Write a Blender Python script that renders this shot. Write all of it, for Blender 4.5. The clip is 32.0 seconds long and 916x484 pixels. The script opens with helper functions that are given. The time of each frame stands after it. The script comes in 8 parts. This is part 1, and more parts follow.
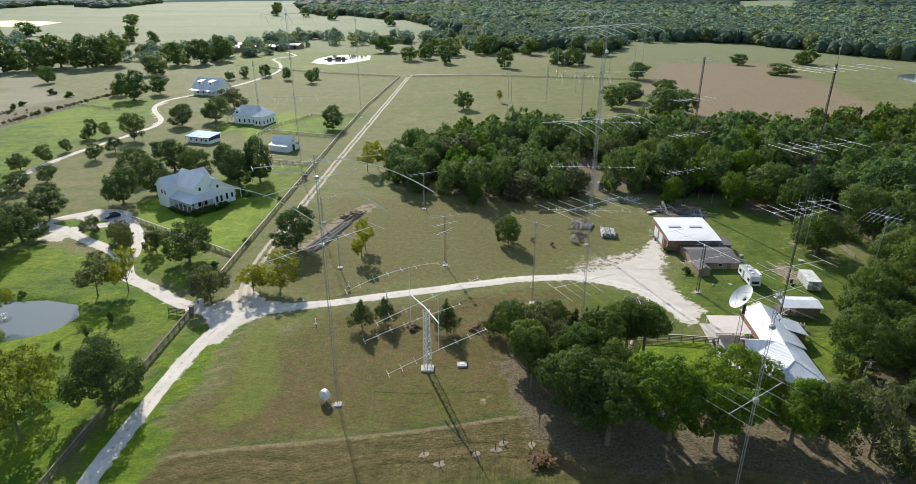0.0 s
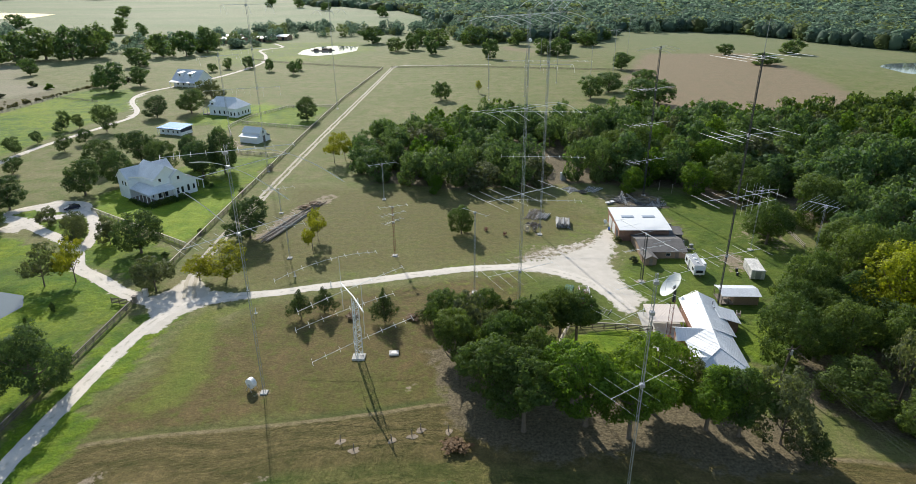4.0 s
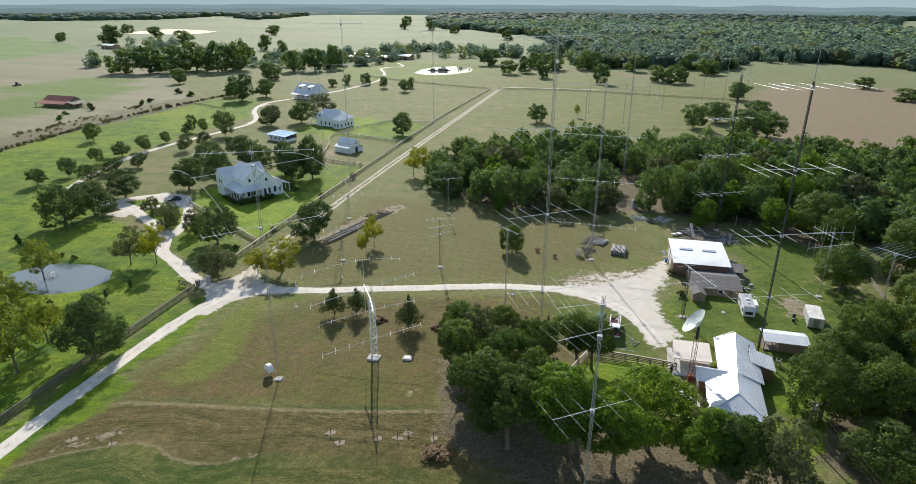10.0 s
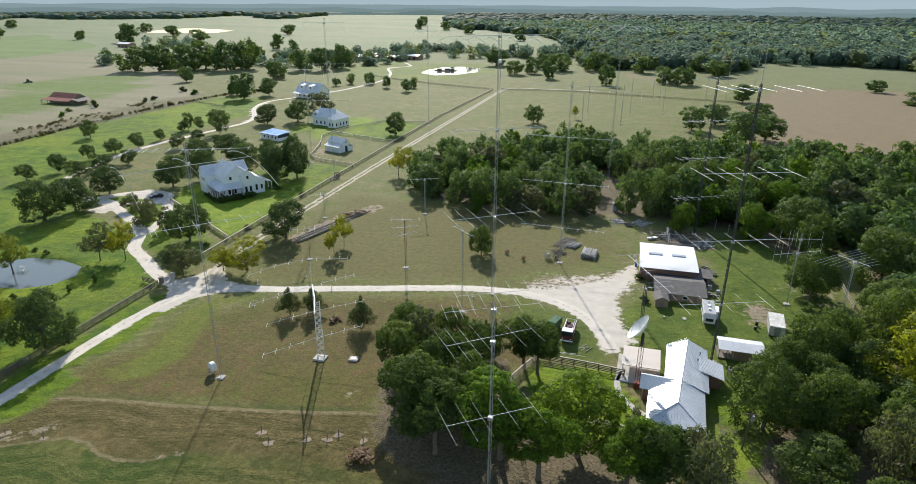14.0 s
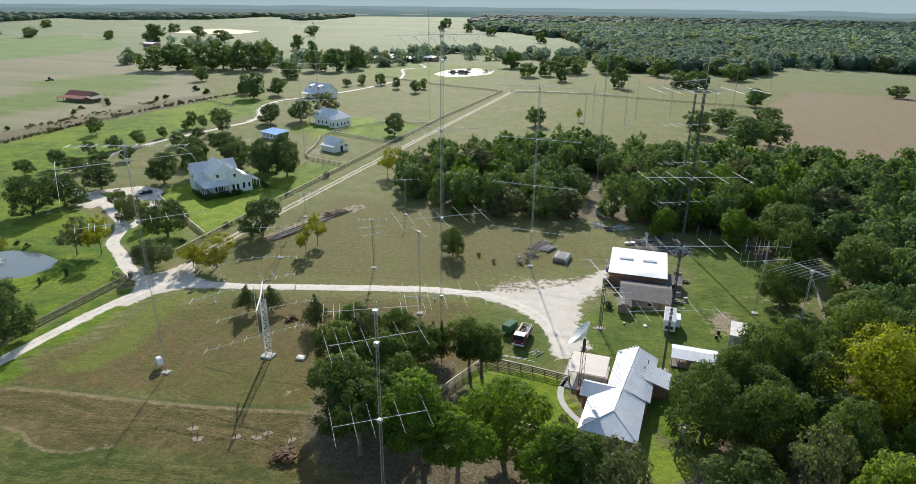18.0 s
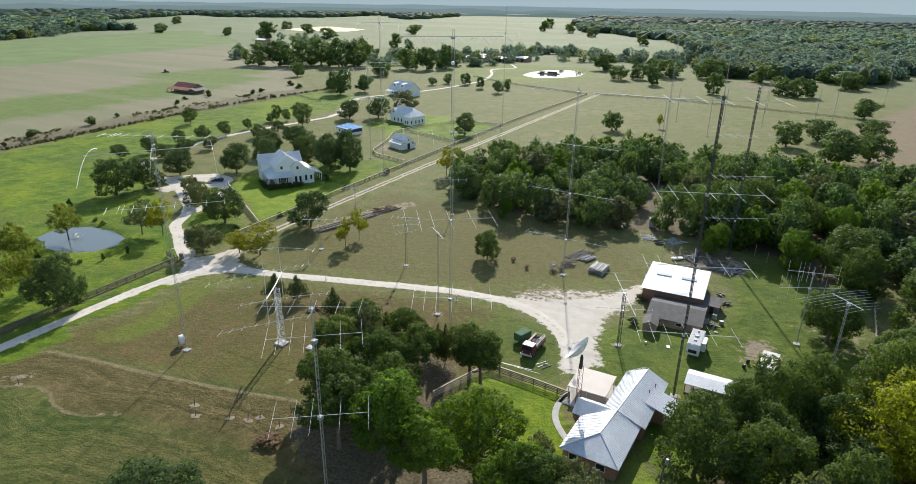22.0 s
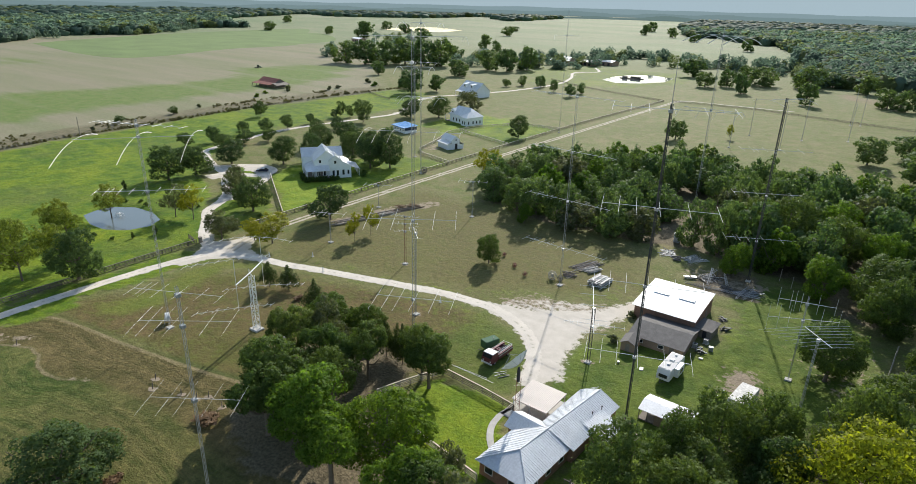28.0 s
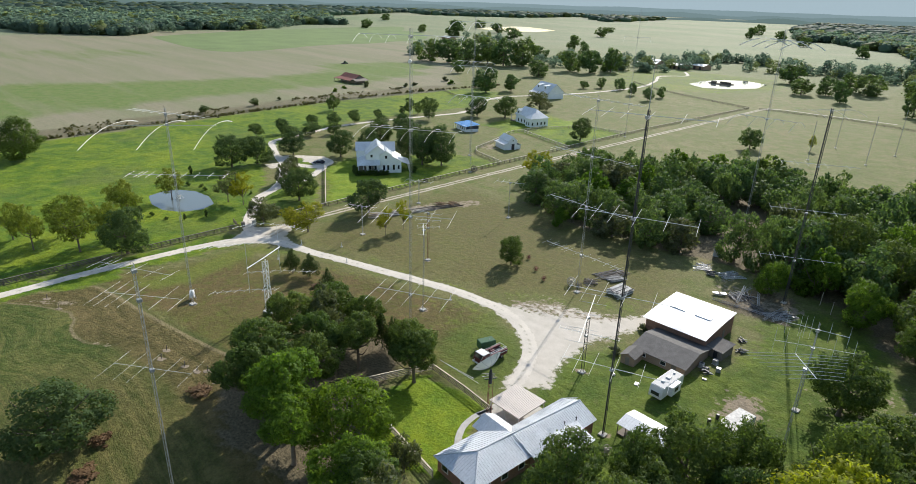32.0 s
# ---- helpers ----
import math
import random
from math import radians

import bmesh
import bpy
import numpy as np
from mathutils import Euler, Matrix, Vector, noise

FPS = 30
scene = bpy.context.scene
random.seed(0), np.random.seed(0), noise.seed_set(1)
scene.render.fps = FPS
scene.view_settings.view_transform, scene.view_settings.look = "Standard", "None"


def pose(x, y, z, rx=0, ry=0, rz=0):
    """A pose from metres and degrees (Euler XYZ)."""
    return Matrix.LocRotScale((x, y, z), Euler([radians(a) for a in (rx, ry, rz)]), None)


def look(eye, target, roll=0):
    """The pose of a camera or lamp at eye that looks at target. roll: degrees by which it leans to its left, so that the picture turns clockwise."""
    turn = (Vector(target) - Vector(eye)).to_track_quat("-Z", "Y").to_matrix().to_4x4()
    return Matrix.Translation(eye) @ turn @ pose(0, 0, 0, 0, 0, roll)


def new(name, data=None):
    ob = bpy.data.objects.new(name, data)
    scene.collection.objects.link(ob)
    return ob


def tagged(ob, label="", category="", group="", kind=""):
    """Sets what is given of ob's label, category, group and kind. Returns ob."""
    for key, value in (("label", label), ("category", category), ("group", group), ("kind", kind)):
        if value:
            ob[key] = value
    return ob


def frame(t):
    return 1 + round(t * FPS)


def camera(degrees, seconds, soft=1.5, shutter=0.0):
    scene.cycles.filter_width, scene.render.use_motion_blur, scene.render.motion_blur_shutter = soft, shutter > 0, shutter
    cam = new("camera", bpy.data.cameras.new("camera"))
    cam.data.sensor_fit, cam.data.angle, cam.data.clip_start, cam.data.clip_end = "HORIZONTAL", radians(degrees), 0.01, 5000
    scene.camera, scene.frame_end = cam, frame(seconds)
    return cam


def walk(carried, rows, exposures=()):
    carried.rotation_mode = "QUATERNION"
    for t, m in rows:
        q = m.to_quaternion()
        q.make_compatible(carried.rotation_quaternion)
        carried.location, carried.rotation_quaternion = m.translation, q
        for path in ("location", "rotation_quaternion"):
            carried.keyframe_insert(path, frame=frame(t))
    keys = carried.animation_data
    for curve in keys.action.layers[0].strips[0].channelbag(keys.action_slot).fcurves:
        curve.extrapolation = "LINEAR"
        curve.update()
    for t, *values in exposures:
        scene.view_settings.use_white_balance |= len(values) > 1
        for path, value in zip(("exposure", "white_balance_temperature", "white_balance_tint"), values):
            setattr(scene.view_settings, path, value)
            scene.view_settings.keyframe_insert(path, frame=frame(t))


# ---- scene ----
cam = camera(73.2, 32.0, soft=0.8)
PATH = [
    (0, (6.866, -96.358, 65.989), (6.844, -94.514, 65.216), -0.2),
    (0.5, (8.011, -96.154, 65.881), (8.0, -94.313, 65.1), -0.1),
    (1, (9.537, -96.284, 65.732), (9.525, -94.445, 64.948), -0.1),
    (1.5, (11.339, -96.466, 65.655), (11.321, -94.628, 64.868), -0.2),
    (2, (13.218, -96.694, 65.642), (13.195, -94.86, 64.845), -0.2),
    (2.5, (15.071, -96.835, 65.674), (15.043, -95.004, 64.868), -0.3),
    (3, (16.781, -96.891, 65.699), (16.753, -95.061, 64.893), -0.3),
    (3.5, (18.419, -96.905, 65.72), (18.391, -95.076, 64.912), -0.4),
    (5.5, (24.578, -96.702, 65.318), (24.561, -94.842, 64.583), -0.2),
    (6, (25.917, -96.69, 65.27), (25.907, -94.83, 64.536), -0.2),
    (6.5, (27.185, -96.812, 65.242), (27.18, -94.951, 64.508), -0.1),
    (7, (28.637, -97.199, 65.214), (28.634, -95.338, 64.481), 0.0),
    (7.5, (30.166, -97.545, 65.196), (30.166, -95.684, 64.462), -0.0),
    (8, (31.809, -97.821, 65.171), (31.77, -95.961, 64.438), -0.1),
    (8.5, (33.457, -97.964, 65.156), (33.329, -96.108, 64.423), -0.1),
    (9, (35.044, -97.915, 65.108), (34.802, -96.07, 64.376), 0.0),
    (9.5, (36.582, -97.751, 65.1), (36.222, -95.925, 64.368), 0.2),
    (10, (38.118, -97.516, 65.099), (37.718, -95.699, 64.367), 0.2),
    (10.5, (39.715, -97.102, 65.069), (39.296, -95.289, 64.337), 0.3),
    (11, (41.325, -96.685, 65.031), (40.894, -94.874, 64.3), 0.3),
    (11.5, (42.92, -96.197, 64.976), (42.482, -94.388, 64.245), 0.3),
    (12, (44.49, -95.609, 64.944), (44.046, -93.801, 64.213), 0.3),
    (12.5, (46.102, -95.058, 64.915), (45.653, -93.252, 64.184), 0.3),
    (13, (47.673, -94.421, 64.858), (47.219, -92.616, 64.127), 0.4),
    (13.5, (49.248, -93.808, 64.893), (48.793, -92.003, 64.162), 0.3),
    (14, (50.891, -93.258, 64.891), (50.435, -91.454, 64.16), 0.4),
    (14.5, (52.526, -92.786, 64.857), (52.071, -90.981, 64.127), 0.3),
    (15, (54.257, -92.182, 64.82), (53.802, -90.376, 64.091), 0.4),
    (15.5, (55.964, -91.628, 64.752), (55.511, -89.822, 64.023), 0.4),
    (17.5, (62.894, -89.237, 64.509), (62.4, -87.441, 63.782), 0.5),
    (18, (64.734, -88.521, 64.5), (64.199, -86.736, 63.774), 0.6),
    (18.5, (66.534, -87.785, 64.47), (65.929, -86.022, 63.744), 0.6),
    (19, (68.334, -87.112, 64.502), (67.647, -85.38, 63.775), 0.7),
    (19.5, (70.249, -86.352, 64.634), (69.498, -84.647, 63.906), 0.7),
    (20, (72.146, -85.62, 64.799), (71.365, -83.929, 64.07), 0.8),
    (20.5, (73.779, -84.733, 64.884), (72.983, -83.05, 64.155), 0.9),
    (21, (75.451, -83.722, 64.914), (74.645, -82.043, 64.184), 0.9),
    (21.5, (77.193, -82.641, 64.923), (76.381, -80.965, 64.193), 0.9),
    (22, (79.011, -81.618, 64.966), (78.194, -79.945, 64.236), 0.9),
    (22.5, (81.018, -80.662, 65.078), (80.196, -78.991, 64.349), 0.9),
    (23, (83.194, -79.683, 65.247), (82.368, -78.015, 64.516), 0.9),
    (23.5, (85.259, -78.529, 65.425), (84.425, -76.865, 64.693), 0.9),
    (24, (87.195, -77.337, 65.584), (86.303, -75.703, 64.852), 1.0),
    (24.5, (88.9, -76.312, 65.643), (87.93, -74.724, 64.91), 1.0),
    (26.5, (94.639, -72.121, 65.163), (93.573, -70.595, 64.431), 1.4),
    (27, (96.144, -70.843, 65.081), (95.072, -69.32, 64.349), 1.4),
    (27.5, (97.667, -69.582, 65.049), (96.593, -68.062, 64.318), 1.4),
    (28, (99.225, -68.267, 65.102), (98.15, -66.747, 64.371), 1.4),
    (28.5, (100.8, -66.993, 65.211), (99.722, -65.475, 64.479), 1.5),
    (29, (102.389, -65.607, 65.268), (101.312, -64.089, 64.535), 1.4),
    (29.5, (104.009, -64.209, 65.344), (102.932, -62.692, 64.611), 1.5),
    (30, (105.735, -62.918, 65.402), (104.647, -61.409, 64.67), 1.5),
    (30.5, (107.363, -61.616, 65.46), (106.231, -60.14, 64.725), 1.6),
    (31, (109.045, -60.265, 65.514), (107.864, -58.829, 64.778), 1.6),
    (31.5, (110.794, -59.032, 65.595), (109.55, -57.651, 64.857), 1.7),
    (32, (112.549, -57.833, 65.64), (111.259, -56.495, 64.9), 1.8),
]
walk(cam, [(t, look(eye, target, roll)) for t, eye, target, roll in PATH])

# ---- world and sun ----
SUN_AZ, SUN_EL = radians(-19.4), radians(31.0)
world = bpy.data.worlds.new("sky")
scene.world = world
world.use_nodes = True
wn = world.node_tree
sky = wn.nodes.new("ShaderNodeTexSky")
sky.sky_type = "NISHITA"
sky.sun_disc = False
sky.sun_elevation, sky.sun_rotation = SUN_EL, SUN_AZ
sky.air_density, sky.dust_density = 1.2, 0.6
wn.links.new(sky.outputs[0], wn.nodes["Background"].inputs[0])
wn.nodes["Background"].inputs[1].default_value = 0.135
sun = new("sun", bpy.data.lights.new("sun", "SUN"))
sun.data.energy, sun.data.angle, sun.data.color = 4.9, radians(0.55), (1.0, 0.95, 0.87)
to_sun = Vector((math.sin(SUN_AZ) * math.cos(SUN_EL), math.cos(SUN_AZ) * math.cos(SUN_EL), math.sin(SUN_EL)))
sun.matrix_world = look(to_sun * 300, (0, 0, 0))
scene.view_settings.exposure = 0.17


# ---- materials ----
def material(name, color, rough=0.8, metal=0.0, spread=0.25, scale=3.0, fine=40.0, bump=0.15, per_object=0.0, spec=0.4):
    """A worn surface: two scales of noise vary the colour, the finer one gives relief."""
    m = bpy.data.materials.new(name)
    m.use_nodes = True
    nt, ln = m.node_tree, m.node_tree.links
    b = nt.nodes["Principled BSDF"]
    b.inputs["Roughness"].default_value, b.inputs["Metallic"].default_value = rough, metal
    b.inputs["Specular IOR Level"].default_value = spec
    tc = nt.nodes.new("ShaderNodeTexCoord")
    vals = []
    for s, d in ((scale, 4.0), (fine, 2.0)):
        n = nt.nodes.new("ShaderNodeTexNoise")
        n.inputs["Scale"].default_value, n.inputs["Detail"].default_value = s, d
        ln.new(tc.outputs["Object"], n.inputs["Vector"])
        vals.append(n.outputs["Fac"])
    add = nt.nodes.new("ShaderNodeMath")
    add.operation = "ADD"
    ln.new(vals[0], add.inputs[0]), ln.new(vals[1], add.inputs[1])
    ramp = nt.nodes.new("ShaderNodeMapRange")
    ramp.inputs["From Min"].default_value, ramp.inputs["From Max"].default_value = 0.6, 1.4
    ramp.inputs["To Min"].default_value, ramp.inputs["To Max"].default_value = 1 - spread, 1 + spread
    ln.new(add.outputs[0], ramp.inputs["Value"])
    out = ramp.outputs[0]
    if per_object:
        info = nt.nodes.new("ShaderNodeObjectInfo")
        r2 = nt.nodes.new("ShaderNodeMapRange")
        r2.inputs["To Min"].default_value, r2.inputs["To Max"].default_value = 1 - per_object, 1 + per_object
        ln.new(info.outputs["Random"], r2.inputs["Value"])
        mul = nt.nodes.new("ShaderNodeMath")
        mul.operation = "MULTIPLY"
        ln.new(out, mul.inputs[0]), ln.new(r2.outputs[0], mul.inputs[1])
        out = mul.outputs[0]
    mix = nt.nodes.new("ShaderNodeMix")
    mix.data_type, mix.blend_type = "RGBA", "MULTIPLY"
    mix.inputs["Factor"].default_value = 1.0
    mix.inputs["A"].default_value = (*color, 1)
    ln.new(out, mix.inputs["B"])
    ln.new(mix.outputs["Result"], b.inputs["Base Color"])
    if bump:
        bp = nt.nodes.new("ShaderNodeBump")
        bp.inputs["Strength"].default_value, bp.inputs["Distance"].default_value = bump, 0.05
        ln.new(vals[1], bp.inputs["Height"]), ln.new(bp.outputs[0], b.inputs["Normal"])
    return m


def leaf_material(name, color, warm, shine=0.46, spread=0.24, gloss=0.14, through_blue=0.6):
    """Leaves: colour differs from tree to tree and leaf to leaf; light shines through them."""
    m = bpy.data.materials.new(name)
    m.use_nodes = True
    nt, ln = m.node_tree, m.node_tree.links
    b = nt.nodes["Principled BSDF"]
    b.inputs["Roughness"].default_value, b.inputs["Specular IOR Level"].default_value = 0.62, gloss
    info, geo = nt.nodes.new("ShaderNodeObjectInfo"), nt.nodes.new("ShaderNodeNewGeometry")
    mix = nt.nodes.new("ShaderNodeMix")
    mix.data_type = "RGBA"
    mix.inputs["A"].default_value, mix.inputs["B"].default_value = (*color, 1), (*warm, 1)
    ln.new(info.outputs["Random"], mix.inputs["Factor"])
    rng = nt.nodes.new("ShaderNodeMapRange")
    rng.inputs["To Min"].default_value, rng.inputs["To Max"].default_value = 1 - spread, 1 + spread
    ln.new(geo.outputs["Random Per Island"], rng.inputs["Value"])
    mul = nt.nodes.new("ShaderNodeMix")
    mul.data_type, mul.blend_type = "RGBA", "MULTIPLY"
    mul.inputs["Factor"].default_value = 1.0
    ln.new(mix.outputs["Result"], mul.inputs["A"]), ln.new(rng.outputs[0], mul.inputs["B"])
    ln.new(mul.outputs["Result"], b.inputs["Base Color"])
    tl, ms = nt.nodes.new("ShaderNodeBsdfTranslucent"), nt.nodes.new("ShaderNodeMixShader")
    tint = nt.nodes.new("ShaderNodeMix")
    tint.data_type, tint.blend_type = "RGBA", "MULTIPLY"
    tint.inputs["Factor"].default_value, tint.inputs["B"].default_value = 1.0, (1.35, 1.38, through_blue, 1)
    ln.new(mul.outputs["Result"], tint.inputs["A"]), ln.new(tint.outputs["Result"], tl.inputs["Color"])
    ms.inputs[0].default_value = shine
    ln.new(b.outputs[0], ms.inputs[1]), ln.new(tl.outputs[0], ms.inputs[2])
    ln.new(ms.outputs[0], nt.nodes["Material Output"].inputs["Surface"])
    return m


BARK = material("bark", (0.16, 0.13, 0.10), 0.9, scale=2.0, fine=14.0, bump=0.5)
LEAF_OAK = leaf_material("oak_leaf", (0.070, 0.120, 0.036), (0.116, 0.162, 0.044), 0.46, 0.34)
LEAF_LIVE = leaf_material("live_oak_leaf", (0.066, 0.110, 0.052), (0.096, 0.142, 0.058), 0.42, 0.26, 0.05)
# oak leaf again, lightened: haze over the woods is put into the colour
LEAF_WOOD_HAZED = leaf_material("hazed_oak_leaf", (0.084, 0.146, 0.062), (0.128, 0.188, 0.074), 0.5, 0.30)
LEAF_PALE = leaf_material("pale_elm_leaf", (0.126, 0.200, 0.028), (0.168, 0.225, 0.032), 0.54, 0.36)
LEAF_LIGHT = leaf_material("elm_leaf", (0.088, 0.172, 0.025), (0.122, 0.200, 0.030), 0.54, 0.36)
LEAF_GOLD = leaf_material("yellow_elm_leaf", (0.235, 0.270, 0.022), (0.25, 0.275, 0.024), 0.5, 0.4)
LEAF_YELLOW = leaf_material("pecan_leaf", (0.225, 0.245, 0.030), (0.280, 0.275, 0.035), 0.55, 0.35)
LEAF_PECAN = leaf_material("olive_elm_leaf", (0.155, 0.198, 0.042), (0.190, 0.216, 0.048), 0.54, 0.34)
LEAF_GREY = leaf_material("olive_leaf", (0.10, 0.12, 0.07), (0.13, 0.15, 0.08))
# far leaves: distance haze is put into their paler, bluer colour
LEAF_FAR_HAZED = leaf_material("hazed_far_wood_leaf", (0.130, 0.195, 0.146), (0.140, 0.202, 0.152), 0.55, 0.3, 0.05, 1.2)
LEAF_FAR_PALE_HAZED = leaf_material("hazed_far_elm_leaf", (0.165, 0.205, 0.085), (0.175, 0.21, 0.09), 0.55, 0.3, 0.05, 1.2)
LEAF_CEDAR = leaf_material("cedar_leaf", (0.060, 0.092, 0.030), (0.075, 0.11, 0.034), 0.25)
TRACK = material("dusty_wheel_track", (0.47, 0.415, 0.325), 0.95, scale=0.4, fine=6.0, spread=0.16, bump=0.08)
STEEL = material("galvanised_steel", (0.40, 0.41, 0.42), 0.5, 0.5, scale=1.5, spread=0.15, bump=0.0)
ALUMINIUM = material("aluminium_tube", (0.84, 0.84, 0.82), 0.45, 0.1, spread=0.08, bump=0.0)
SCRAP = material("weathered_scrap_metal", (0.20, 0.195, 0.19), 0.7, 0.2, scale=1.0, spread=0.35, bump=0.0, per_object=0.35)
DARK_STEEL = material("weathered_dark_steel", (0.09, 0.09, 0.09), 0.6, 0.5, spread=0.2, bump=0.0)
RED_STEEL = material("red_painted_steel", (0.22, 0.06, 0.045), 0.6, 0.2, spread=0.2, bump=0.0)
CONCRETE = material("concrete", (0.50, 0.48, 0.44), 0.9, scale=0.8, fine=10.0)
METAL_ROOF = material("galvalume_roof", (0.70, 0.72, 0.74), 0.45, 0.12, scale=0.35, fine=3.0, spread=0.16, bump=0.02)
WHITE_ROOF = material("white_coated_roof", (0.82, 0.82, 0.80), 0.55, scale=0.3, fine=4.0, spread=0.06, bump=0.02)
TAN_ROOF = material("tan_carport_roof", (0.68, 0.60, 0.53), 0.6, scale=0.4, fine=5.0, spread=0.08, bump=0.02)
BLUE_ROOF = material("blue_tin_roof", (0.11, 0.34, 0.66), 0.6, 0.05, scale=0.5, spread=0.1, bump=0.02)
BLUE_SHADE = material("dark_blue_panel", (0.035, 0.05, 0.085), 0.6, spread=0.15, bump=0.0)
SHINGLE = material("grey_shingle", (0.155, 0.145, 0.135), 0.9, scale=0.8, fine=9.0, spread=0.32)
RUST_ROOF = material("rusted_tin_roof", (0.26, 0.10, 0.075), 0.75, 0.2, scale=0.5, fine=3.0, spread=0.45)
BRICK = material("red_brown_brick", (0.30, 0.17, 0.12), 0.9, scale=1.2, fine=8.0, spread=0.25)
SIDING = material("white_painted_siding", (0.84, 0.86, 0.88), 0.6, scale=0.6, fine=6.0, spread=0.06, bump=0.03)
GREY_WOOD = material("weathered_grey_wood", (0.22, 0.19, 0.16), 0.9, scale=1.0, fine=12.0, per_object=0.15)
FENCE_WOOD = material("creosoted_fence_wood", (0.15, 0.125, 0.10), 0.9, scale=1.0, fine=12.0, per_object=0.25)
PALE_WOOD = material("pale_fence_wood", (0.42, 0.37, 0.31), 0.9, scale=1.0, fine=12.0, per_object=0.2)
TAN_WALL = material("tan_panel_wall", (0.34, 0.24, 0.17), 0.85, scale=0.7, fine=7.0, spread=0.18)
WHITE_PAINT = material("white_paint", (0.80, 0.80, 0.79), 0.45, scale=0.9, spread=0.06, bump=0.0)
RED_PAINT = material("faded_red_truck_paint", (0.13, 0.028, 0.034), 0.55, spread=0.2, bump=0.0)
GREEN_PAINT = material("green_enamel", (0.07, 0.17, 0.08), 0.5, spread=0.15, bump=0.0)
RUBBER = material("black_rubber", (0.03, 0.03, 0.03), 0.85, bump=0.0)
DARK_GLASS = material("dark_window_glass", (0.03, 0.035, 0.04), 0.08, bump=0.0, spread=0.1, spec=0.6)
BLACK = material("black_enamel", (0.035, 0.035, 0.04), 0.5, bump=0.0)


def ground_material():
    """Soil and turf: the kind of turf comes from the plan's regions, broken up by noise at several scales."""
    m = bpy.data.materials.new("turf_and_soil")
    m.use_nodes = True
    nt, ln = m.node_tree, m.node_tree.links
    b = nt.nodes["Principled BSDF"]
    b.inputs["Roughness"].default_value, b.inputs["Specular IOR Level"].default_value = 0.85, 0.12
    # a nap of upright blades catches light at a flat angle
    b.inputs["Sheen Weight"].default_value, b.inputs["Sheen Roughness"].default_value = 0.035, 0.4
    b.inputs["Sheen Tint"].default_value = (0.95, 1.0, 0.80, 1)
    tc = nt.nodes.new("ShaderNodeTexCoord")

    def noise_at(scale, detail, stretch=None, turn=0.0):
        n = nt.nodes.new("ShaderNodeTexNoise")
        n.inputs["Scale"].default_value, n.inputs["Detail"].default_value = scale, detail
        n.inputs["Roughness"].default_value = 0.65
        src = tc.outputs["Object"]
        if stretch:
            mp = nt.nodes.new("ShaderNodeMapping")
            mp.inputs["Scale"].default_value = stretch
            mp.inputs["Rotation"].default_value = (0, 0, turn)
            ln.new(src, mp.inputs["Vector"])
            src = mp.outputs[0]
        ln.new(src, n.inputs["Vector"])
        return n.outputs["Fac"]

    def blend(fac, a, c, kind="MIX"):
        x = nt.nodes.new("ShaderNodeMix")
        x.data_type, x.blend_type = "RGBA", kind
        for sock, v in (("Factor", fac), ("A", a), ("B", c)):
            if isinstance(v, (tuple, float)):
                x.inputs[sock].default_value = (*v, 1) if isinstance(v, tuple) else v
            else:
                ln.new(v, x.inputs[sock])
        return x.outputs["Result"]

    def attr(name):
        a = nt.nodes.new("ShaderNodeAttribute")
        a.attribute_name = name
        return a.outputs["Fac"]

    def remap(v, a, c, lo=0.0, hi=1.0):
        r = nt.nodes.new("ShaderNodeMapRange")
        for key, val in (("From Min", a), ("From Max", c), ("To Min", lo), ("To Max", hi)):
            r.inputs[key].default_value = val
        ln.new(v, r.inputs["Value"])
        return r.outputs[0]

    def times(a, c):
        x = nt.nodes.new("ShaderNodeMath")
        x.operation = "MULTIPLY"
        ln.new(a, x.inputs[0]), ln.new(c, x.inputs[1])
        return x.outputs[0]

    def plus(a, c, k):
        x = nt.nodes.new("ShaderNodeMath")
        x.operation = "MULTIPLY_ADD"
        ln.new(c, x.inputs[0]), ln.new(a, x.inputs[2])
        x.inputs[1].default_value = k
        return x.outputs[0]

    big, mid, fine = noise_at(0.03, 5.0), noise_at(0.16, 8.0), noise_at(2.2, 8.0)
    tuft, patch, grain = noise_at(0.75, 10.0), noise_at(0.38, 9.0), noise_at(7.0, 4.0)
    sep, com = nt.nodes.new("ShaderNodeSeparateXYZ"), nt.nodes.new("ShaderNodeCombineXYZ")
    ln.new(tc.outputs["Object"], sep.inputs[0])

    def swath_noise(along, across, detail):
        """Noise drawn out along the curved mower swaths."""
        com = nt.nodes.new("ShaderNodeCombineXYZ")
        for sock, src, k in ((0, sep.outputs[0], along), (1, attr("swath"), across)):
            x = nt.nodes.new("ShaderNodeMath")
            x.operation = "MULTIPLY"
            x.inputs[1].default_value = k
            ln.new(src, x.inputs[0]), ln.new(x.outputs[0], com.inputs[sock])
        n = nt.nodes.new("ShaderNodeTexNoise")
        n.inputs["Scale"].default_value, n.inputs["Detail"].default_value, n.inputs["Roughness"].default_value = 1.0, detail, 0.7
        ln.new(com.outputs[0], n.inputs["Vector"])
        return n.outputs["Fac"]

    rows, furrow = swath_noise(0.05, 0.55, 5.0), swath_noise(0.16, 2.1, 4.0)
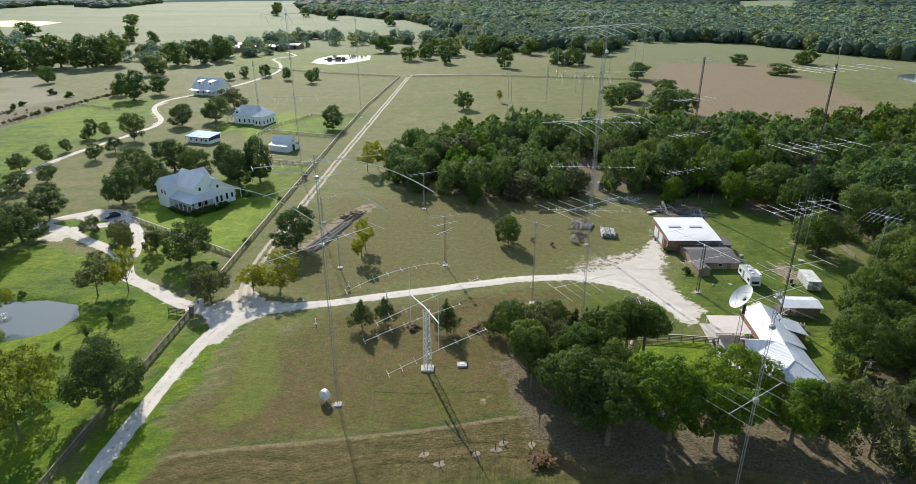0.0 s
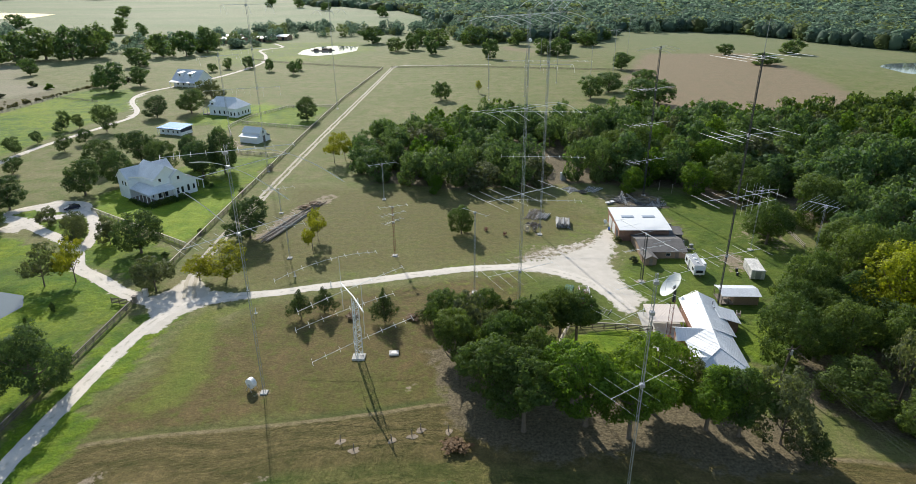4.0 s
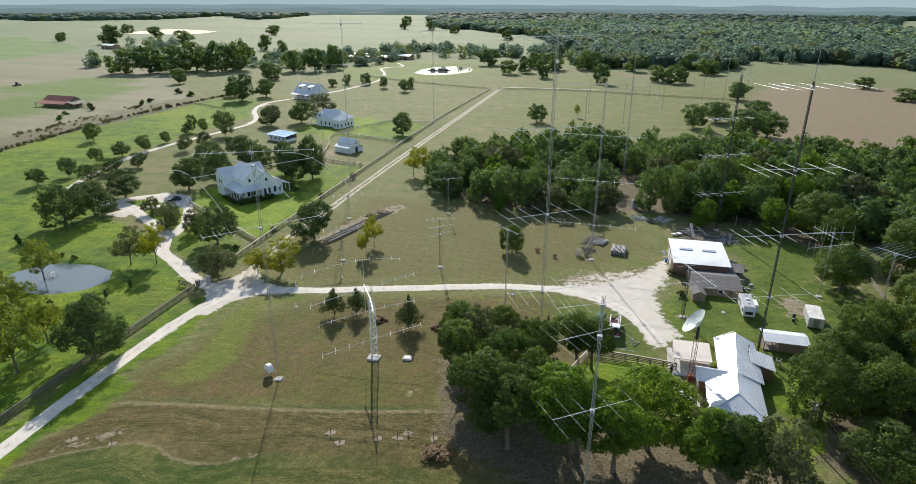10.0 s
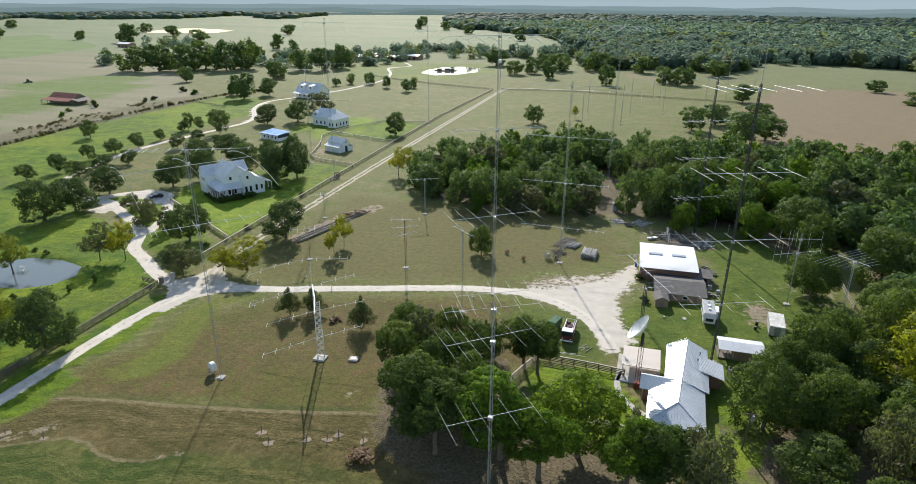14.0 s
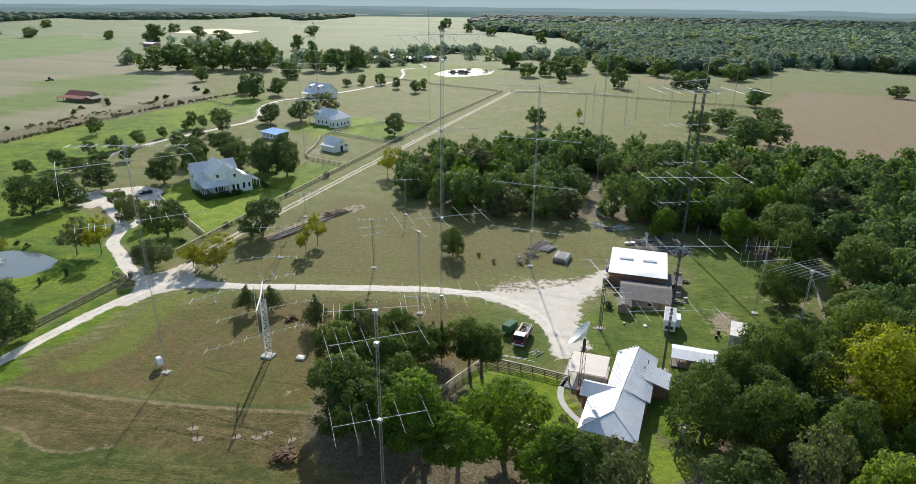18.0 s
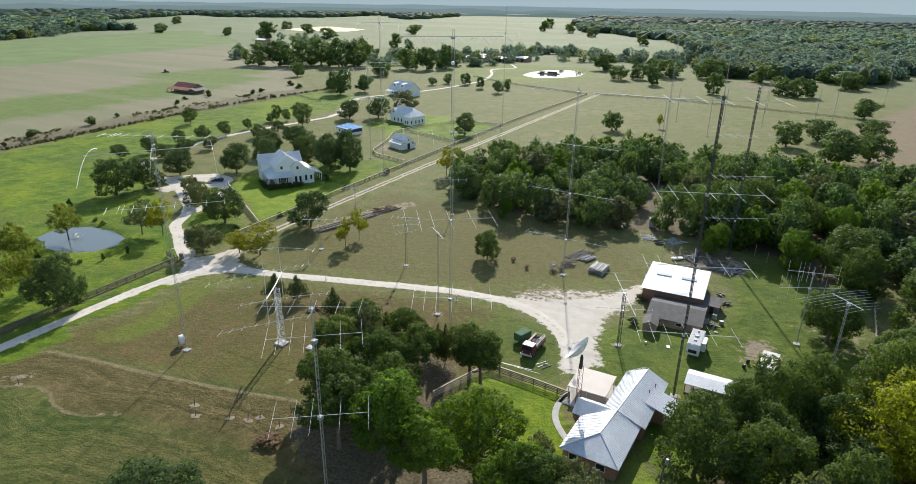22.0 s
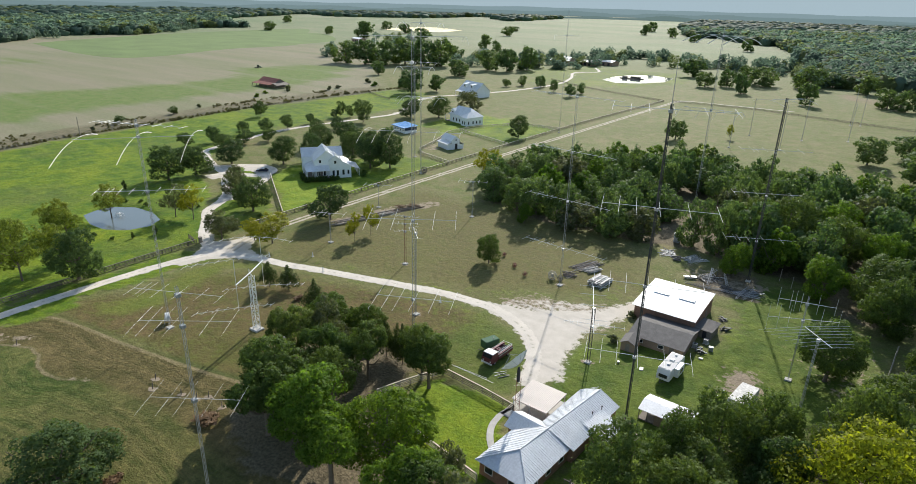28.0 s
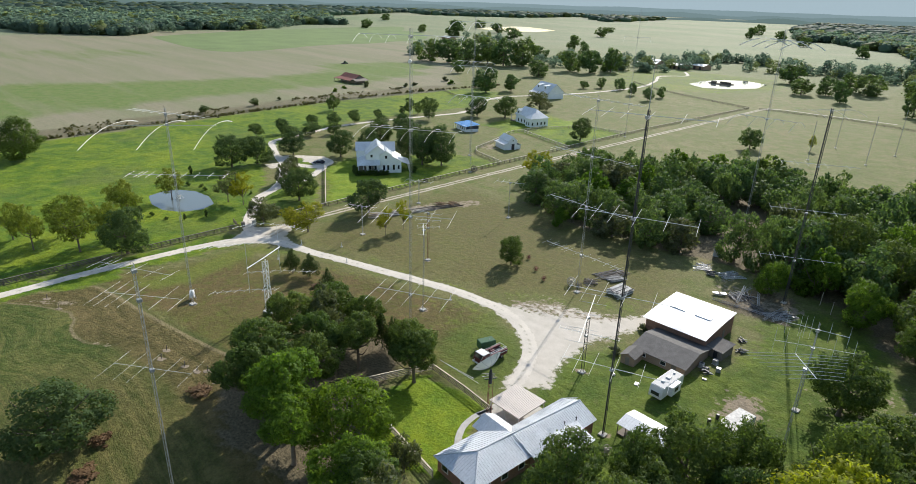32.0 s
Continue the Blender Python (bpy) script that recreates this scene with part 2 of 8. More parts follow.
    rows = plus(rows, remap(furrow, 0.3, 0.7, -0.5, 0.5), 0.18)
    rows = plus(rows, remap(patch, 0.3, 0.7, -0.5, 0.5), 0.20)
    ragged = plus(remap(tuft, 0.3, 0.7, -0.5, 0.5), remap(mid, 0.3, 0.7, -0.5, 0.5), 0.7)
    pasture = blend(remap(big, 0.35, 0.65), (0.150, 0.158, 0.054), (0.206, 0.184, 0.080))
    pasture = blend(remap(mid, 0.42, 0.66), pasture, (0.112, 0.148, 0.030))
    pasture = blend(remap(patch, 0.54, 0.74, 0.0, 0.45), pasture, (0.215, 0.160, 0.082))
    lush = blend(remap(mid, 0.40, 0.60), (0.058, 0.128, 0.007), (0.150, 0.216, 0.012))
    lush = blend(remap(patch, 0.56, 0.76, 0.0, 0.7), lush, (0.125, 0.142, 0.030))
    lush = blend(remap(big, 0.50, 0.62), lush, blend(remap(patch, 0.4, 0.6), (0.205, 0.255, 0.012), (0.120, 0.192, 0.008)))
    broad = noise_at(0.018, 6.0)
    lush = blend(remap(broad, 0.52, 0.66, 0.0, 0.6), lush, (0.118, 0.140, 0.034))
    lush = blend(remap(broad, 0.46, 0.34, 0.0, 0.55), lush, (0.225, 0.268, 0.014))
    mown = blend(remap(mid, 0.35, 0.65), (0.100, 0.086, 0.026), (0.158, 0.112, 0.046))
    mown = blend(remap(patch, 0.48, 0.72), mown, (0.094, 0.112, 0.018))
    mown = blend(remap(big, 0.50, 0.68, 0.0, 0.6), mown, (0.102, 0.122, 0.020))
    hay = blend(remap(rows, 0.33, 0.66), (0.078, 0.074, 0.020), (0.182, 0.138, 0.056))
    hay_green = blend(remap(rows, 0.40, 0.66), (0.062, 0.092, 0.016), (0.150, 0.150, 0.042))
    tilled = blend(remap(mid, 0.35, 0.65), (0.245, 0.180, 0.110), (0.205, 0.165, 0.095))
    strips = noise_at(0.035, 5.0, (0.10, 1.0, 1), radians(62))
    crop = blend(remap(strips, 0.40, 0.60), (0.265, 0.235, 0.155), (0.215, 0.215, 0.120))
    crop = blend(remap(plus(attr("green_crop"), remap(strips, 0.3, 0.7, -0.5, 0.5), 0.8), 0.25, 0.85), crop, blend(remap(mid, 0.4, 0.6), (0.122, 0.185, 0.042), (0.165, 0.200, 0.062)))
    crop = blend(attr("ditch"), crop, blend(remap(patch, 0.35, 0.65), (0.21, 0.17, 0.105), (0.12, 0.118, 0.062)))
    col = blend(attr("mown"), pasture, mown)
    # distant turf: haze is put into its paler colour by distance
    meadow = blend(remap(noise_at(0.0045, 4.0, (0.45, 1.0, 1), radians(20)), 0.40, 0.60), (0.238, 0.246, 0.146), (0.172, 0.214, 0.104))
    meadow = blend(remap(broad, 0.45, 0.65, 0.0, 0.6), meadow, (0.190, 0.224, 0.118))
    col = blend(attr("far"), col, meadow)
    col = blend(attr("timber"), col, (0.060, 0.085, 0.040))
    col = blend(attr("crop"), col, crop)
    col = blend(attr("tilled"), col, tilled)
    col = blend(attr("hay"), col, hay)
    col = blend(times(attr("hay_turf"), remap(plus(attr("green_edge"), ragged, 1.1), 0.9, -0.9)), col, hay_green)
    pale_cut = (0.235, 0.190, 0.105)
    band = times(remap(plus(attr("field_edge"), ragged, 0.5), -1.1, -0.5), remap(plus(attr("field_edge"), ragged, 0.5), 0.15, -0.05))
    col = blend(times(band, attr("hay")), col, pale_cut)
    # shadow above the terrace edge is put in as darker green turf
    edge_shade = times(remap(plus(attr("field_edge"), ragged, 0.5), 1.8, 0.7), remap(attr("field_edge"), -0.1, 0.1))
    col = blend(times(edge_shade, attr("mown")), col, (0.075, 0.088, 0.022))
    lip = times(remap(plus(attr("green_edge"), ragged, 0.4), -0.55, -0.2), remap(plus(attr("green_edge"), ragged, 0.4), 0.5, 0.15))
    col = blend(times(lip, attr("lip")), col, pale_cut)
    col = blend(attr("verge"), col, blend(remap(mid, 0.38, 0.62), (0.155, 0.170, 0.030), (0.115, 0.150, 0.020)))
    col = blend(remap(plus(attr("lush"), ragged, 0.42), 0.26, 0.74), col, lush)
    yard = blend(remap(mid, 0.38, 0.62), (0.070, 0.112, 0.014), (0.112, 0.146, 0.022))
    yard = blend(remap(patch, 0.56, 0.76), yard, (0.138, 0.138, 0.042))
    col = blend(attr("yard_turf"), col, yard)
    col = blend(attr("bright_lawn"), col, blend(remap(mid, 0.38, 0.62), (0.140, 0.225, 0.012), (0.220, 0.285, 0.020)))
    litter = blend(remap(fine, 0.35, 0.7), (0.115, 0.094, 0.058), (0.20, 0.165, 0.10))
    col = blend(remap(plus(attr("litter"), ragged, 0.5), 0.35, 0.65), col, litter)
    bare = blend(remap(tuft, 0.3, 0.7), (0.36, 0.29, 0.21), (0.24, 0.195, 0.13))
    col = blend(remap(plus(attr("bare"), ragged, 0.8), 0.50, 0.72), col, bare)
    pale = blend(remap(patch, 0.3, 0.7), (0.66, 0.60, 0.52), (0.54, 0.49, 0.41))
    pale = blend(1.0, pale, remap(grain, 0.3, 0.7, 0.90, 1.10), "MULTIPLY")
    col = blend(1.0, col, remap(tuft, 0.3, 0.7, 0.78, 1.22), "MULTIPLY")
    col = blend(1.0, col, remap(fine, 0.25, 0.75, 0.66, 1.34), "MULTIPLY")
    col = blend(1.0, col, remap(grain, 0.3, 0.7, 0.72, 1.28), "MULTIPLY")
    col = blend(remap(plus(attr("gravel"), ragged, 0.44), 0.44, 0.60), col, pale)
    ln.new(col, b.inputs["Base Color"])
    bp = nt.nodes.new("ShaderNodeBump")
    bp.inputs["Distance"].default_value = 0.5
    ln.new(remap(attr("gravel"), 0.2, 0.6, 0.6, 0.06), bp.inputs["Strength"])
    # cut hay lies in clods along the swaths, lawns in soft hummocks
    clods = times(swath_noise(1.5, 2.4, 6.0), remap(attr("hay"), 0.0, 1.0, 0.0, 1.0))
    relief = plus(plus(plus(times(fine, remap(attr("hay"), 0.0, 1.0, 0.55, 0.8)), tuft, 0.9), clods, 1.5), times(mid, attr("lush")), 3.0)
    ln.new(relief, bp.inputs["Height"]), ln.new(bp.outputs[0], b.inputs["Normal"])
    return m


def water_material():
    m = material("pond_water", (0.125, 0.15, 0.15), 0.06, spread=0.1, bump=0.0, spec=0.6)
    nt = m.node_tree
    n, bp = nt.nodes.new("ShaderNodeTexNoise"), nt.nodes.new("ShaderNodeBump")
    n.inputs["Scale"].default_value, n.inputs["Detail"].default_value = 2.2, 4.0
    bp.inputs["Strength"].default_value, bp.inputs["Distance"].default_value = 0.32, 0.1
    nt.links.new(n.outputs["Fac"], bp.inputs["Height"])
    nt.links.new(bp.outputs[0], nt.nodes["Principled BSDF"].inputs["Normal"])
    return m


def road_material():
    """Caliche with two paler wheel ruts, broken grass along the crown and loose stones at the sides."""
    m = material("caliche_road", (0.66, 0.60, 0.515), 0.95, scale=0.25, fine=9.0, spread=0.17, bump=0.08)
    nt, ln = m.node_tree, m.node_tree.links
    b = nt.nodes["Principled BSDF"]
    base = b.inputs["Base Color"].links[0].from_socket
    at, gap, tc = nt.nodes.new("ShaderNodeAttribute"), nt.nodes.new("ShaderNodeMath"), nt.nodes.new("ShaderNodeTexCoord")
    at.attribute_name, gap.operation = "across", "ABSOLUTE"
    ln.new(at.outputs["Fac"], gap.inputs[0])
    tufts = nt.nodes.new("ShaderNodeTexNoise")
    tufts.inputs["Scale"].default_value, tufts.inputs["Detail"].default_value = 0.9, 7.0
    ln.new(tc.outputs["Object"], tufts.inputs["Vector"])
    for lo, hi, color, most in ((0.30, 0.02, (0.30, 0.275, 0.18), 0.6), (0.70, 0.98, (0.40, 0.36, 0.27), 0.5)):
        strip, patch, mul, mix = nt.nodes.new("ShaderNodeMapRange"), nt.nodes.new("ShaderNodeMapRange"), nt.nodes.new("ShaderNodeMath"), nt.nodes.new("ShaderNodeMix")
        strip.inputs["From Min"].default_value, strip.inputs["From Max"].default_value = lo, hi
        patch.inputs["From Min"].default_value, patch.inputs["From Max"].default_value, patch.inputs["To Max"].default_value = 0.50, 0.62, most
        ln.new(gap.outputs[0], strip.inputs["Value"]), ln.new(tufts.outputs["Fac"], patch.inputs["Value"])
        mul.operation = "MULTIPLY"
        ln.new(strip.outputs[0], mul.inputs[0]), ln.new(patch.outputs[0], mul.inputs[1])
        mix.data_type = "RGBA"
        mix.inputs["B"].default_value = (*color, 1)
        ln.new(mul.outputs[0], mix.inputs["Factor"]), ln.new(base, mix.inputs["A"])
        base = mix.outputs["Result"]
    ln.new(base, b.inputs["Base Color"])
    return m


GROUND, WATER, ROAD = ground_material(), water_material(), road_material()


# ---- geometry tools ----
class Geo:
    """Vertices and faces gathered for one mesh."""

    def __init__(self):
        self.v, self.f = [], []

    def face(self, *pts):
        n = len(self.v)
        self.v.extend(tuple(p) for p in pts)
        self.f.append(tuple(range(n, n + len(pts))))

    def hull(self, lower, upper):
        """Closes two rings of equal length into a solid."""
        n, k = len(self.v), len(lower)
        self.v.extend(tuple(p) for p in lower)
        self.v.extend(tuple(p) for p in upper)
        self.f.append(tuple(range(n + k - 1, n - 1, -1)))
        self.f.append(tuple(range(n + k, n + 2 * k)))
        for i in range(k):
            j = (i + 1) % k
            self.f.append((n + i, n + j, n + k + j, n + k + i))

    def box(self, x0, x1, y0, y1, z0, z1, bevel=0.0):
        b = bevel
        ring = [(x0 + b, y0), (x1 - b, y0), (x1, y0 + b), (x1, y1 - b), (x1 - b, y1), (x0 + b, y1), (x0, y1 - b), (x0, y0 + b)] if b else [(x0, y0), (x1, y0), (x1, y1), (x0, y1)]
        if b:
            cx, cy = (x0 + x1) / 2, (y0 + y1) / 2
            small = [(cx + (x - cx) * (1 - 2 * b / (x1 - x0)), cy + (y - cy) * (1 - 2 * b / (y1 - y0))) for x, y in ring]
            self.hull([(x, y, z0) for x, y in ring], [(x, y, z1 - b) for x, y in ring])
            self.hull([(x, y, z1 - b) for x, y in ring], [(x, y, z1) for x, y in small])
        else:
            self.hull([(x, y, z0) for x, y in ring], [(x, y, z1) for x, y in ring])

    def tube(self, pts, radii, sides=6):
        """A round bar along points, with a radius at each."""
        pts = [Vector(p) for p in pts]
        if not isinstance(radii, (list, tuple)):
            radii = [radii] * len(pts)
        n = len(self.v)
        for i, p in enumerate(pts):
            d = (pts[min(i + 1, len(pts) - 1)] - pts[max(i - 1, 0)]).normalized()
            a = d.cross(Vector((0, 0, 1)) if abs(d.z) < 0.9 else Vector((1, 0, 0))).normalized()
            c = d.cross(a)
            for k in range(sides):
                w = 2 * math.pi * k / sides
                self.v.append(tuple(p + (a * math.cos(w) + c * math.sin(w)) * radii[i]))
        for i in range(len(pts) - 1):
            for k in range(sides):
                j = (k + 1) % sides
                self.f.append((n + i * sides + k, n + i * sides + j, n + (i + 1) * sides + j, n + (i + 1) * sides + k))
        self.f.append(tuple(range(n + sides - 1, n - 1, -1)))
        m = n + (len(pts) - 1) * sides
        self.f.append(tuple(range(m, m + sides)))

    def mesh(self, name, mat):
        me = bpy.data.meshes.new(name)
        me.from_pydata(self.v, [], self.f)
        me.materials.append(mat)
        return me


def thing(name, x, y, z=0.0, turn=0.0, label="", category="", group="", kind=""):
    ob = new(name)
    ob.empty_display_size = 0.3
    ob.matrix_world = pose(x, y, z, 0, 0, turn)
    return tagged(ob, label, category, group, kind)


def put(name, me, parent, m=None, label=""):
    ob = new(name, me)
    ob.parent = parent
    if m is not None:
        ob.matrix_basis = m
    return tagged(ob, label)


def part(name, geo, mat, parent, label="", m=None):
    return put(name, geo.mesh(name, mat), parent, m, label)


def block(name, parent, mat, x0, x1, y0, y1, z0, z1, label="", bevel=0.0):
    g = Geo()
    g.box(x0, x1, y0, y1, z0, z1, bevel)
    return part(name, g, mat, parent, label)


def soft_mask(poly, X, Y, soft):
    """1 inside the polygon, 0 outside, with a soft rim."""
    inside = np.zeros(X.shape, bool)
    dist = np.full(X.shape, 1e9)
    for (ax, ay), (bx, by) in zip(poly, poly[1:] + poly[:1]):
        if ay != by:
            crosses = ((ay > Y) != (by > Y)) & (X < (bx - ax) * (Y - ay) / (by - ay) + ax)
            inside ^= crosses
        dx, dy = bx - ax, by - ay
        t = np.clip(((X - ax) * dx + (Y - ay) * dy) / (dx * dx + dy * dy), 0, 1)
        dist = np.minimum(dist, np.hypot(X - ax - t * dx, Y - ay - t * dy))
    return np.clip(0.5 + np.where(inside, dist, -dist) / soft, 0, 1)


def strip_mask(line, X, Y, half, soft):
    dist = np.full(X.shape, 1e9)
    for (ax, ay), (bx, by) in zip(line, line[1:]):
        dx, dy = bx - ax, by - ay
        t = np.clip(((X - ax) * dx + (Y - ay) * dy) / (dx * dx + dy * dy), 0, 1)
        dist = np.minimum(dist, np.hypot(X - ax - t * dx, Y - ay - t * dy))
    return np.clip((half - dist) / soft + 0.5, 0, 1)


def smooth_line(pts, step):
    """Catmull-Rom through the points, sampled about every step metres."""
    out = []
    p = [pts[0]] + list(pts) + [pts[-1]]
    for i in range(1, len(p) - 2):
        a, b, c, d = (Vector((*q, 0)) for q in p[i - 1 : i + 3])
        n = max(1, int((c - b).length / step))
        for k in range(n):
            t = k / n
            out.append(0.5 * ((2 * b) + (c - a) * t + (2 * a - 5 * b + 4 * c - d) * t * t + (3 * b - a - 3 * c + d) * t**3))
    out.append(Vector((*pts[-1], 0)))
    return out

# ---- ground ----
POND = [(-101.5, 12.5), (-103.6, 18), (-102.8, 22), (-97.3, 26.2), (-88.4, 27), (-80.2, 24.9), (-77, 19.8), (-78.7, 13.8), (-84.3, 10.3), (-92, 9.9)]
POOL = [(-133, 486), (-135, 517), (-127, 545), (-110, 556), (-88, 544), (-84.5, 509), (-97, 484), (-114, 472)]
LAKE_W = [(-892, 1018), (-927, 1131), (-934, 1233), (-852, 1201), (-772, 1154), (-743, 1043), (-790, 1025)]
LAKE_E = [(331, 352), (333, 388), (352, 402), (388, 405), (430, 390), (420, 350), (380, 338), (345, 343)]
RIVER = [(690, 1455), (706, 1452), (735, 1540), (775, 1640), (800, 1770), (785, 1775), (745, 1690), (700, 1540)]
WATERS = (POND, POOL, LAKE_W, LAKE_E, RIVER)
NORTH_WOODS = [(-12, 103), (2, 103), (17, 98), (34, 99), (49, 103), (65, 104), (82, 99), (92, 99), (98, 86), (106, 82), (114, 100), (170, 96), (300, 110), (300, 190), (222, 196), (166, 188), (125, 182), (100, 176), (76, 180), (60, 185), (34, 198), (5, 178), (-22, 140)]
EAST_WOODS = [(76, -12), (82, 2), (88, 16), (101, 24), (113, 38), (119, 58), (117, 100), (170, 100), (180, 30), (160, -40), (110, -36), (86, -22)]
GROVE = [(13, 3), (20, 10), (37, 9), (39, 1), (43, -8), (62, -14), (74, -18), (70, -28), (40, -26), (20, -22), (16, -8)]

FAR_NE = [(-30, 850), (18, 765), (47, 570), (85, 590), (117, 600), (150, 562), (175, 610), (193, 705), (254, 695), (316, 680), (346, 620), (384, 520), (440, 420), (620, 380), (1600, 500), (2600, 1400), (2400, 3800), (-600, 4300), (-700, 3000), (-560, 2100), (-308, 1341), (-266, 1394), (-157, 1223), (-93, 1163), (-48, 980)]
FAR_NW = [(-868, 262), (-905, 308), (-981, 354), (-980, 412), (-960, 500), (-1028, 579), (-1120, 680), (-1071, 803), (-1140, 800), (-1530, 1041), (-1900, 1690), (-2600, 2300), (-4200, 2300), (-4200, 300), (-1500, 100), (-950, 180)]
FAR_N = [(-1900, 1690), (-1622, 1550), (-1387, 1773), (-1450, 2250), (-1040, 1816), (-1143, 2320), (-1170, 2880), (-700, 3300), (-600, 4300), (900, 4800), (-3600, 4800), (-4200, 2300), (-2600, 2300)]
CLEARINGS = ([(-1345, 425), (-1500, 505), (-1640, 590), (-1690, 530), (-1500, 430)], [(-2317, 766), (-2610, 1074), (-3049, 1260), (-2900, 820)], [(650, 1430), (720, 1425), (850, 1480), (960, 1800), (1350, 2580), (1050, 2450), (790, 1850), (690, 1600)], [(-2600, 2600), (-1500, 2500), (-1300, 2900), (-2700, 3100)], [(-900, 3500), (600, 3400), (700, 3650), (-900, 3800)])

GREEN_CROPS = ([(-840, 290), (-912, 440), (-960, 600), (-985, 867), (-800, 715), (-635, 560), (-618, 430), (-588, 272)], [(-882, 700), (-840, 779), (-672, 665), (-630, 525), (-653, 500)])
DITCH = [(-222, -60), (-225, 20), (-230, 60), (-233, 100), (-237, 140), (-241, 190), (-241, 235), (-236, 280), (-230, 330)]
GREEN_STRIPS = ([(-470, -120), (-420, 20), (-380, 130), (-365, 206), (-368, 273), (-347, 337), (-307, 339), (-284, 242), (-291, 161), (-291, 106), (-270, 20), (-280, -120)], [(-412, 289), (-420, 345), (-372, 407), (-340, 383), (-320, 283), (-290, 213), (-290, 182)], [(-700, 60), (-660, 190), (-600, 225), (-560, 120), (-610, 20)])


def spaced(lo, fine_lo, fine_hi, hi, step, growth):
    mid = np.arange(fine_lo, fine_hi + step / 2, step)
    out, s, v = [], step, fine_hi
    while v < hi:
        s *= growth
        v += s
        out.append(min(v, hi))
    left, s, v = [], step, fine_lo
    while v > lo:
        s *= growth
        v -= s
        left.append(max(v, lo))
    return np.array(left[::-1] + list(mid) + out)


def build_ground():
    xs = spaced(-6000, -108, 112, 6000, 1.4, 1.042)
    ys = spaced(-1200, -50, 100, 7000, 1.4, 1.037)
    X, Y = np.meshgrid(xs, ys)
    rng = np.random.default_rng(3)
    wob = np.sin(X * 0.21 + 1.3 * np.sin(Y * 0.13)) + np.sin(Y * 0.27 + 1.1 * np.sin(X * 0.17)) + 0.6 * rng.standard_normal(X.shape)
    XX, YY = X + 0.9 * wob, Y + 0.9 * np.roll(wob, 7, 0)

    def area(poly, soft=4.0):
        return soft_mask(poly, XX, YY, soft)

    lush = np.zeros(X.shape)
    for poly, amount, soft in (
        ([(-53.5, -90), (-53.5, 24), (-80, 42), (-112, 62), (-126, 70), (-150, 95), (-165, 140), (-224, 130), (-214, 40), (-203, -90)], 0.9, 4),
        ([(-57, 31), (-55.5, 48), (-94, 75), (-106, 68), (-96, 58), (-84, 48), (-70, 38)], 0.85, 3),
        ([(-110, 66.5), (-99, 76.5), (-100.5, 82.5), (-107, 84), (-115, 79.5), (-119, 72.5)], 0.85, 2),
        ([(-54, 52), (-95, 79), (-100, 92), (-92, 112), (-80, 136), (-54, 140)], 1.0, 3),
        ([(-52, -120), (-51, 16), (-40, 19), (-41.5, 3), (-42, -17), (-39, -20), (-40, -24), (-43.5, -32), (-43, -120)], 0.85, 2.5),
        ([(57, 19), (57, 40), (62, 44), (78, 48), (80, 66), (76, 88), (92, 92), (104, 78), (106, 46), (98, 30), (84, 18), (75, -2), (66, 10)], 0.84, 6),
        ([(42, -5), (40.5, 10.2), (57, 8.8), (59.5, -4), (62, -9), (50, -12)], 1.0, 1.5),
        ([(74, 14), (84, 16), (88, 4), (78, -6), (72, 2)], 1.0, 3),
        ([(-116, 196), (-86, 196), (-52, 188), (-54, 238), (-80, 240), (-120, 250)], 1.0, 8),
        ([(-165, 140), (-160, 240), (-190, 300), (-222, 300), (-225, 240), (-229, 160), (-224, 118)], 0.75, 6),
        ([(-170, 400), (-80, 440), (-60, 520), (-90, 590), (-200, 590), (-230, 500)], 0.5, 25),
        ([(30, 41), (42, 46), (56, 62), (56, 74), (40, 54), (20, 44), (-30, 27), (-30, 24)], 0.35, 5),
        ([(-30, 21), (14, 33), (34, 36), (46, 28), (50, 20), (40, 11), (44, 16), (24, 26), (0, 24)], 0.27, 6),
    ):
        lush = np.maximum(lush, amount * area(poly, soft))
    mown = np.maximum(area([(-41, -23), (-36, 6), (-24, 20), (10, 30), (36, 34), (44, 20), (40, 8), (18, 2), (14, -22), (-8, -19)], 5), 0.6 * area([(-41, 40), (-38, 100), (0, 98), (46, 96), (58, 70), (30, 44), (-28, 28)], 10))
    bright_lawn = np.maximum.reduce([area([(-54.5, 52.5), (-94, 79), (-99, 90), (-90, 104), (-76, 90), (-66, 84), (-54.5, 100)], 3), 0.9 * area([(-104, 201), (-100, 213), (-89, 196), (-93, 182)], 3), 0.9 * area([(-97, 237), (-93, 250), (-84, 242), (-77, 205), (-80, 197), (-86, 212)], 3), 0.8 * area([(70, 0), (76, -4), (80, -10), (76, -14), (70, -12)], 2), 0.4 * area([(43, -5), (41.5, 9.8), (56.5, 8.6), (58.5, -4)], 2)])
    yard_turf = 0.85 * np.maximum(area([(57, 19), (57, 40), (62, 44), (78, 48), (80, 66), (76, 88), (92, 92), (104, 78), (106, 46), (98, 30), (84, 18), (75, 8), (68, 16)], 6), area([(33, 36), (44, 33), (51, 26), (53, 19), (52, 12), (41, 12), (34, 20)], 4))
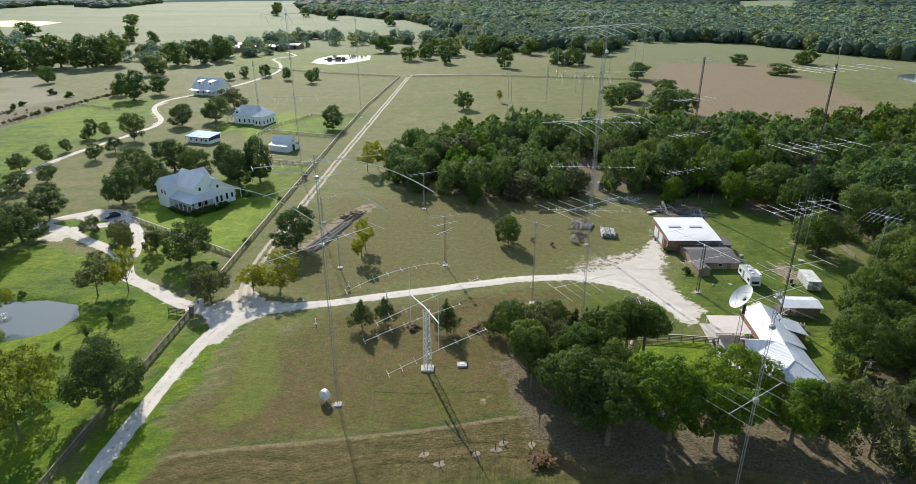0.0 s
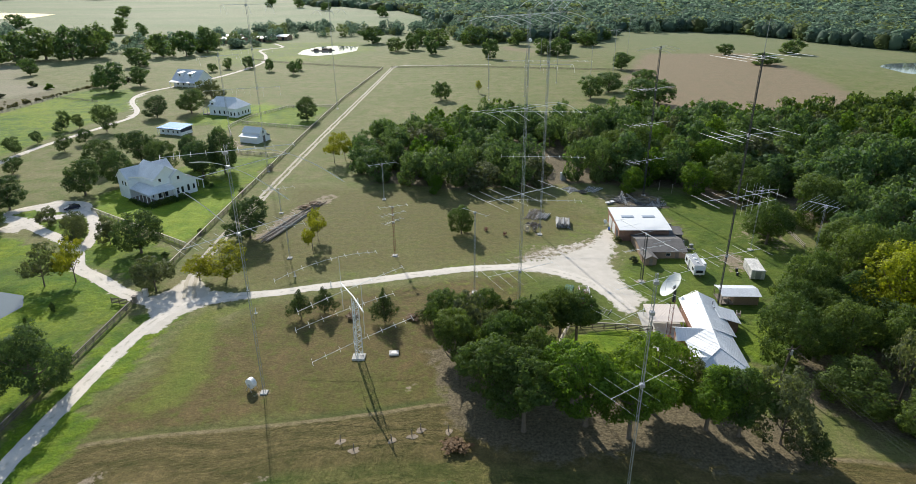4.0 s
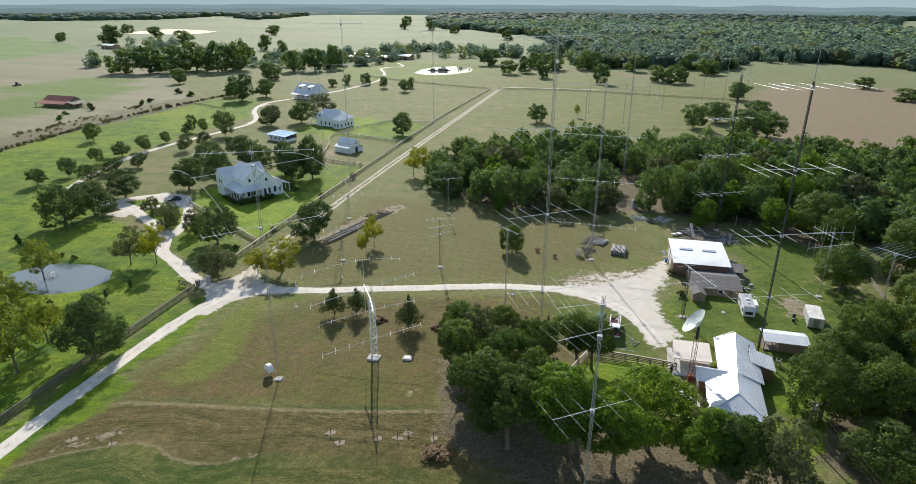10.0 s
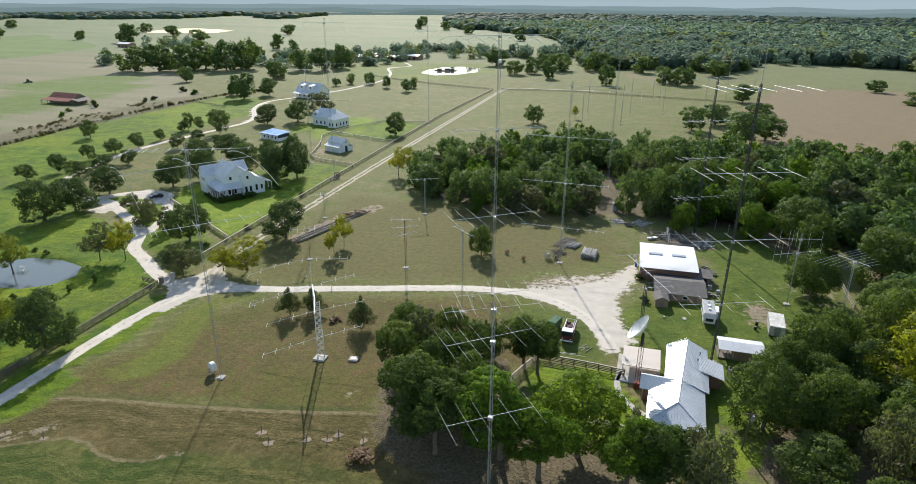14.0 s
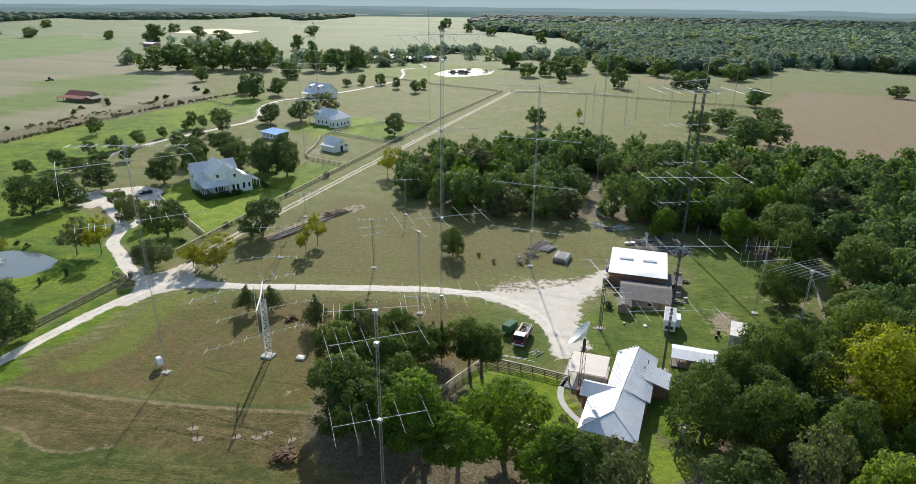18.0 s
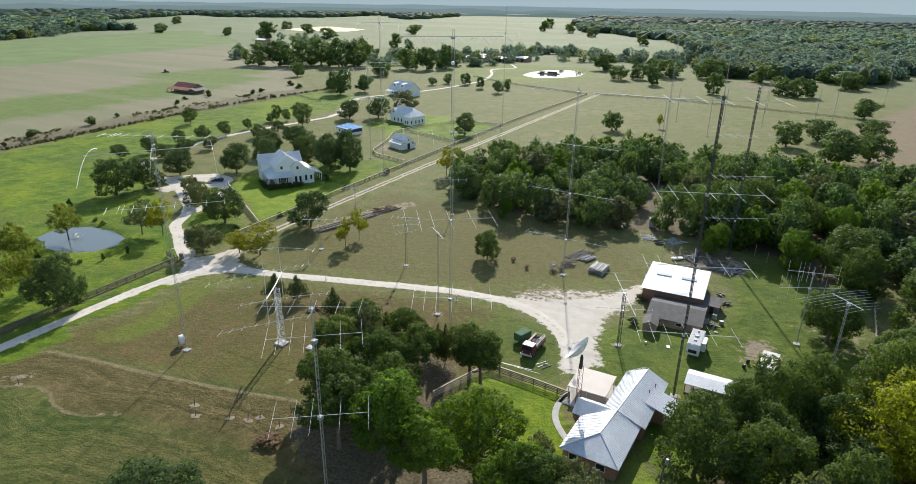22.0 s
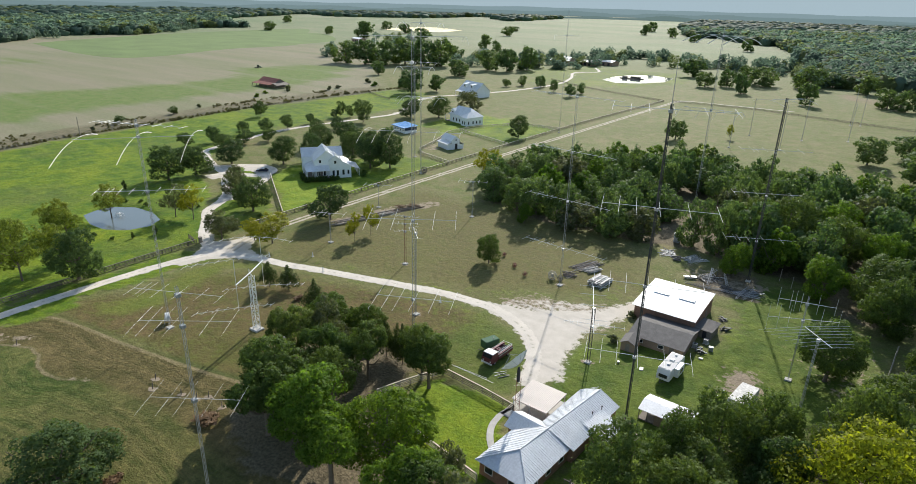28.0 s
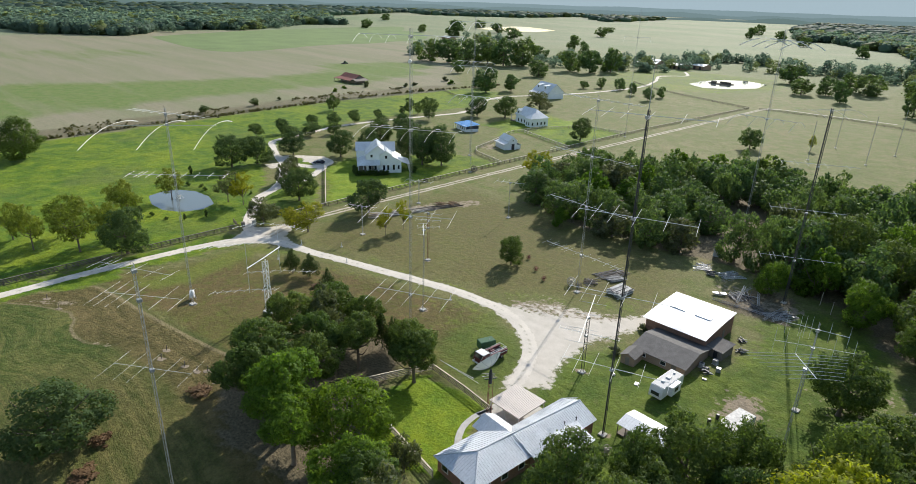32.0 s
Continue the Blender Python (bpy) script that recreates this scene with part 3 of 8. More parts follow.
    verge = 0.9 * area([(-35.6, -17.2), (-31.7, -16), (-29, -12.2), (-27, -7.2), (-26.4, -1), (-28.2, 5), (-31, 11), (-32, 17), (-24, 21), (-36.5, 18.5), (-38, 12), (-36.4, 3), (-36, -4.5), (-36, -12.3)], 2.2)
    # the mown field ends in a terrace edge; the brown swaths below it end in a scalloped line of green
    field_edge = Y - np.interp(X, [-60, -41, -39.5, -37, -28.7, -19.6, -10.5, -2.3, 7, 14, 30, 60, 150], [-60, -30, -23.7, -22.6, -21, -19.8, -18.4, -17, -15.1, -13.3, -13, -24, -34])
    green_edge = Y - np.interp(X, [-60, -45, -40.8, -37, -31.5, -28.3, -24, -20.4, -16.5, -12.4, -8, 1, 8, 20, 40, 80, 150], [-52, -42, -39, -36, -33, -31.4, -31.7, -33.4, -33.6, -32.8, -29.5, -27.8, -26.6, -26.8, -29, -36, -44])
    low = np.clip(0.5 - green_edge / 6, 0, 1)
    swath = low * green_edge + (1 - low) * (0.55 * field_edge + 0.45 * green_edge) + 0.12 * wob
    hay = np.clip(0.5 - field_edge, 0, 1) * (X > -60) * (Y < 0)
    hay = hay * (1 - lush * 0.8)
    hay_turf = hay * (1 - 0.5 * np.clip((X + 12) / 18, 0, 1))
    lip = hay * 0.8 * np.clip((-8 - X) / 8, 0, 1)
    tilled = area([(124, 325), (178, 470), (272, 470), (256, 325), (240, 236), (170, 200), (122, 206)], 8)
    tilled = np.maximum(tilled, 0.9 * area([(50, 520), (60, 535), (82, 505), (84, 490), (66, 495)], 8))
    crop = area([(-206, -200), (-211, 20), (-219, 54), (-225, 118), (-229, 160), (-224, 230), (-222, 275), (-246, 305), (-290, 340), (-330, 400), (-500, 560), (-960, 620), (-960, 200), (-700, -300)], 12)
    timber = np.maximum.reduce([soft_mask(poly, X, Y, 20) for poly in (FAR_NE, FAR_NW, FAR_N)])
    for hole in CLEARINGS:
        timber *= 1 - soft_mask(hole, X, Y, 30)
    green_crop = np.maximum.reduce([a * area(poly, 26) for poly, a in zip(GREEN_STRIPS, (0.9, 0.8, 0.4))])
    litter = np.maximum.reduce([area(NORTH_WOODS, 5), area(EAST_WOODS, 5), area(GROVE, 5), 0.8 * area([(65, 87), (72, 98), (80, 94), (81, 79), (74, 76), (67, 80)], 3)])
    ditch = strip_mask(DITCH, XX, YY, 10.5, 4.0)
    # grows with distance and brings in the haze-pale meadow colour
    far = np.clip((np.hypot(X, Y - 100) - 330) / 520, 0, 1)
    gravel = np.zeros(X.shape)
    for name, line, width in ROADS:
        gravel = np.maximum(gravel, 0.72 * strip_mask(line, X, Y, width / 2 + 0.35, 1.3))
    gravel = np.maximum(gravel, 0.40 * strip_mask(NORTH_TRACK, X, Y, 1.9, 1.8))
    gravel = np.maximum(gravel, 0.8 * soft_mask([(-114, 62), (-105, 60), (-106, 69), (-111, 74)], X, Y, 2.0))
    gravel = np.maximum(gravel, 0.8 * soft_mask([(-108, 76), (-101, 80), (-110, 89), (-116, 82)], X, Y, 2.0))
    gravel = np.maximum(gravel, 0.95 * soft_mask(YARD, X, Y, 6.0))
    gravel = np.maximum(gravel, 0.9 * soft_mask(APRON, X, Y, 2.5))
    gravel = np.maximum(gravel, 0.5 * soft_mask([(60, 60), (46, 56), (32, 46), (38, 39), (54, 40), (61, 50)], X, Y, 7.0))
    bare = np.maximum.reduce([0.72 * strip_mask([(-35, 58), (-32, 70), (-29, 80), (-24, 90)], X, Y, 3.6, 3.0), 0.8 * area([(58, 58), (44, 54), (30, 44), (40, 38), (54, 40), (60, 50)], 8), 0.6 * area([(58, 84), (82, 78), (84, 92), (60, 96)], 6), 0.9 * area([(82, 36), (90, 37), (89, 45), (82, 44)], 4), 0.75 * area([(-84, 164), (-79, 168), (-73, 153), (-80, 153)], 3), 0.7 * area([(-124, 176), (-118, 174), (-116, 166), (-124, 168)], 3), 0.52 * area([(94, 60), (98, 72), (106, 72), (107, 50), (101, 48), (95, 51)], 6), 0.62 * strip_mask([(-39.4, -35.6), (-35.7, -32.7), (-32.5, -29.6)], X, Y, 1.2, 1.5), 0.62 * strip_mask([(-11.4, -32.2), (-8.2, -29.8)], X, Y, 0.8, 1.2), 0.5 * area([(60, -30), (110, -30), (112, -38), (60, -36)], 6), 0.62 * strip_mask([(8.6, -10.9), (11.3, -8.0)], X, Y, 0.7, 1.2), 0.55 * strip_mask([(17.2, -18.2), (19.4, -20.6)], X, Y, 1.2, 1.8)] + [0.75 * np.clip(1.4 - np.hypot(X - x, Y - y) / 1.6, 0, 1) for x, y in ((-14.6, -10.4), (0, 0), (1.95, 45.5), (21.9, 25.6), (30.8, 14), (40.2, 59.2), (60.6, 31), (73.3, 18.2))])
    Z = np.zeros(X.shape)
    for poly in WATERS:
        big = poly is not POND
        Z -= (1.6 if big else 1.1) * soft_mask(poly, X, Y, 14.0 if big else 3.2) ** 1.3
    ny, nx = X.shape
    me = bpy.data.meshes.new("ground")
    co = np.stack([X, Y, Z], -1).reshape(-1, 3)
    idx = np.arange(nx * ny).reshape(ny, nx)
    quads = np.stack([idx[:-1, :-1], idx[:-1, 1:], idx[1:, 1:], idx[1:, :-1]], -1).reshape(-1, 4)
    me.vertices.add(len(co))
    me.vertices.foreach_set("co", co.ravel())
    me.loops.add(quads.size)
    me.loops.foreach_set("vertex_index", quads.ravel())
    me.polygons.add(len(quads))
    me.polygons.foreach_set("loop_start", np.arange(0, quads.size, 4))
    me.update(calc_edges=True)
    me.polygons.foreach_set("use_smooth", np.ones(len(quads), bool))
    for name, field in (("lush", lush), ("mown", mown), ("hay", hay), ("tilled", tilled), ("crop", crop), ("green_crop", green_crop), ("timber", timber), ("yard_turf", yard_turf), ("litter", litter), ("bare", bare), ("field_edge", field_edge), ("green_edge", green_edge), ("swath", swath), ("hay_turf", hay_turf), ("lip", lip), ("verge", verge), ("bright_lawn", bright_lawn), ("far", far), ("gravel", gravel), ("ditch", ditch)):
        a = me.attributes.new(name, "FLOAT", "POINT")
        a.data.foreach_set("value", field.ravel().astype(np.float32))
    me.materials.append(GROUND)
    tagged(new("ground", me), "flat ranch land of mown grass, pasture and fields", "ground", kind="structure")


def flat_sheet(name, pts, z, mat, label, category, jitter=0.0, seed=1, step=1.2):
    rng = random.Random(seed)
    g = Geo()
    ring = [(p.x + rng.uniform(-jitter, jitter), p.y + rng.uniform(-jitter, jitter)) for p in smooth_line(pts + [pts[0]], step)[:-1]]
    g.hull([(x, y, z - 0.25) for x, y in ring], [(x, y, z) for x, y in ring])
    ob = new(name, g.mesh(name, mat))
    return tagged(ob, label, category, kind="structure")


def road_strip(name, line, width, z, mat, label, seed=1, step=1.1, jitter=0.07):
    rng = random.Random(seed)
    pts = smooth_line(line, step)
    g, side = Geo(), []
    for i, p in enumerate(pts):
        d = (pts[min(i + 1, len(pts) - 1)] - pts[max(i - 1, 0)]).normalized()
        n = Vector((-d.y, d.x, 0))
        slow = noise.noise(Vector((p.x * 0.11, p.y * 0.11, seed)))
        a = p + n * (width / 2 + 0.25 * slow + rng.uniform(-jitter, jitter))
        c = p - n * (width / 2 - 0.35 * slow + rng.uniform(-jitter, jitter))
        for q, w in ((a, -0.08), (a * 0.75 + c * 0.25, 0.0), (a * 0.25 + c * 0.75, 0.0), (c, -0.08)):
            g.v.append((q.x, q.y, z + w * 0.5))
        side += (-1.0, -0.5, 0.5, 1.0)
        if i:
            k = 4 * i
            for j in range(3):
                g.f.append((k - 4 + j, k - 3 + j, k + 1 + j, k + j))
    ob = new(name, g.mesh(name, mat))
    ob.data.attributes.new("across", "FLOAT", "POINT").data.foreach_set("value", side)
    for poly in ob.data.polygons:
        poly.use_smooth = True
    return tagged(ob, label, "road", kind="structure")


ROADS = (
    ("road", [(-46, -160), (-46.8, -60), (-47.4, -29), (-47.2, -15), (-46.9, -5), (-46.2, 5), (-45, 12), (-42.8, 18), (-37, 22.4), (-29.4, 24.3), (-22, 26), (0, 32.3), (14.8, 36.6), (24, 38.4), (33, 38.8), (42, 36), (49, 30), (53, 23), (54.5, 18)], 3.0),
    ("drive", [(-41.5, 19.0), (-51, 22.2), (-58.8, 26.4), (-68, 33.4), (-75.8, 39.0), (-80.5, 47), (-87, 54), (-97, 60.5), (-106, 67), (-113, 71.5), (-119, 73.5)], 3.4),
    ("road", [(-110, 68.6), (-121, 72.5), (-137, 79.5), (-148, 85.5), (-153, 98), (-156, 112), (-160.5, 134), (-158.5, 160), (-153, 190), (-150, 212), (-154, 228), (-172, 259), (-177, 285), (-167, 311), (-152, 357), (-146, 420), (-158, 470), (-176, 515), (-162, 540), (-180, 575)], 2.7),
    ("road", [(-111, 64), (-107, 70.5), (-97.5, 75.5), (-99, 83), (-107, 85.5), (-116, 80), (-121, 72)], 4.0),
    ("road", [(-103, 79), (-96, 78.5), (-90, 71.5), (-84, 62), (-80.5, 50)], 3.0),
    ("road", [(-36.5, 394), (-26, 402), (-4, 402), (40, 404)], 1.5),
)
CROP = material("green_crop", (0.135, 0.195, 0.055), 0.95, scale=0.03, fine=0.4, spread=0.30, bump=0.0)
for i, poly in enumerate(GREEN_CROPS):
    flat_sheet("field", poly, 0.05 + 0.012 * i, CROP, "flat green crop field with straight edges", "field", 0.6, 70 + i, 6.0)
for i, (name, line, width) in enumerate(ROADS):
    road_strip(name, line, width, 0.05 + 0.008 * i, ROAD, "pale caliche gravel ranch road with ragged grass edges", i)
APRON = [(-53, 22), (-49.5, 24.6), (-47.5, 28), (-46, 35), (-44.4, 35), (-41.5, 31), (-38, 26.6), (-31, 25.6), (-30, 22), (-36, 19.8), (-40, 15.6), (-41.6, 9), (-45, 8), (-46.6, 15), (-49.5, 19.4)]
YARD = [(31, 40.4), (40, 44), (46, 48), (52, 51.5), (57, 60), (60.2, 66), (60.4, 58), (58.8, 51), (56.8, 45), (55.6, 38), (56.4, 31), (58, 27), (59.4, 22), (56.5, 18), (53.2, 16), (52.4, 19), (53, 23), (50, 28.4), (45, 33), (37, 36.6)]
NORTH_TRACK = [(-41.5, 23), (-44.8, 33), (-46.2, 48), (-45.7, 82), (-45.2, 111), (-44, 160), (-41.5, 235), (-38.5, 320), (-36.3, 394)]
for k, off in enumerate((-0.95, 0.95)):
    road_strip("wheel_track", [(x + off, y) for x, y in NORTH_TRACK], 0.95, 0.05, TRACK, "pale gravel wheel track along the paddock fence", 20 + k, jitter=0.15)
build_ground()
for poly, z, nm in ((POND, -0.38, "pond"), (POOL, -0.45, "pond"), (LAKE_W, -0.5, "pond"), (LAKE_E, -0.5, "pond"), (RIVER, -0.5, "river")):
    g = Geo()
    cx, cy = sum(p[0] for p in poly) / len(poly), sum(p[1] for p in poly) / len(poly)
    g.face(*[(cx + (x - cx) * 1.04, cy + (y - cy) * 1.04, z) for x, y in poly])
    tagged(new("water", g.mesh("water", WATER)), "still grey pond water reflecting the sky", "water", kind="structure")


# ---- trees ----
def leaf_cloud(seed, n, R, H, z0, lobes, leaf, shape="round", clump=1.0, up=0.3, bent=False):
    """Leaf sprays on the outside of many overlapping lobes. R: half width, z0 to H: from the lowest leaves to the top."""
    rng = np.random.default_rng(seed)
    half = (H - z0) / 2
    if shape == "cone":
        zc = rng.uniform(0, 1, lobes) ** 1.3
        rad = (1 - zc) * rng.uniform(0.15, 1.0, lobes)
        ang = rng.uniform(0, 6.283, lobes)
        C = np.stack([rad * np.cos(ang), rad * np.sin(ang), zc * 1.7 - 0.85], 1)
        L = (0.05 + 0.17 * (1 - zc)) * rng.uniform(0.7, 1.3, lobes)
    else:
        # a few leafy masses of unequal size, each carrying many small lobes
        q = rng.integers(5, 8)
        ang = 6.283 * (np.arange(q) + rng.uniform(-0.35, 0.35, q)) / q
        rad, size = rng.uniform(0.28, 0.56, q) * (0.72 if shape == "dome" else 1.0), rng.uniform(0.36, 0.58, q) * (1.12 if shape == "dome" else 1.0)
        M = np.stack([rad * np.cos(ang), rad * np.sin(ang), rng.uniform(-0.55, 0.40, q)], 1)
        M = np.concatenate([M, [(rng.uniform(-0.2, 0.2), rng.uniform(-0.2, 0.2), rng.uniform(0.35, 0.55))]])
        size = np.append(size, rng.uniform(0.40, 0.52))
        j = rng.choice(len(M), lobes, p=size**2 / (size**2).sum())
        D = rng.standard_normal((lobes, 3)) + M[j] * 1.1
        D /= np.linalg.norm(D, axis=1)[:, None]
        C = M[j] + D * (size[j] * rng.uniform(0.74, 1.10 - 0.2 * (clump - 1), lobes))[:, None]
        L = rng.uniform(0.05, 0.145, lobes) * clump
        C[: len(M)], L[: len(M)] = M, size * (0.74 if clump == 1 else 0.9)
        low, high = np.percentile(C[:, 2], 3) - 0.12, np.percentile(C[:, 2], 98) + 0.10
        C[:, 2], wide = (C[:, 2] - (low + high) / 2) * 2 / (high - low), np.percentile(np.hypot(C[:, 0], C[:, 1]), 92) + 0.10
        C[:, :2] /= wide
    m = int(n * 2.2)
    weight = L**2 if shape == "cone" else np.where(np.arange(lobes) < len(M), 0.45, 1.0) * L**2
    k = rng.choice(lobes, m, p=weight / weight.sum())
    d = rng.standard_normal((m, 3))
    d /= np.linalg.norm(d, axis=1)[:, None]
    p = C[k] + d * (L[k] * (0.6 + 0.45 * rng.random(m) + 0.12 * rng.exponential(1.0, m)))[:, None]
    deep = np.zeros(m, bool)
    for i in range(lobes):
        deep |= (np.linalg.norm(p - C[i], axis=1) < 0.74 * L[i]) & (k != i)
    keep = np.flatnonzero(~deep | (rng.random(m) < 0.12))[:n]
    p, d = p[keep], d[keep]
    n = len(p)
    out = p / (np.linalg.norm(p, axis=1)[:, None] + 0.2)
    p = p * (R, R, half) + (0, 0, z0 + half)
    p[:, 2] = np.maximum(p[:, 2], max(z0 * 0.8, 0.02 * half) + 0.06 * half * rng.random(n))
    nr = d * 0.9 + rng.standard_normal((n, 3)) * 0.42 + (0, 0, up)
    nr /= np.linalg.norm(nr, axis=1)[:, None]
    a = np.cross(nr, rng.standard_normal((n, 3)))
    a /= np.linalg.norm(a, axis=1)[:, None]
    b = np.cross(nr, a)
    s = leaf * rng.uniform(0.55, 1.3, n)[:, None]
    w = s * rng.uniform(0.45, 0.8, n)[:, None]
    V = np.stack([p - a * s * 0.9 - b * w * 0.5, p + a * s * 0.9 - b * w * rng.uniform(0.1, 0.9, n)[:, None], p + b * w * 1.25 + nr * s * 0.2], 1).reshape(-1, 3)
    if bent:
        # sprays are shaded as part of the clump that they belong to
        soft = d * 0.55 + out * 0.40 + nr * 0.45
        return V, np.repeat(soft / np.linalg.norm(soft, axis=1)[:, None], 3, 0)
    return V


def leaf_mesh(name, V, mat, normals=None):
    """A mesh of separate triangles, one for each leaf spray."""
    me = bpy.data.meshes.new(name)
    me.vertices.add(len(V))
    me.vertices.foreach_set("co", V.astype(np.float32).ravel())
    me.loops.add(len(V))
    me.loops.foreach_set("vertex_index", np.arange(len(V), dtype=np.int32))
    me.polygons.add(len(V) // 3)
    me.polygons.foreach_set("loop_start", np.arange(0, len(V), 3, dtype=np.int32))
    me.update(calc_edges=True)
    if normals is not None:
        me.polygons.foreach_set("use_smooth", np.ones(len(V) // 3, bool))
        me.normals_split_custom_set_from_vertices(normals)
    me.materials.append(mat)
    return me


def trunk_mesh(seed, H, R, r0, limbs, fork):
    rng = random.Random(seed)
    g = Geo()
    lean = rng.uniform(-0.05, 0.05) * H
    g.tube([(0, 0, -0.2), (lean * 0.2, 0, 0.4), (lean * 0.5, lean * 0.3, H * fork), (lean, lean * 0.6, H * 0.8)], [r0 * 1.5, r0, r0 * 0.75, r0 * 0.18], 7)
    for i in range(limbs):
        w = 2 * math.pi * (i + rng.uniform(-0.3, 0.3)) / limbs
        z = H * (fork + rng.uniform(-0.08, 0.18))
        reach = R * rng.uniform(0.55, 0.8)
        top = z + (H - z) * rng.uniform(0.25, 0.6)
        base = Vector((lean * 0.5, lean * 0.3, z))
        end = Vector((reach * math.cos(w), reach * math.sin(w), top))
        mid = base.lerp(end, 0.5) + Vector((0, 0, -0.06 * H))
        g.tube([base, mid, end], [r0 * 0.5, r0 * 0.32, r0 * 0.08], 5)
    return g.mesh("trunk", BARK)


# kind: crowns and trunks, all 10 m high and 5 m in half width
def tree_kind(mat, seeds, n, z0, lobes, leaf, shape="round", r0=0.28, limbs=6, fork=0.25, clump=1.0):
    kinds = []
    for s in seeds:
        V, N = leaf_cloud(s, n, 5.0, 10.0, z0, lobes, leaf, shape, clump, bent=True)
        kinds.append((leaf_mesh("crown", V, mat, N), trunk_mesh(s, 10.0, 5.0, r0, limbs, fork)))
    return kinds


KINDS = {
    "oak": tree_kind(LEAF_OAK, (1, 2, 3, 4, 5, 6), 14500, 0.7, 270, 0.185, clump=1.2),
    "yard_oak": tree_kind(LEAF_LIVE, (1, 2, 3, 4), 9500, 1.2, 260, 0.22, "dome", clump=1.1),
    "back_oak": tree_kind(LEAF_WOOD_HAZED, (7, 8, 9), 2500, 0.1, 130, 0.43, clump=1.3),
    "lifted_oak": tree_kind(LEAF_OAK, (18, 19, 36), 14500, 3.7, 260, 0.172, r0=0.34, limbs=8, fork=0.36, clump=1.05),
    "live_oak": tree_kind(LEAF_LIVE, (37, 38), 14500, 1.3, 260, 0.175, r0=0.34, limbs=8, fork=0.3, clump=1.2),
    "lifted_elm": tree_kind(LEAF_LIGHT, (34, 35), 14500, 3.4, 260, 0.172, r0=0.34, limbs=8, fork=0.36, clump=1.05),
    "pale_elm": tree_kind(LEAF_PALE, (28, 29), 14500, 2.0, 270, 0.17, limbs=8, clump=1.15),
    "airy_elm": tree_kind(LEAF_PECAN, (28, 29, 30), 5600, 2.6, 130, 0.205, r0=0.2, limbs=10, fork=0.3, clump=1.0),
    "wood_oak": tree_kind(LEAF_WOOD_HAZED, (7, 8, 9, 10, 16, 17), 4600, 0.1, 140, 0.32, clump=1.3),
    "far_oak": tree_kind(LEAF_WOOD_HAZED, (11, 12, 13, 14, 15), 3600, 1.1, 110, 0.37, "dome", clump=1.5),
    "distant_oak": tree_kind(LEAF_WOOD_HAZED, (45, 46, 47, 48), 1900, 0.6, 70, 0.52, "dome", clump=1.6),
    "elm": tree_kind(LEAF_LIGHT, (21, 22, 23), 12000, 0.8, 270, 0.195, clump=1.2),
    "wood_elm": tree_kind(LEAF_LIGHT, (24, 25), 4300, 0.1, 170, 0.36),
    "wood_grey": tree_kind(LEAF_GREY, (43, 44), 4300, 0.1, 170, 0.36),
    "gold": tree_kind(LEAF_GOLD, (26, 27), 14500, 0.6, 270, 0.175, clump=1.2),
    "pecan": tree_kind(LEAF_YELLOW, (31, 32, 33), 5200, 3.0, 120, 0.215, r0=0.17, limbs=9, fork=0.3),
    "olive": tree_kind(LEAF_GREY, (41, 42), 7500, 0.7, 220, 0.23, r0=0.2, limbs=9),
    "sparse": tree_kind(LEAF_GREY, (49,), 3600, 2.6, 150, 0.25, r0=0.2, limbs=13, fork=0.3),
    "bush_oak": tree_kind(LEAF_LIVE, (51, 52, 53), 5000, 1.5, 170, 0.27, "dome", r0=0.22, clump=1.15),
    "cedar": tree_kind(LEAF_CEDAR, (61, 62), 5000, 1.9, 150, 0.22, "cone", 0.2, 6, 0.3),
}
tree_rng = random.Random(5)
PLANTED = []


def tree(kind, name, x, y, h, r, label, group=""):
    if kind == "far_oak" and y > 380:
        kind = "distant_oak"
    crown, trunk = tree_rng.choice(KINDS[kind])
    ob = thing(name, x, y, -0.05, tree_rng.uniform(0, 360), label, "tree", group)
    ob.scale = (r / 5.0, r / 5.0 * tree_rng.uniform(0.9, 1.1), h / 10.0)
    put("trunk", trunk, ob)
    put("crown", crown, ob)
    PLANTED.append((x, y, r))


def plant(rows, kind, name, label, group=""):
    for x, y, h, r in rows:
        tree(kind, name, x, y, h, r, label, group)


plant([(-162.7, 85.2, 6.4, 3.9), (-161.6, 98.8, 7.4, 3.4), (-167.1, 119.4, 6.4, 3.2), (-163.9, 131.3, 6.6, 4.0), (-161.1, 142.4, 7.4, 3.2), (-163.6, 160.6, 5.6, 2.7), (-200.3, 155.8, 8.8, 4.0), (-144.8, 117.4, 6.0, 3.5), (-143.8, 147.2, 6.8, 3.8), (-142.5, 160.3, 6.3, 3.4), (-167.5, 181.9, 4.8, 2.7), (-167.7, 187.1, 8.8, 3.4), (-161.9, 188.8, 6.8, 2.5), (-145.7, 183, 12.2, 5.8), (-148.8, 106.6, 6.1, 4.6), (-147.9, 94.9, 6.5, 4.9)], "bush_oak", "orchard_tree", "small round dark-green tree in the mown orchard", "trees in the orchard rows")
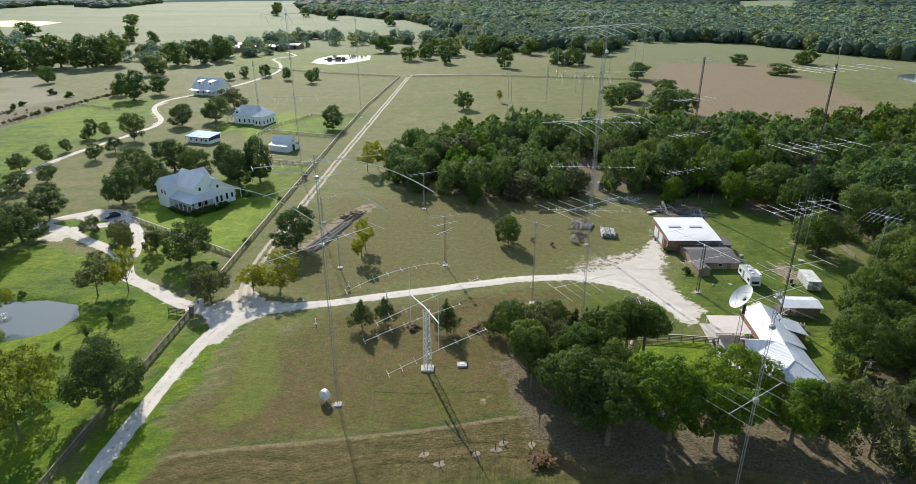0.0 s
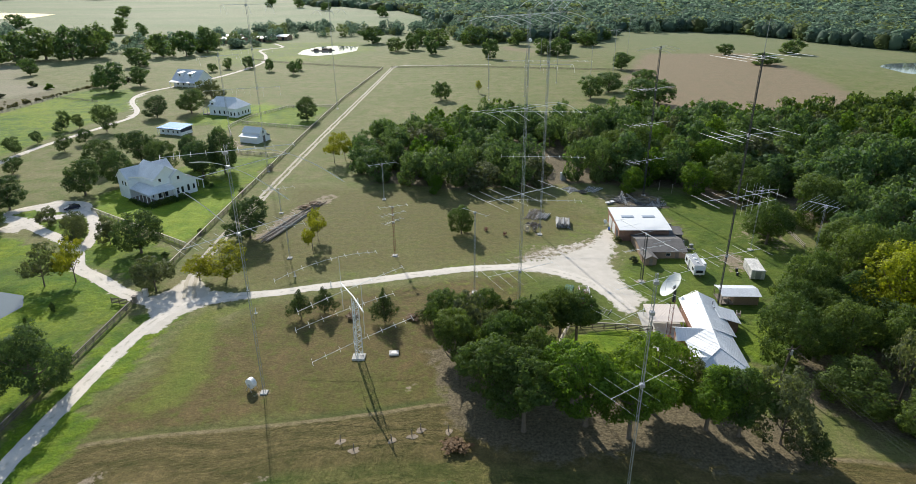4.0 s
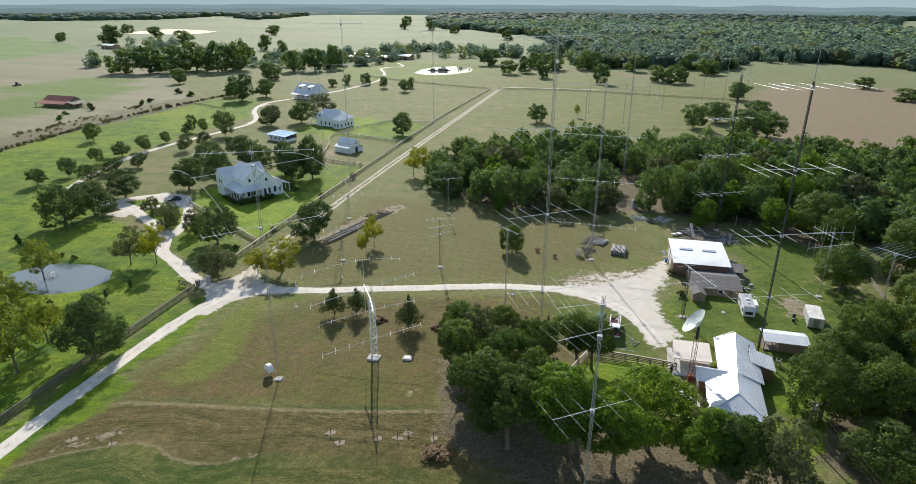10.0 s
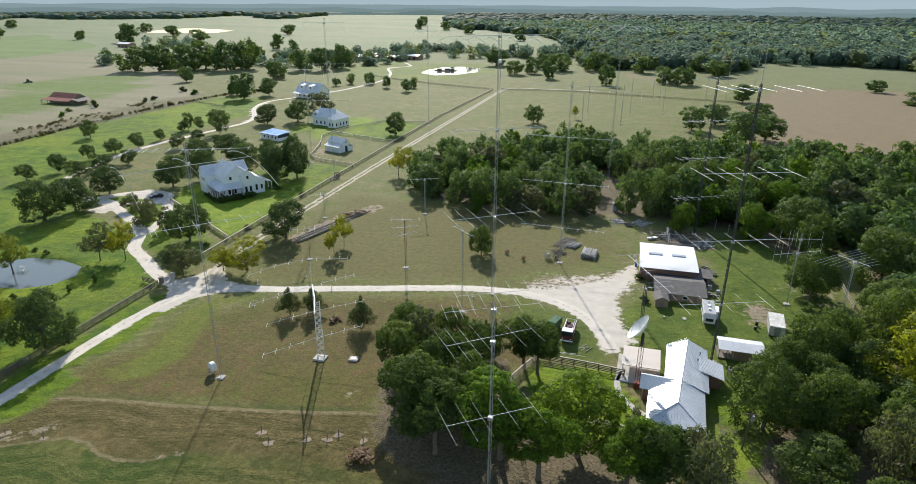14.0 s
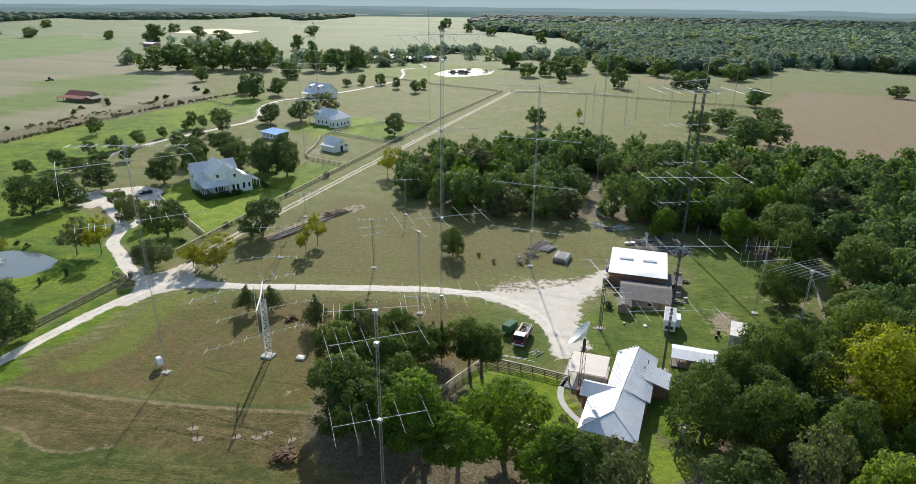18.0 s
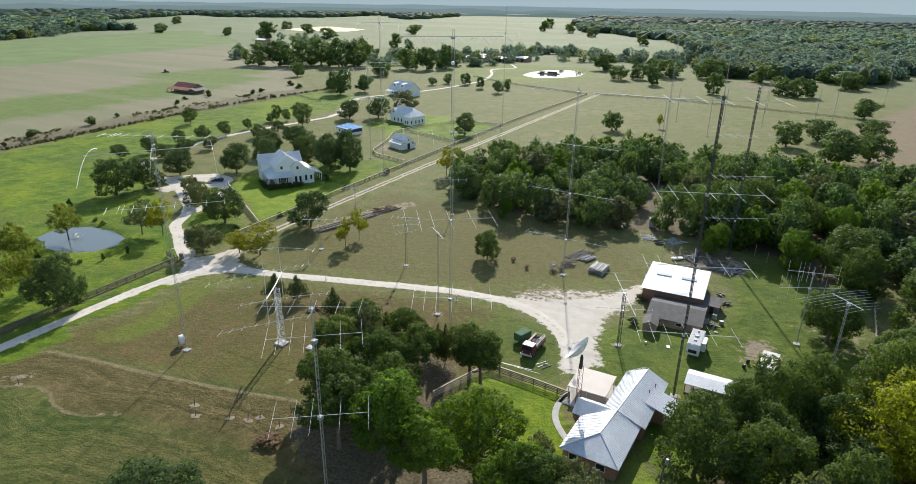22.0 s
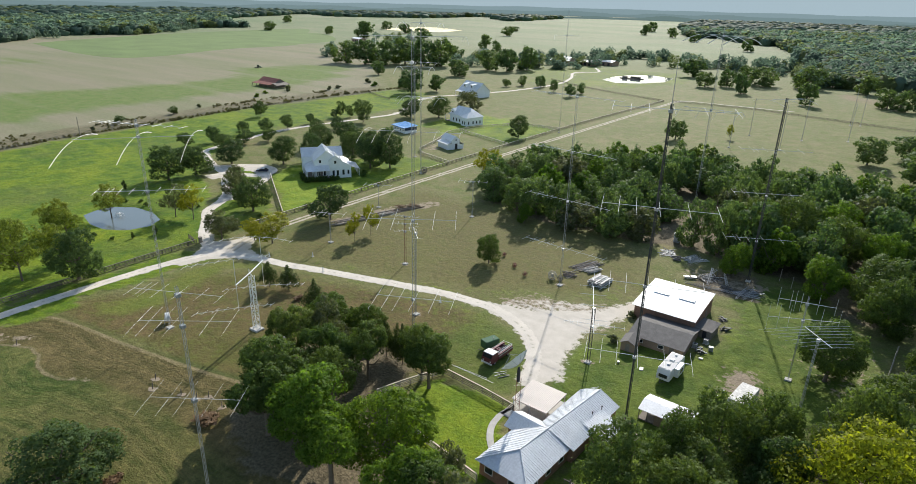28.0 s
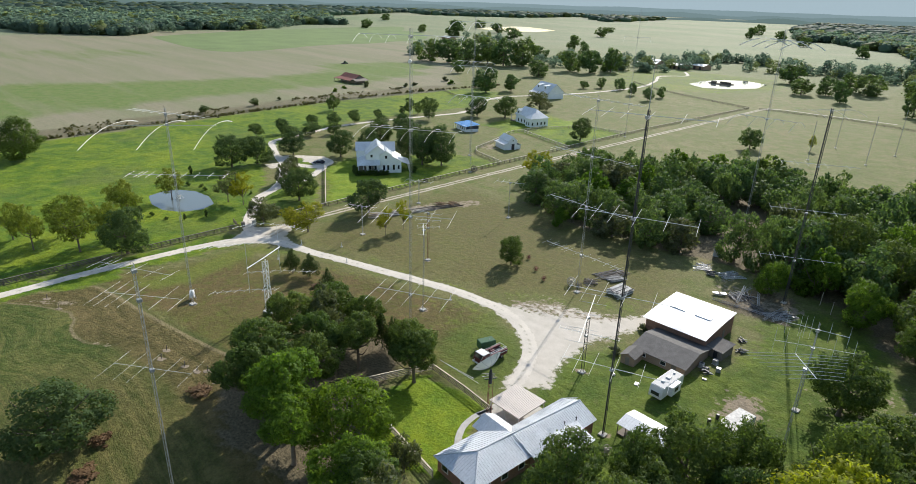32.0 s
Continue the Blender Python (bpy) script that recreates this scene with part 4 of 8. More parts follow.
plant([(-117.9, 50.4, 12.5, 7.6), (-116.1, 60.5, 11, 6.2), (-120.4, 79.6, 9.8, 5.6), (-104.4, 93.0, 11.8, 5.9), (-98, 103.5, 11.8, 5.6), (-113.8, 122, 11, 7.0), (-104, 131, 12.5, 7.6), (-67.0, 117, 16.5, 5.8), (-72.8, 111.5, 13.0, 6.2), (-80, 121, 13, 5.8), (-90.5, 119, 11.5, 6.0), (-63.9, 47.4, 11.2, 5.9), (-38.9, 57.4, 11.0, 6.4), (-136.1, 213, 10.5, 7.0), (-122.6, 222.8, 12.5, 7.2), (-58.3, 205.7, 11, 6.0)], "yard_oak", "oak_tree", "broad dark-green live oak near the white farmhouse", "oaks about the houses")
plant([(-199.3, 290, 17, 9.5), (-239.3, 405.8, 14, 10.5), (-192.4, 311.1, 12, 6.5), (-297, 360, 11.5, 6.3), (-168.7, 373.4, 6, 3.7), (-162.7, 387.8, 8, 3.7), (-147.5, 392.4, 9, 4.7), (-126.2, 374.2, 9, 3.6), (-104.1, 358.2, 9, 4.3), (-106.1, 380.2, 8, 3.0), (-215, 305, 9, 6)], "far_oak", "oak_tree", "dark-green oak standing in the back paddocks", "oaks about the houses")
plant([(-236, 93, 4.2, 3.0), (-242, 127, 4.6, 2.6)], "bush_oak", "field_bush", "low dark bush standing in the field ditch")
tree("olive", "grey_oak", -126, 260, 11.5, 8.5, "wide olive-grey tree before the dormered house")
tree("olive", "young_tree", -100.3, 66.8, 5.5, 3.0, "small grey-green tree inside the drive loop")
tree("olive", "young_tree", -75.1, 53.2, 7.4, 3.3, "small grey-green tree beside the lawn fence")
tree("olive", "young_tree", -88.0, 60.6, 6.6, 3.0, "small grey-green tree inside the drive loop")
tree("olive", "young_tree", -84.9, 54.0, 7.5, 3.3, "small grey-green tree beside the drive")
tree("olive", "olive_tree", -50.5, 26.6, 8.2, 5.0, "grey-green rounded tree at the road fork")
plant([(-30.1, 130.3, 11.5, 4.0), (-26.6, 134.2, 11, 3.3)], "pecan", "thin_tree", "thin tree with sparse yellow-green leaves")
plant([(-19.8, 48.8, 8.6, 2.5), (-19.9, 55.6, 9.4, 2.6), (-36.6, 33.2, 8.6, 6.6), (-42.4, 31.6, 6.8, 3.8), (-71.5, 31.0, 11.0, 4.0)], "pecan", "pecan_tree", "yellowing pecan with thin trunks near the road")
tree("sparse", "bare_tree", -77.5, 28.8, 10.5, 4.2, "sparse grey half-bare tree by the drive")
tree("live_oak", "oak_tree", -53.6, -10.8, 12.5, 6.3, "dense dark live oak beside the plank fence")
plant([(-63, -19.5, 15, 6.2), (-66.5, -9, 11, 5.0), (-84, 0, 9, 4.6), (-90, 0, 10, 5.0), (-78, -18.5, 12, 5.4), (-84, -30, 10.5, 4.6), (-72, -28, 13, 5.0), (-92.4, 16.5, 10.5, 4.6)], "airy_elm", "elm_tree", "tall yellow-green elm on the pond lawn")
plant([(-14.4, 14.6, 7.4, 2.8), (-9.9, 16.7, 6.8, 3.1), (3.2, 13.1, 8.2, 3.2), (12.7, 12.4, 5.8, 2.9), (16.8, 9, 8.5, 2.6), (20, 8, 9, 2.6), (28.4, 8.6, 9, 2.4), (30.6, 9.4, 8.4, 2.3), (32.6, 8.6, 9.2, 2.4)], "cedar", "cedar_tree", "small dark cedar on the mown field", "cedars on the field")
# grove beside the brick house
tree("olive", "willow_tree", 21.5, 0.2, 13, 5.2, "tall grey-green leafy tree in the grove", "grove of oaks")
plant([(16.5, 5.5, 11, 4.6), (31, 0.9, 11.5, 4.8), (32, -9, 11.5, 4.6), (27, -5, 12, 4.8), (18.5, -6.5, 13, 5.0), (24, 8, 10, 3.8), (30, -14, 11, 4.6)], "lifted_oak", "oak_tree", "large dark oak in the grove by the brick house", "grove of oaks")
plant([(38.4, 7.2, 10.8, 4.7), (41.4, 5.6, 10.4, 4.5)], "lifted_oak", "oak_tree", "dark oak with twin stems by the plank fence", "grove of oaks")
tree("pale_elm", "elm_tree", 50.2, -15.2, 13.5, 7.0, "bright yellow-green elm at the edge of the grove", "grove of oaks")
plant([(38.8, -18.6, 14.5, 7.2), (45, -21.5, 12, 5.4), (57.5, -19.6, 11.5, 5.2)], "lifted_elm", "elm_tree", "bright-green elm at the edge of the grove", "grove of oaks")
plant([(29, -20, 12.5, 5.4), (62, -21, 11.5, 4.6), (25, -15, 13.5, 6.4)], "lifted_oak", "oak_tree", "dark oak in the shaded south edge of the grove", "grove of oaks")
tree("pale_elm", "elm_tree", 98.5, -18.5, 15.0, 6.8, "tall bright-green elm at the south end of the wood", "oaks of the east yard")
tree("pale_elm", "elm_tree", 94.0, -23.5, 8.5, 3.6, "short bright-green elm at the south end of the wood", "oaks of the east yard")
tree("sparse", "thin_tree", 91.6, -13.0, 15.5, 4.4, "tall thin-leaved grey-green tree showing its pale limbs")
tree("cedar", "cedar_tree", 70.8, -27.2, 6.6, 2.5, "dark pointed cedar at the foot of the willow")
plant([(67.6, -22.8, 13, 5.0), (58.5, -11.5, 7.5, 2.6)], "olive", "willow_tree", "pale grey-green leafy tree near the brick house")
tree("live_oak", "oak_tree", 17.8, -46.0, 11.5, 7.8, "dense dark round oak alone on the hay field")
# east yard
plant([(79, -1, 13, 6.4), (84.4, 8.6, 11.5, 4.4), (88, 15, 13.6, 5.8), (93.5, 21.5, 12.6, 5.4), (88, 6, 11, 5.2), (96.5, 13, 11, 5.4), (98.8, 52.6, 12, 6.4), (109.5, 37, 12.6, 7.0), (118, 66, 14, 7.6), (107, 80, 12.5, 5.8), (105.3, 90, 13.5, 7.4)], "oak", "oak_tree", "dark oak at the back of the workshop yard", "oaks of the east yard")
tree("gold", "elm_tree", 106.0, 12.2, 18.0, 9.0, "broad bright yellow-green elm behind the yard", "oaks of the east yard")
plant([(80, 118, 16.5, 8.4), (94, 115, 14, 7), (71, 121, 14, 6.5)], "oak", "oak_tree", "tall dark oak at the front of the north wood", "oaks of the east yard")
plant([(91.6, 130, 14, 6.6), (105, 112, 13, 6)], "elm", "elm_tree", "tall yellow-green elm within the north wood", "oaks of the east yard")
plant([(93.3, 91.2, 10.5, 4.9), (73.3, 92.2, 8.8, 4.0)], "elm", "elm_tree", "yellow-green elm at the back of the yard", "oaks of the east yard")
tree("elm", "young_tree", 10.1, 93.6, 6.4, 2.8, "small bright-green tree in the pasture")
tree("oak", "young_tree", 18.8, 59.8, 8.2, 3.7, "small dark tree standing alone in the pasture")
# fields to the north
plant([(5.9, 257.2, 10.0, 5.8), (91.4, 260.9, 12.0, 7.0), (106, 281, 11.0, 8.0), (112, 231, 15.0, 10.5), (124.5, 242, 13.0, 8.6), (130, 292, 11.0, 7.0), (134.9, 374, 12.0, 8.2), (88.8, 469.4, 13.5, 7.8), (96.8, 461.3, 14.0, 7.7), (107.4, 464.5, 13.0, 5.6), (40.5, 444.2, 15.7, 7.7), (-77.3, 573.5, 16.7, 12.8), (-44.6, 497.1, 12.4, 8.7), (-30.4, 511.7, 14.6, 7.9), (-10.9, 475.9, 15.1, 6.6), (-24.9, 557.4, 15.1, 9.4), (-6.3, 544.2, 16.2, 12.8), (26.7, 554.5, 18.4, 13.4), (42.9, 578.7, 11.9, 13.4), (70.5, 550, 14.6, 11.2), (124.9, 585.3, 15.1, 11.6), (138.6, 537.5, 14.0, 13.4), (165.1, 597.8, 13.5, 10.2)], "far_oak", "oak_tree", "dark oak scattered over the north pasture", "oaks of the north pasture")
plant([(244.4, 460.4, 9, 7.3), (302.8, 465.2, 11.5, 11), (250.5, 393, 8.5, 10)], "far_oak", "oak_tree", "low dark oak on the edge of the brown field", "oaks of the north pasture")
plant([(-578, 1041, 18, 14), (-415, 1368, 22, 13), (-341, 1331, 20, 13), (-256, 1199, 17, 11), (-465, 460, 14, 7), (-1264, 1061, 17, 13), (-465, 1554, 24, 14), (-963, 768, 17, 13), (-120, 1010, 17, 11)], "far_oak", "oak_tree", "lone dark oak in the distant meadow", "oaks of the distant meadow")
tree("pecan", "thin_tree", 27.6, 278.6, 7.6, 2.4, "thin pale young tree in the north pasture")
plant([(-690.8, 751.8, 27, 19), (-881, 1022, 17, 13), (-745, 925, 18, 16), (-600, 804, 18, 15), (-392, 413, 22, 14), (-372, 421, 24, 14), (-352, 427, 24, 14), (-342, 450, 26, 16), (-317, 447, 27, 14), (-309, 468, 27, 15), (-406, 700, 20, 11), (-344, 542, 15, 10.6), (-354, 649, 16, 6.8), (-677, 1230, 10.5, 12), (-810, 781, 14, 9.3), (-248, 468, 19, 11), (-230, 474, 21, 11), (-220, 496, 22, 11)], "far_oak", "oak_tree", "tall dark oak in a grove beyond the houses", "far oak groves")
tree("oak", "oak_tree", -181.2, -6.7, 16, 10, "wide dark oak on the west lawn")


def inside(poly, x, y):
    return bool(soft_mask(poly, np.array([x]), np.array([y]), 0.01)[0] > 0.5)


def scatter(poly, gap, seed, tries=6000):
    rng = random.Random(seed)
    xs, ys = [p[0] for p in poly], [p[1] for p in poly]
    got = []
    for _ in range(tries):
        x, y = rng.uniform(min(xs), max(xs)), rng.uniform(min(ys), max(ys))
        if inside(poly, x, y) and all((x - a) ** 2 + (y - b) ** 2 > gap * gap for a, b in got) and all((x - a) ** 2 + (y - b) ** 2 > (0.75 * r + 2) ** 2 for a, b, r in PLANTED):
            got.append((x, y))
    return got


REST = []
for poly, gap, seed, most, label, group in ((NORTH_WOODS, 8.0, 8, 150, "dark-green oak in the dense wood behind the pasture", "north wood"), (EAST_WOODS, 9.0, 9, 100, "dark-green oak in the wood beside the yard", "east wood")):
    spots = sorted(scatter(poly, gap, seed), key=lambda p: (p[0] - 60) ** 2 + (p[1] - 20) ** 2)
    for i, (x, y) in enumerate(spots):
        roll, h, r = tree_rng.random(), tree_rng.uniform(8.4, 14.6) * (1.14 if x > 70 else 1), tree_rng.uniform(4.4, 7.0) * (1.1 if x > 70 else 1)
        if abs(x - 54 + 0.16 * (y - 105)) < 4.5 and y < 150:
            continue
        if i >= most:
            REST.append((x, y, r, h))
            continue
        near = y < 36 and x < 118
        h *= 0.76 if y < 17 else 1.0
        tree(("elm" if near else "wood_elm") if roll > 0.82 else "wood_grey" if roll > 0.74 and not near else "oak" if near else "back_oak" if y > 132 or x > 128 else "wood_oak", "wood_tree", x, y, h, r, label, group)


def joined_wood():
    """The back rows of both woods, joined."""
    rng = np.random.default_rng(4)
    base = [leaf_cloud(s, 900, 1.0, 2.0, 0.05, 60, 0.145, clump=1.6) for s in (81, 82, 83)]
    out = []
    for i, (x, y, r, h) in enumerate(REST):
        w, V = rng.uniform(0, 6.283), base[i % 3]
        c, s = math.cos(w), math.sin(w)
        out.append(np.stack([x + r * (c * V[:, 0] - s * V[:, 1]), y + r * (s * V[:, 0] + c * V[:, 1]), V[:, 2] * h / 2], 1))
    tagged(new("back_wood", leaf_mesh("back_wood", np.concatenate(out), LEAF_OAK)), "dense dark-green wood of many oaks", "woods", kind="stuff")


joined_wood()


def far_crown(seed, segs, rings):
    """A lumpy closed crown of half width 1 and height 2, open below."""
    rng = np.random.default_rng(seed)
    L = rng.standard_normal((9, 3)) + (0, 0, 0.5)
    L /= np.linalg.norm(L, axis=1)[:, None]
    size = rng.uniform(0.10, 0.34, 9)
    pts = [(0.0, 0.0, 1.0)]
    for i in range(1, rings + 1):
        a = 2.2 * i / rings
        for k in range(segs):
            w = 6.2832 * (k + 0.5 * (i % 2) + rng.uniform(-0.2, 0.2)) / segs
            pts.append((math.sin(a) * math.cos(w), math.sin(a) * math.sin(w), math.cos(a)))
    P = np.array(pts)
    near = P @ L.T
    P = P * (0.60 + (np.clip((near - 0.68) / 0.32, 0, 1) * size * 1.3).max(1) + 0.09 * rng.standard_normal(len(P)))[:, None]
    P[:, 2] = P[:, 2] * 0.9 + 0.9
    P[-segs:, 2] = 0.0
    F = [(0, 1 + k, 1 + (k + 1) % segs) for k in range(segs)]
    for i in range(rings - 1):
        for k in range(segs):
            a, b = 1 + i * segs + k, 1 + i * segs + (k + 1) % segs
            c, d = a + segs, b + segs
            F += [(a, c, b), (b, c, d)] if i % 2 else [(a, c, d), (a, d, b)]
    N = P - (0, 0, 0.7)
    return P, np.array(F), N / np.linalg.norm(N, axis=1)[:, None]


def spun(P, w):
    c, s = math.cos(w), math.sin(w)
    return np.stack([c * P[:, 0] - s * P[:, 1], s * P[:, 0] + c * P[:, 1], P[:, 2]], 1)


def far_woods():
    """Woods out to the horizon: a lumpy crown for each tree, roughened by leaf sprays where it is nearer."""
    rng = np.random.default_rng(17)
    crowns = [[far_crown(300 + 10 * j + k, segs, rings) for k in range(5)] for j, (segs, rings) in enumerate(((8, 4), (6, 3), (6, 3)))]
    sprays = [leaf_cloud(s, 120, 1.0, 2.0, 0.2, 34, 0.21, clump=1.7, up=0.8, bent=True) for s in (71, 72, 73, 74)]
    tufts = [leaf_cloud(s, 44, 1.0, 2.0, 0.3, 20, 0.34, clump=1.8, up=0.8, bent=True) for s in (75, 76, 77, 78)]
    hedge = [leaf_cloud(s, 380, 1.0, 2.0, 0.0, 46, 0.175, clump=1.8, up=0.5, bent=True) for s in (101, 102, 103, 104)]
    bands = ((0, 1000, 12.5), (1000, 1700, 19.0), (1700, 2750, 31.0))
    grown = {True: [], False: []}

    def grow(P, F, N, x, y, r, h, pale):
        w = rng.uniform(0, 6.283)
        grown[pale].append((spun(P, w) * (r, r, h / 2) + (x, y, -0.3), F, spun(N, w)))

    def leaf_out(cloud, x, y, r, h, pale):
        V, N = cloud
        grow(V, np.arange(len(V)).reshape(-1, 3), N, x, y, r, h, pale)

    for poly in (FAR_NE, FAR_NW, FAR_N):
        xs, ys = [p[0] for p in poly], [p[1] for p in poly]
        for j, (near, past, gap) in enumerate(bands):
            X, Y = np.meshgrid(np.arange(min(xs), max(xs), gap), np.arange(max(min(ys), -100), min(max(ys), past), gap * 0.87))
            X = X + (np.arange(X.shape[0]) % 2)[:, None] * gap / 2
            X, Y = (X + rng.uniform(-0.34, 0.34, X.shape) * gap).ravel(), (Y + rng.uniform(-0.34, 0.34, Y.shape) * gap).ravel()
            D = np.hypot(X, Y)
            seen = (np.arctan2(X - 60, Y + 80) > -1.5) & (np.arctan2(X - 40, Y + 90) < 0.78)
            ok = (D >= near) & (D < past) & seen & (soft_mask(poly, X, Y, 0.01) > 0.5)
            for hole in CLEARINGS:
                ok &= soft_mask(hole, X, Y, 0.01) < 0.5
            for x, y in zip(X[ok], Y[ok]):
                stand = noise.noise(Vector((x / 160, y / 160, 3.3)))
                if stand < -0.52:
                    continue
                r = gap * rng.uniform(0.55, 1.0)
                h = rng.uniform(11.0, 18.5) * (1 + 0.22 * stand) * (1.0 if j < 2 else 1.1)
                pale = bool(rng.random() < 0.16 + 0.35 * max(0.0, noise.noise(Vector((x / 90, y / 90, 8.1)))))
                grow(*crowns[j][rng.integers(5)], x, y, r, h, pale)
                if j < 2:
                    leaf_out((tufts if j else sprays)[rng.integers(4)], x, y, r, h, pale)
    for line, n, w in (([(-330, 570), (-260, 560), (-250, 640), (-200, 740), (-110, 720), (-50, 700), (0, 640), (50, 560)], 76, 10), ([(-180, 640), (-60, 690), (20, 730)], 34, 9), ([(-340, 480), (-260, 520), (-200, 560), (-190, 640)], 26, 14), ([(-660, 720), (-560, 700), (-480, 560), (-400, 470)], 24, 26), ([(140, 610), (230, 690), (300, 670)], 16, 10), ([(-900, 250), (-935, 320), (-980, 410), (-965, 510), (-1110, 700)], 60, 12)):
        pts = smooth_line(line, 10)
        for i in range(n):
            p = pts[rng.integers(len(pts))]
            leaf_out(hedge[i % 4], p.x + rng.normal() * w, p.y + rng.normal() * w, rng.uniform(5, 9), rng.uniform(7, 15), i % 5 == 0)
    for pale, name, mat, label in ((True, "far_elms", LEAF_FAR_PALE_HAZED, "paler green trees among the distant woods"), (False, "far_woods", LEAF_FAR_HAZED, "dense green woods stretching to the horizon")):
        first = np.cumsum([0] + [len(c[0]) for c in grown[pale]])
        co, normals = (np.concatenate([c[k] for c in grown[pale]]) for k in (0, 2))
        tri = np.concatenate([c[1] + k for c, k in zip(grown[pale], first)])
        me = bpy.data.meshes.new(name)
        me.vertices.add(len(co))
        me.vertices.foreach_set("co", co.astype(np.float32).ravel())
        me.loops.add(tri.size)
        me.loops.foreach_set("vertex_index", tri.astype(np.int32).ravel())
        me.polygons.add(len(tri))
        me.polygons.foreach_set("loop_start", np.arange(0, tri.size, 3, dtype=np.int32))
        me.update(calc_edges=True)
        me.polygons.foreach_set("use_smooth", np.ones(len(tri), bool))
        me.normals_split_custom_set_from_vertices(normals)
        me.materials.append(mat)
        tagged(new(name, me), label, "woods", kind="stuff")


far_woods()


LEAF_DRY = leaf_material("dry_scrub_leaf", (0.125, 0.120, 0.060), (0.150, 0.136, 0.066), 0.35)


def ditch_scrub():
    """Rough scrub: a close hedge behind the fence and a broken one on the field side of the ditch."""
    rng = np.random.default_rng(23)
    base = [leaf_cloud(s, 60, 1.0, 1.4, 0.0, 12, 0.34) for s in (91, 92, 93)]
    pts = smooth_line(DITCH, 2.0)
    out = []
    for i in range(900):
        n = int(rng.integers(1, len(pts)))
        p, d = pts[n], (pts[n] - pts[n - 1]).normalized()
        near = i % 9 < 4
        if not near and noise.noise(Vector((p.y * 0.035, 4.0, 0.5))) < -0.12:
            continue
        r = rng.uniform(0.5, 1.1) * (1.7 if i % 23 == 0 else 1)
        side = 10.4 + rng.normal() * 0.7 if near else -9.0 + rng.normal() * 2.0 if i % 9 < 7 else rng.normal() * 6
        out.append(base[i % 3] * (r, r, r * (1.0 if near else 0.7)) + (p.x + side * d.y, p.y - side * d.x, 0))
    tagged(new("ditch_scrub", leaf_mesh("ditch_scrub", np.concatenate(out), LEAF_DRY)), "rough tawny scrub along the field ditch", "scrub", kind="stuff")


ditch_scrub()

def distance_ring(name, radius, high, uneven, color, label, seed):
    """A far band of wooded distance with a crowned outline; its glow imitates haze."""
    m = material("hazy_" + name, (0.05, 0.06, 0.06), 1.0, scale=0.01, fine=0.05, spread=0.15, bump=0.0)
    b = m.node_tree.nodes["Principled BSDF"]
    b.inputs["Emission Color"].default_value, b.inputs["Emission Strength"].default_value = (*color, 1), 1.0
    g = Geo()
    n = 1100
    tops = [high + uneven * noise.noise(Vector((k * 0.035, seed, 5))) + 0.35 * uneven * abs(noise.noise(Vector((k * 0.41, 3, seed)))) for k in range(n + 1)]
    ring = [(radius * math.cos(radians(10 + 165 * k / n)), radius * math.sin(radians(10 + 165 * k / n))) for k in range(n + 1)]
    for k in range(n):
        if max(tops[k], tops[k + 1]) > 1:
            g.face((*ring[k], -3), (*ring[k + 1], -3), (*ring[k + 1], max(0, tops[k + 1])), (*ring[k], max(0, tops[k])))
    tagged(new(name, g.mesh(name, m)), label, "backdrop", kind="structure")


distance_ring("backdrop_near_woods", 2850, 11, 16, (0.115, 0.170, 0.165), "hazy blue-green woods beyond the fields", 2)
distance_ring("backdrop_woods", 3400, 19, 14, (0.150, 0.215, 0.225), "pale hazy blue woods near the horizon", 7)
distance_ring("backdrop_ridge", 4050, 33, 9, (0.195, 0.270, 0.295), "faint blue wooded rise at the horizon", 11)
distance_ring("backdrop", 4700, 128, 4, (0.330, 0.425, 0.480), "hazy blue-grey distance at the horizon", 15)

# ---- towers and antennas ----
MESHES = {}


def shared(key, make):
    if key not in MESHES:
        MESHES[key] = make()
    return MESHES[key]


def lattice(width, height, leg, bays, mat, taper=1.0):
    """One section of a three-legged lattice mast with zigzag braces."""
    g = Geo()
    ring = [(math.cos(a) * width * 0.577, math.sin(a) * width * 0.577) for a in (0.5, 0.5 + 2.094, 0.5 + 4.189)]
    at = lambda i, f: (ring[i][0] * (1 + (taper - 1) * f), ring[i][1] * (1 + (taper - 1) * f), height * f)
    for i in range(3):
        g.tube([at(i, 0), at(i, 1)], leg, 4)
        j = (i + 1) % 3
        for k in range(bays):
            a, b = (i, j) if k % 2 else (j, i)
            g.tube([at(a, k / bays), at(b, (k + 1) / bays)], leg * 0.5, 3)
    return g.mesh("lattice", mat)


def mast_tower(x, y, h, width, mat, label, name="radio_tower", section=6.0, leg=0.030):
    ob = thing(name, x, y, 0, 0, label, "radio tower", "radio towers")
    n = max(1, round(h / section))
    me = shared(("lat", width, mat.name, section, leg), lambda: lattice(width, section, leg, int(section / 0.75), mat))
    for i in range(n):
        put("mast_section", me, ob, Matrix.Translation((0, 0, 0.25 + i * (h - 0.25) / n)) @ Matrix.Diagonal((1, 1, (h - 0.25) / n / section, 1)))
    g = Geo()
    g.box(-0.6, 0.6, -0.6, 0.6, -0.1, 0.25, 0.05)
    part("footing", g, CONCRETE, ob)
    return ob


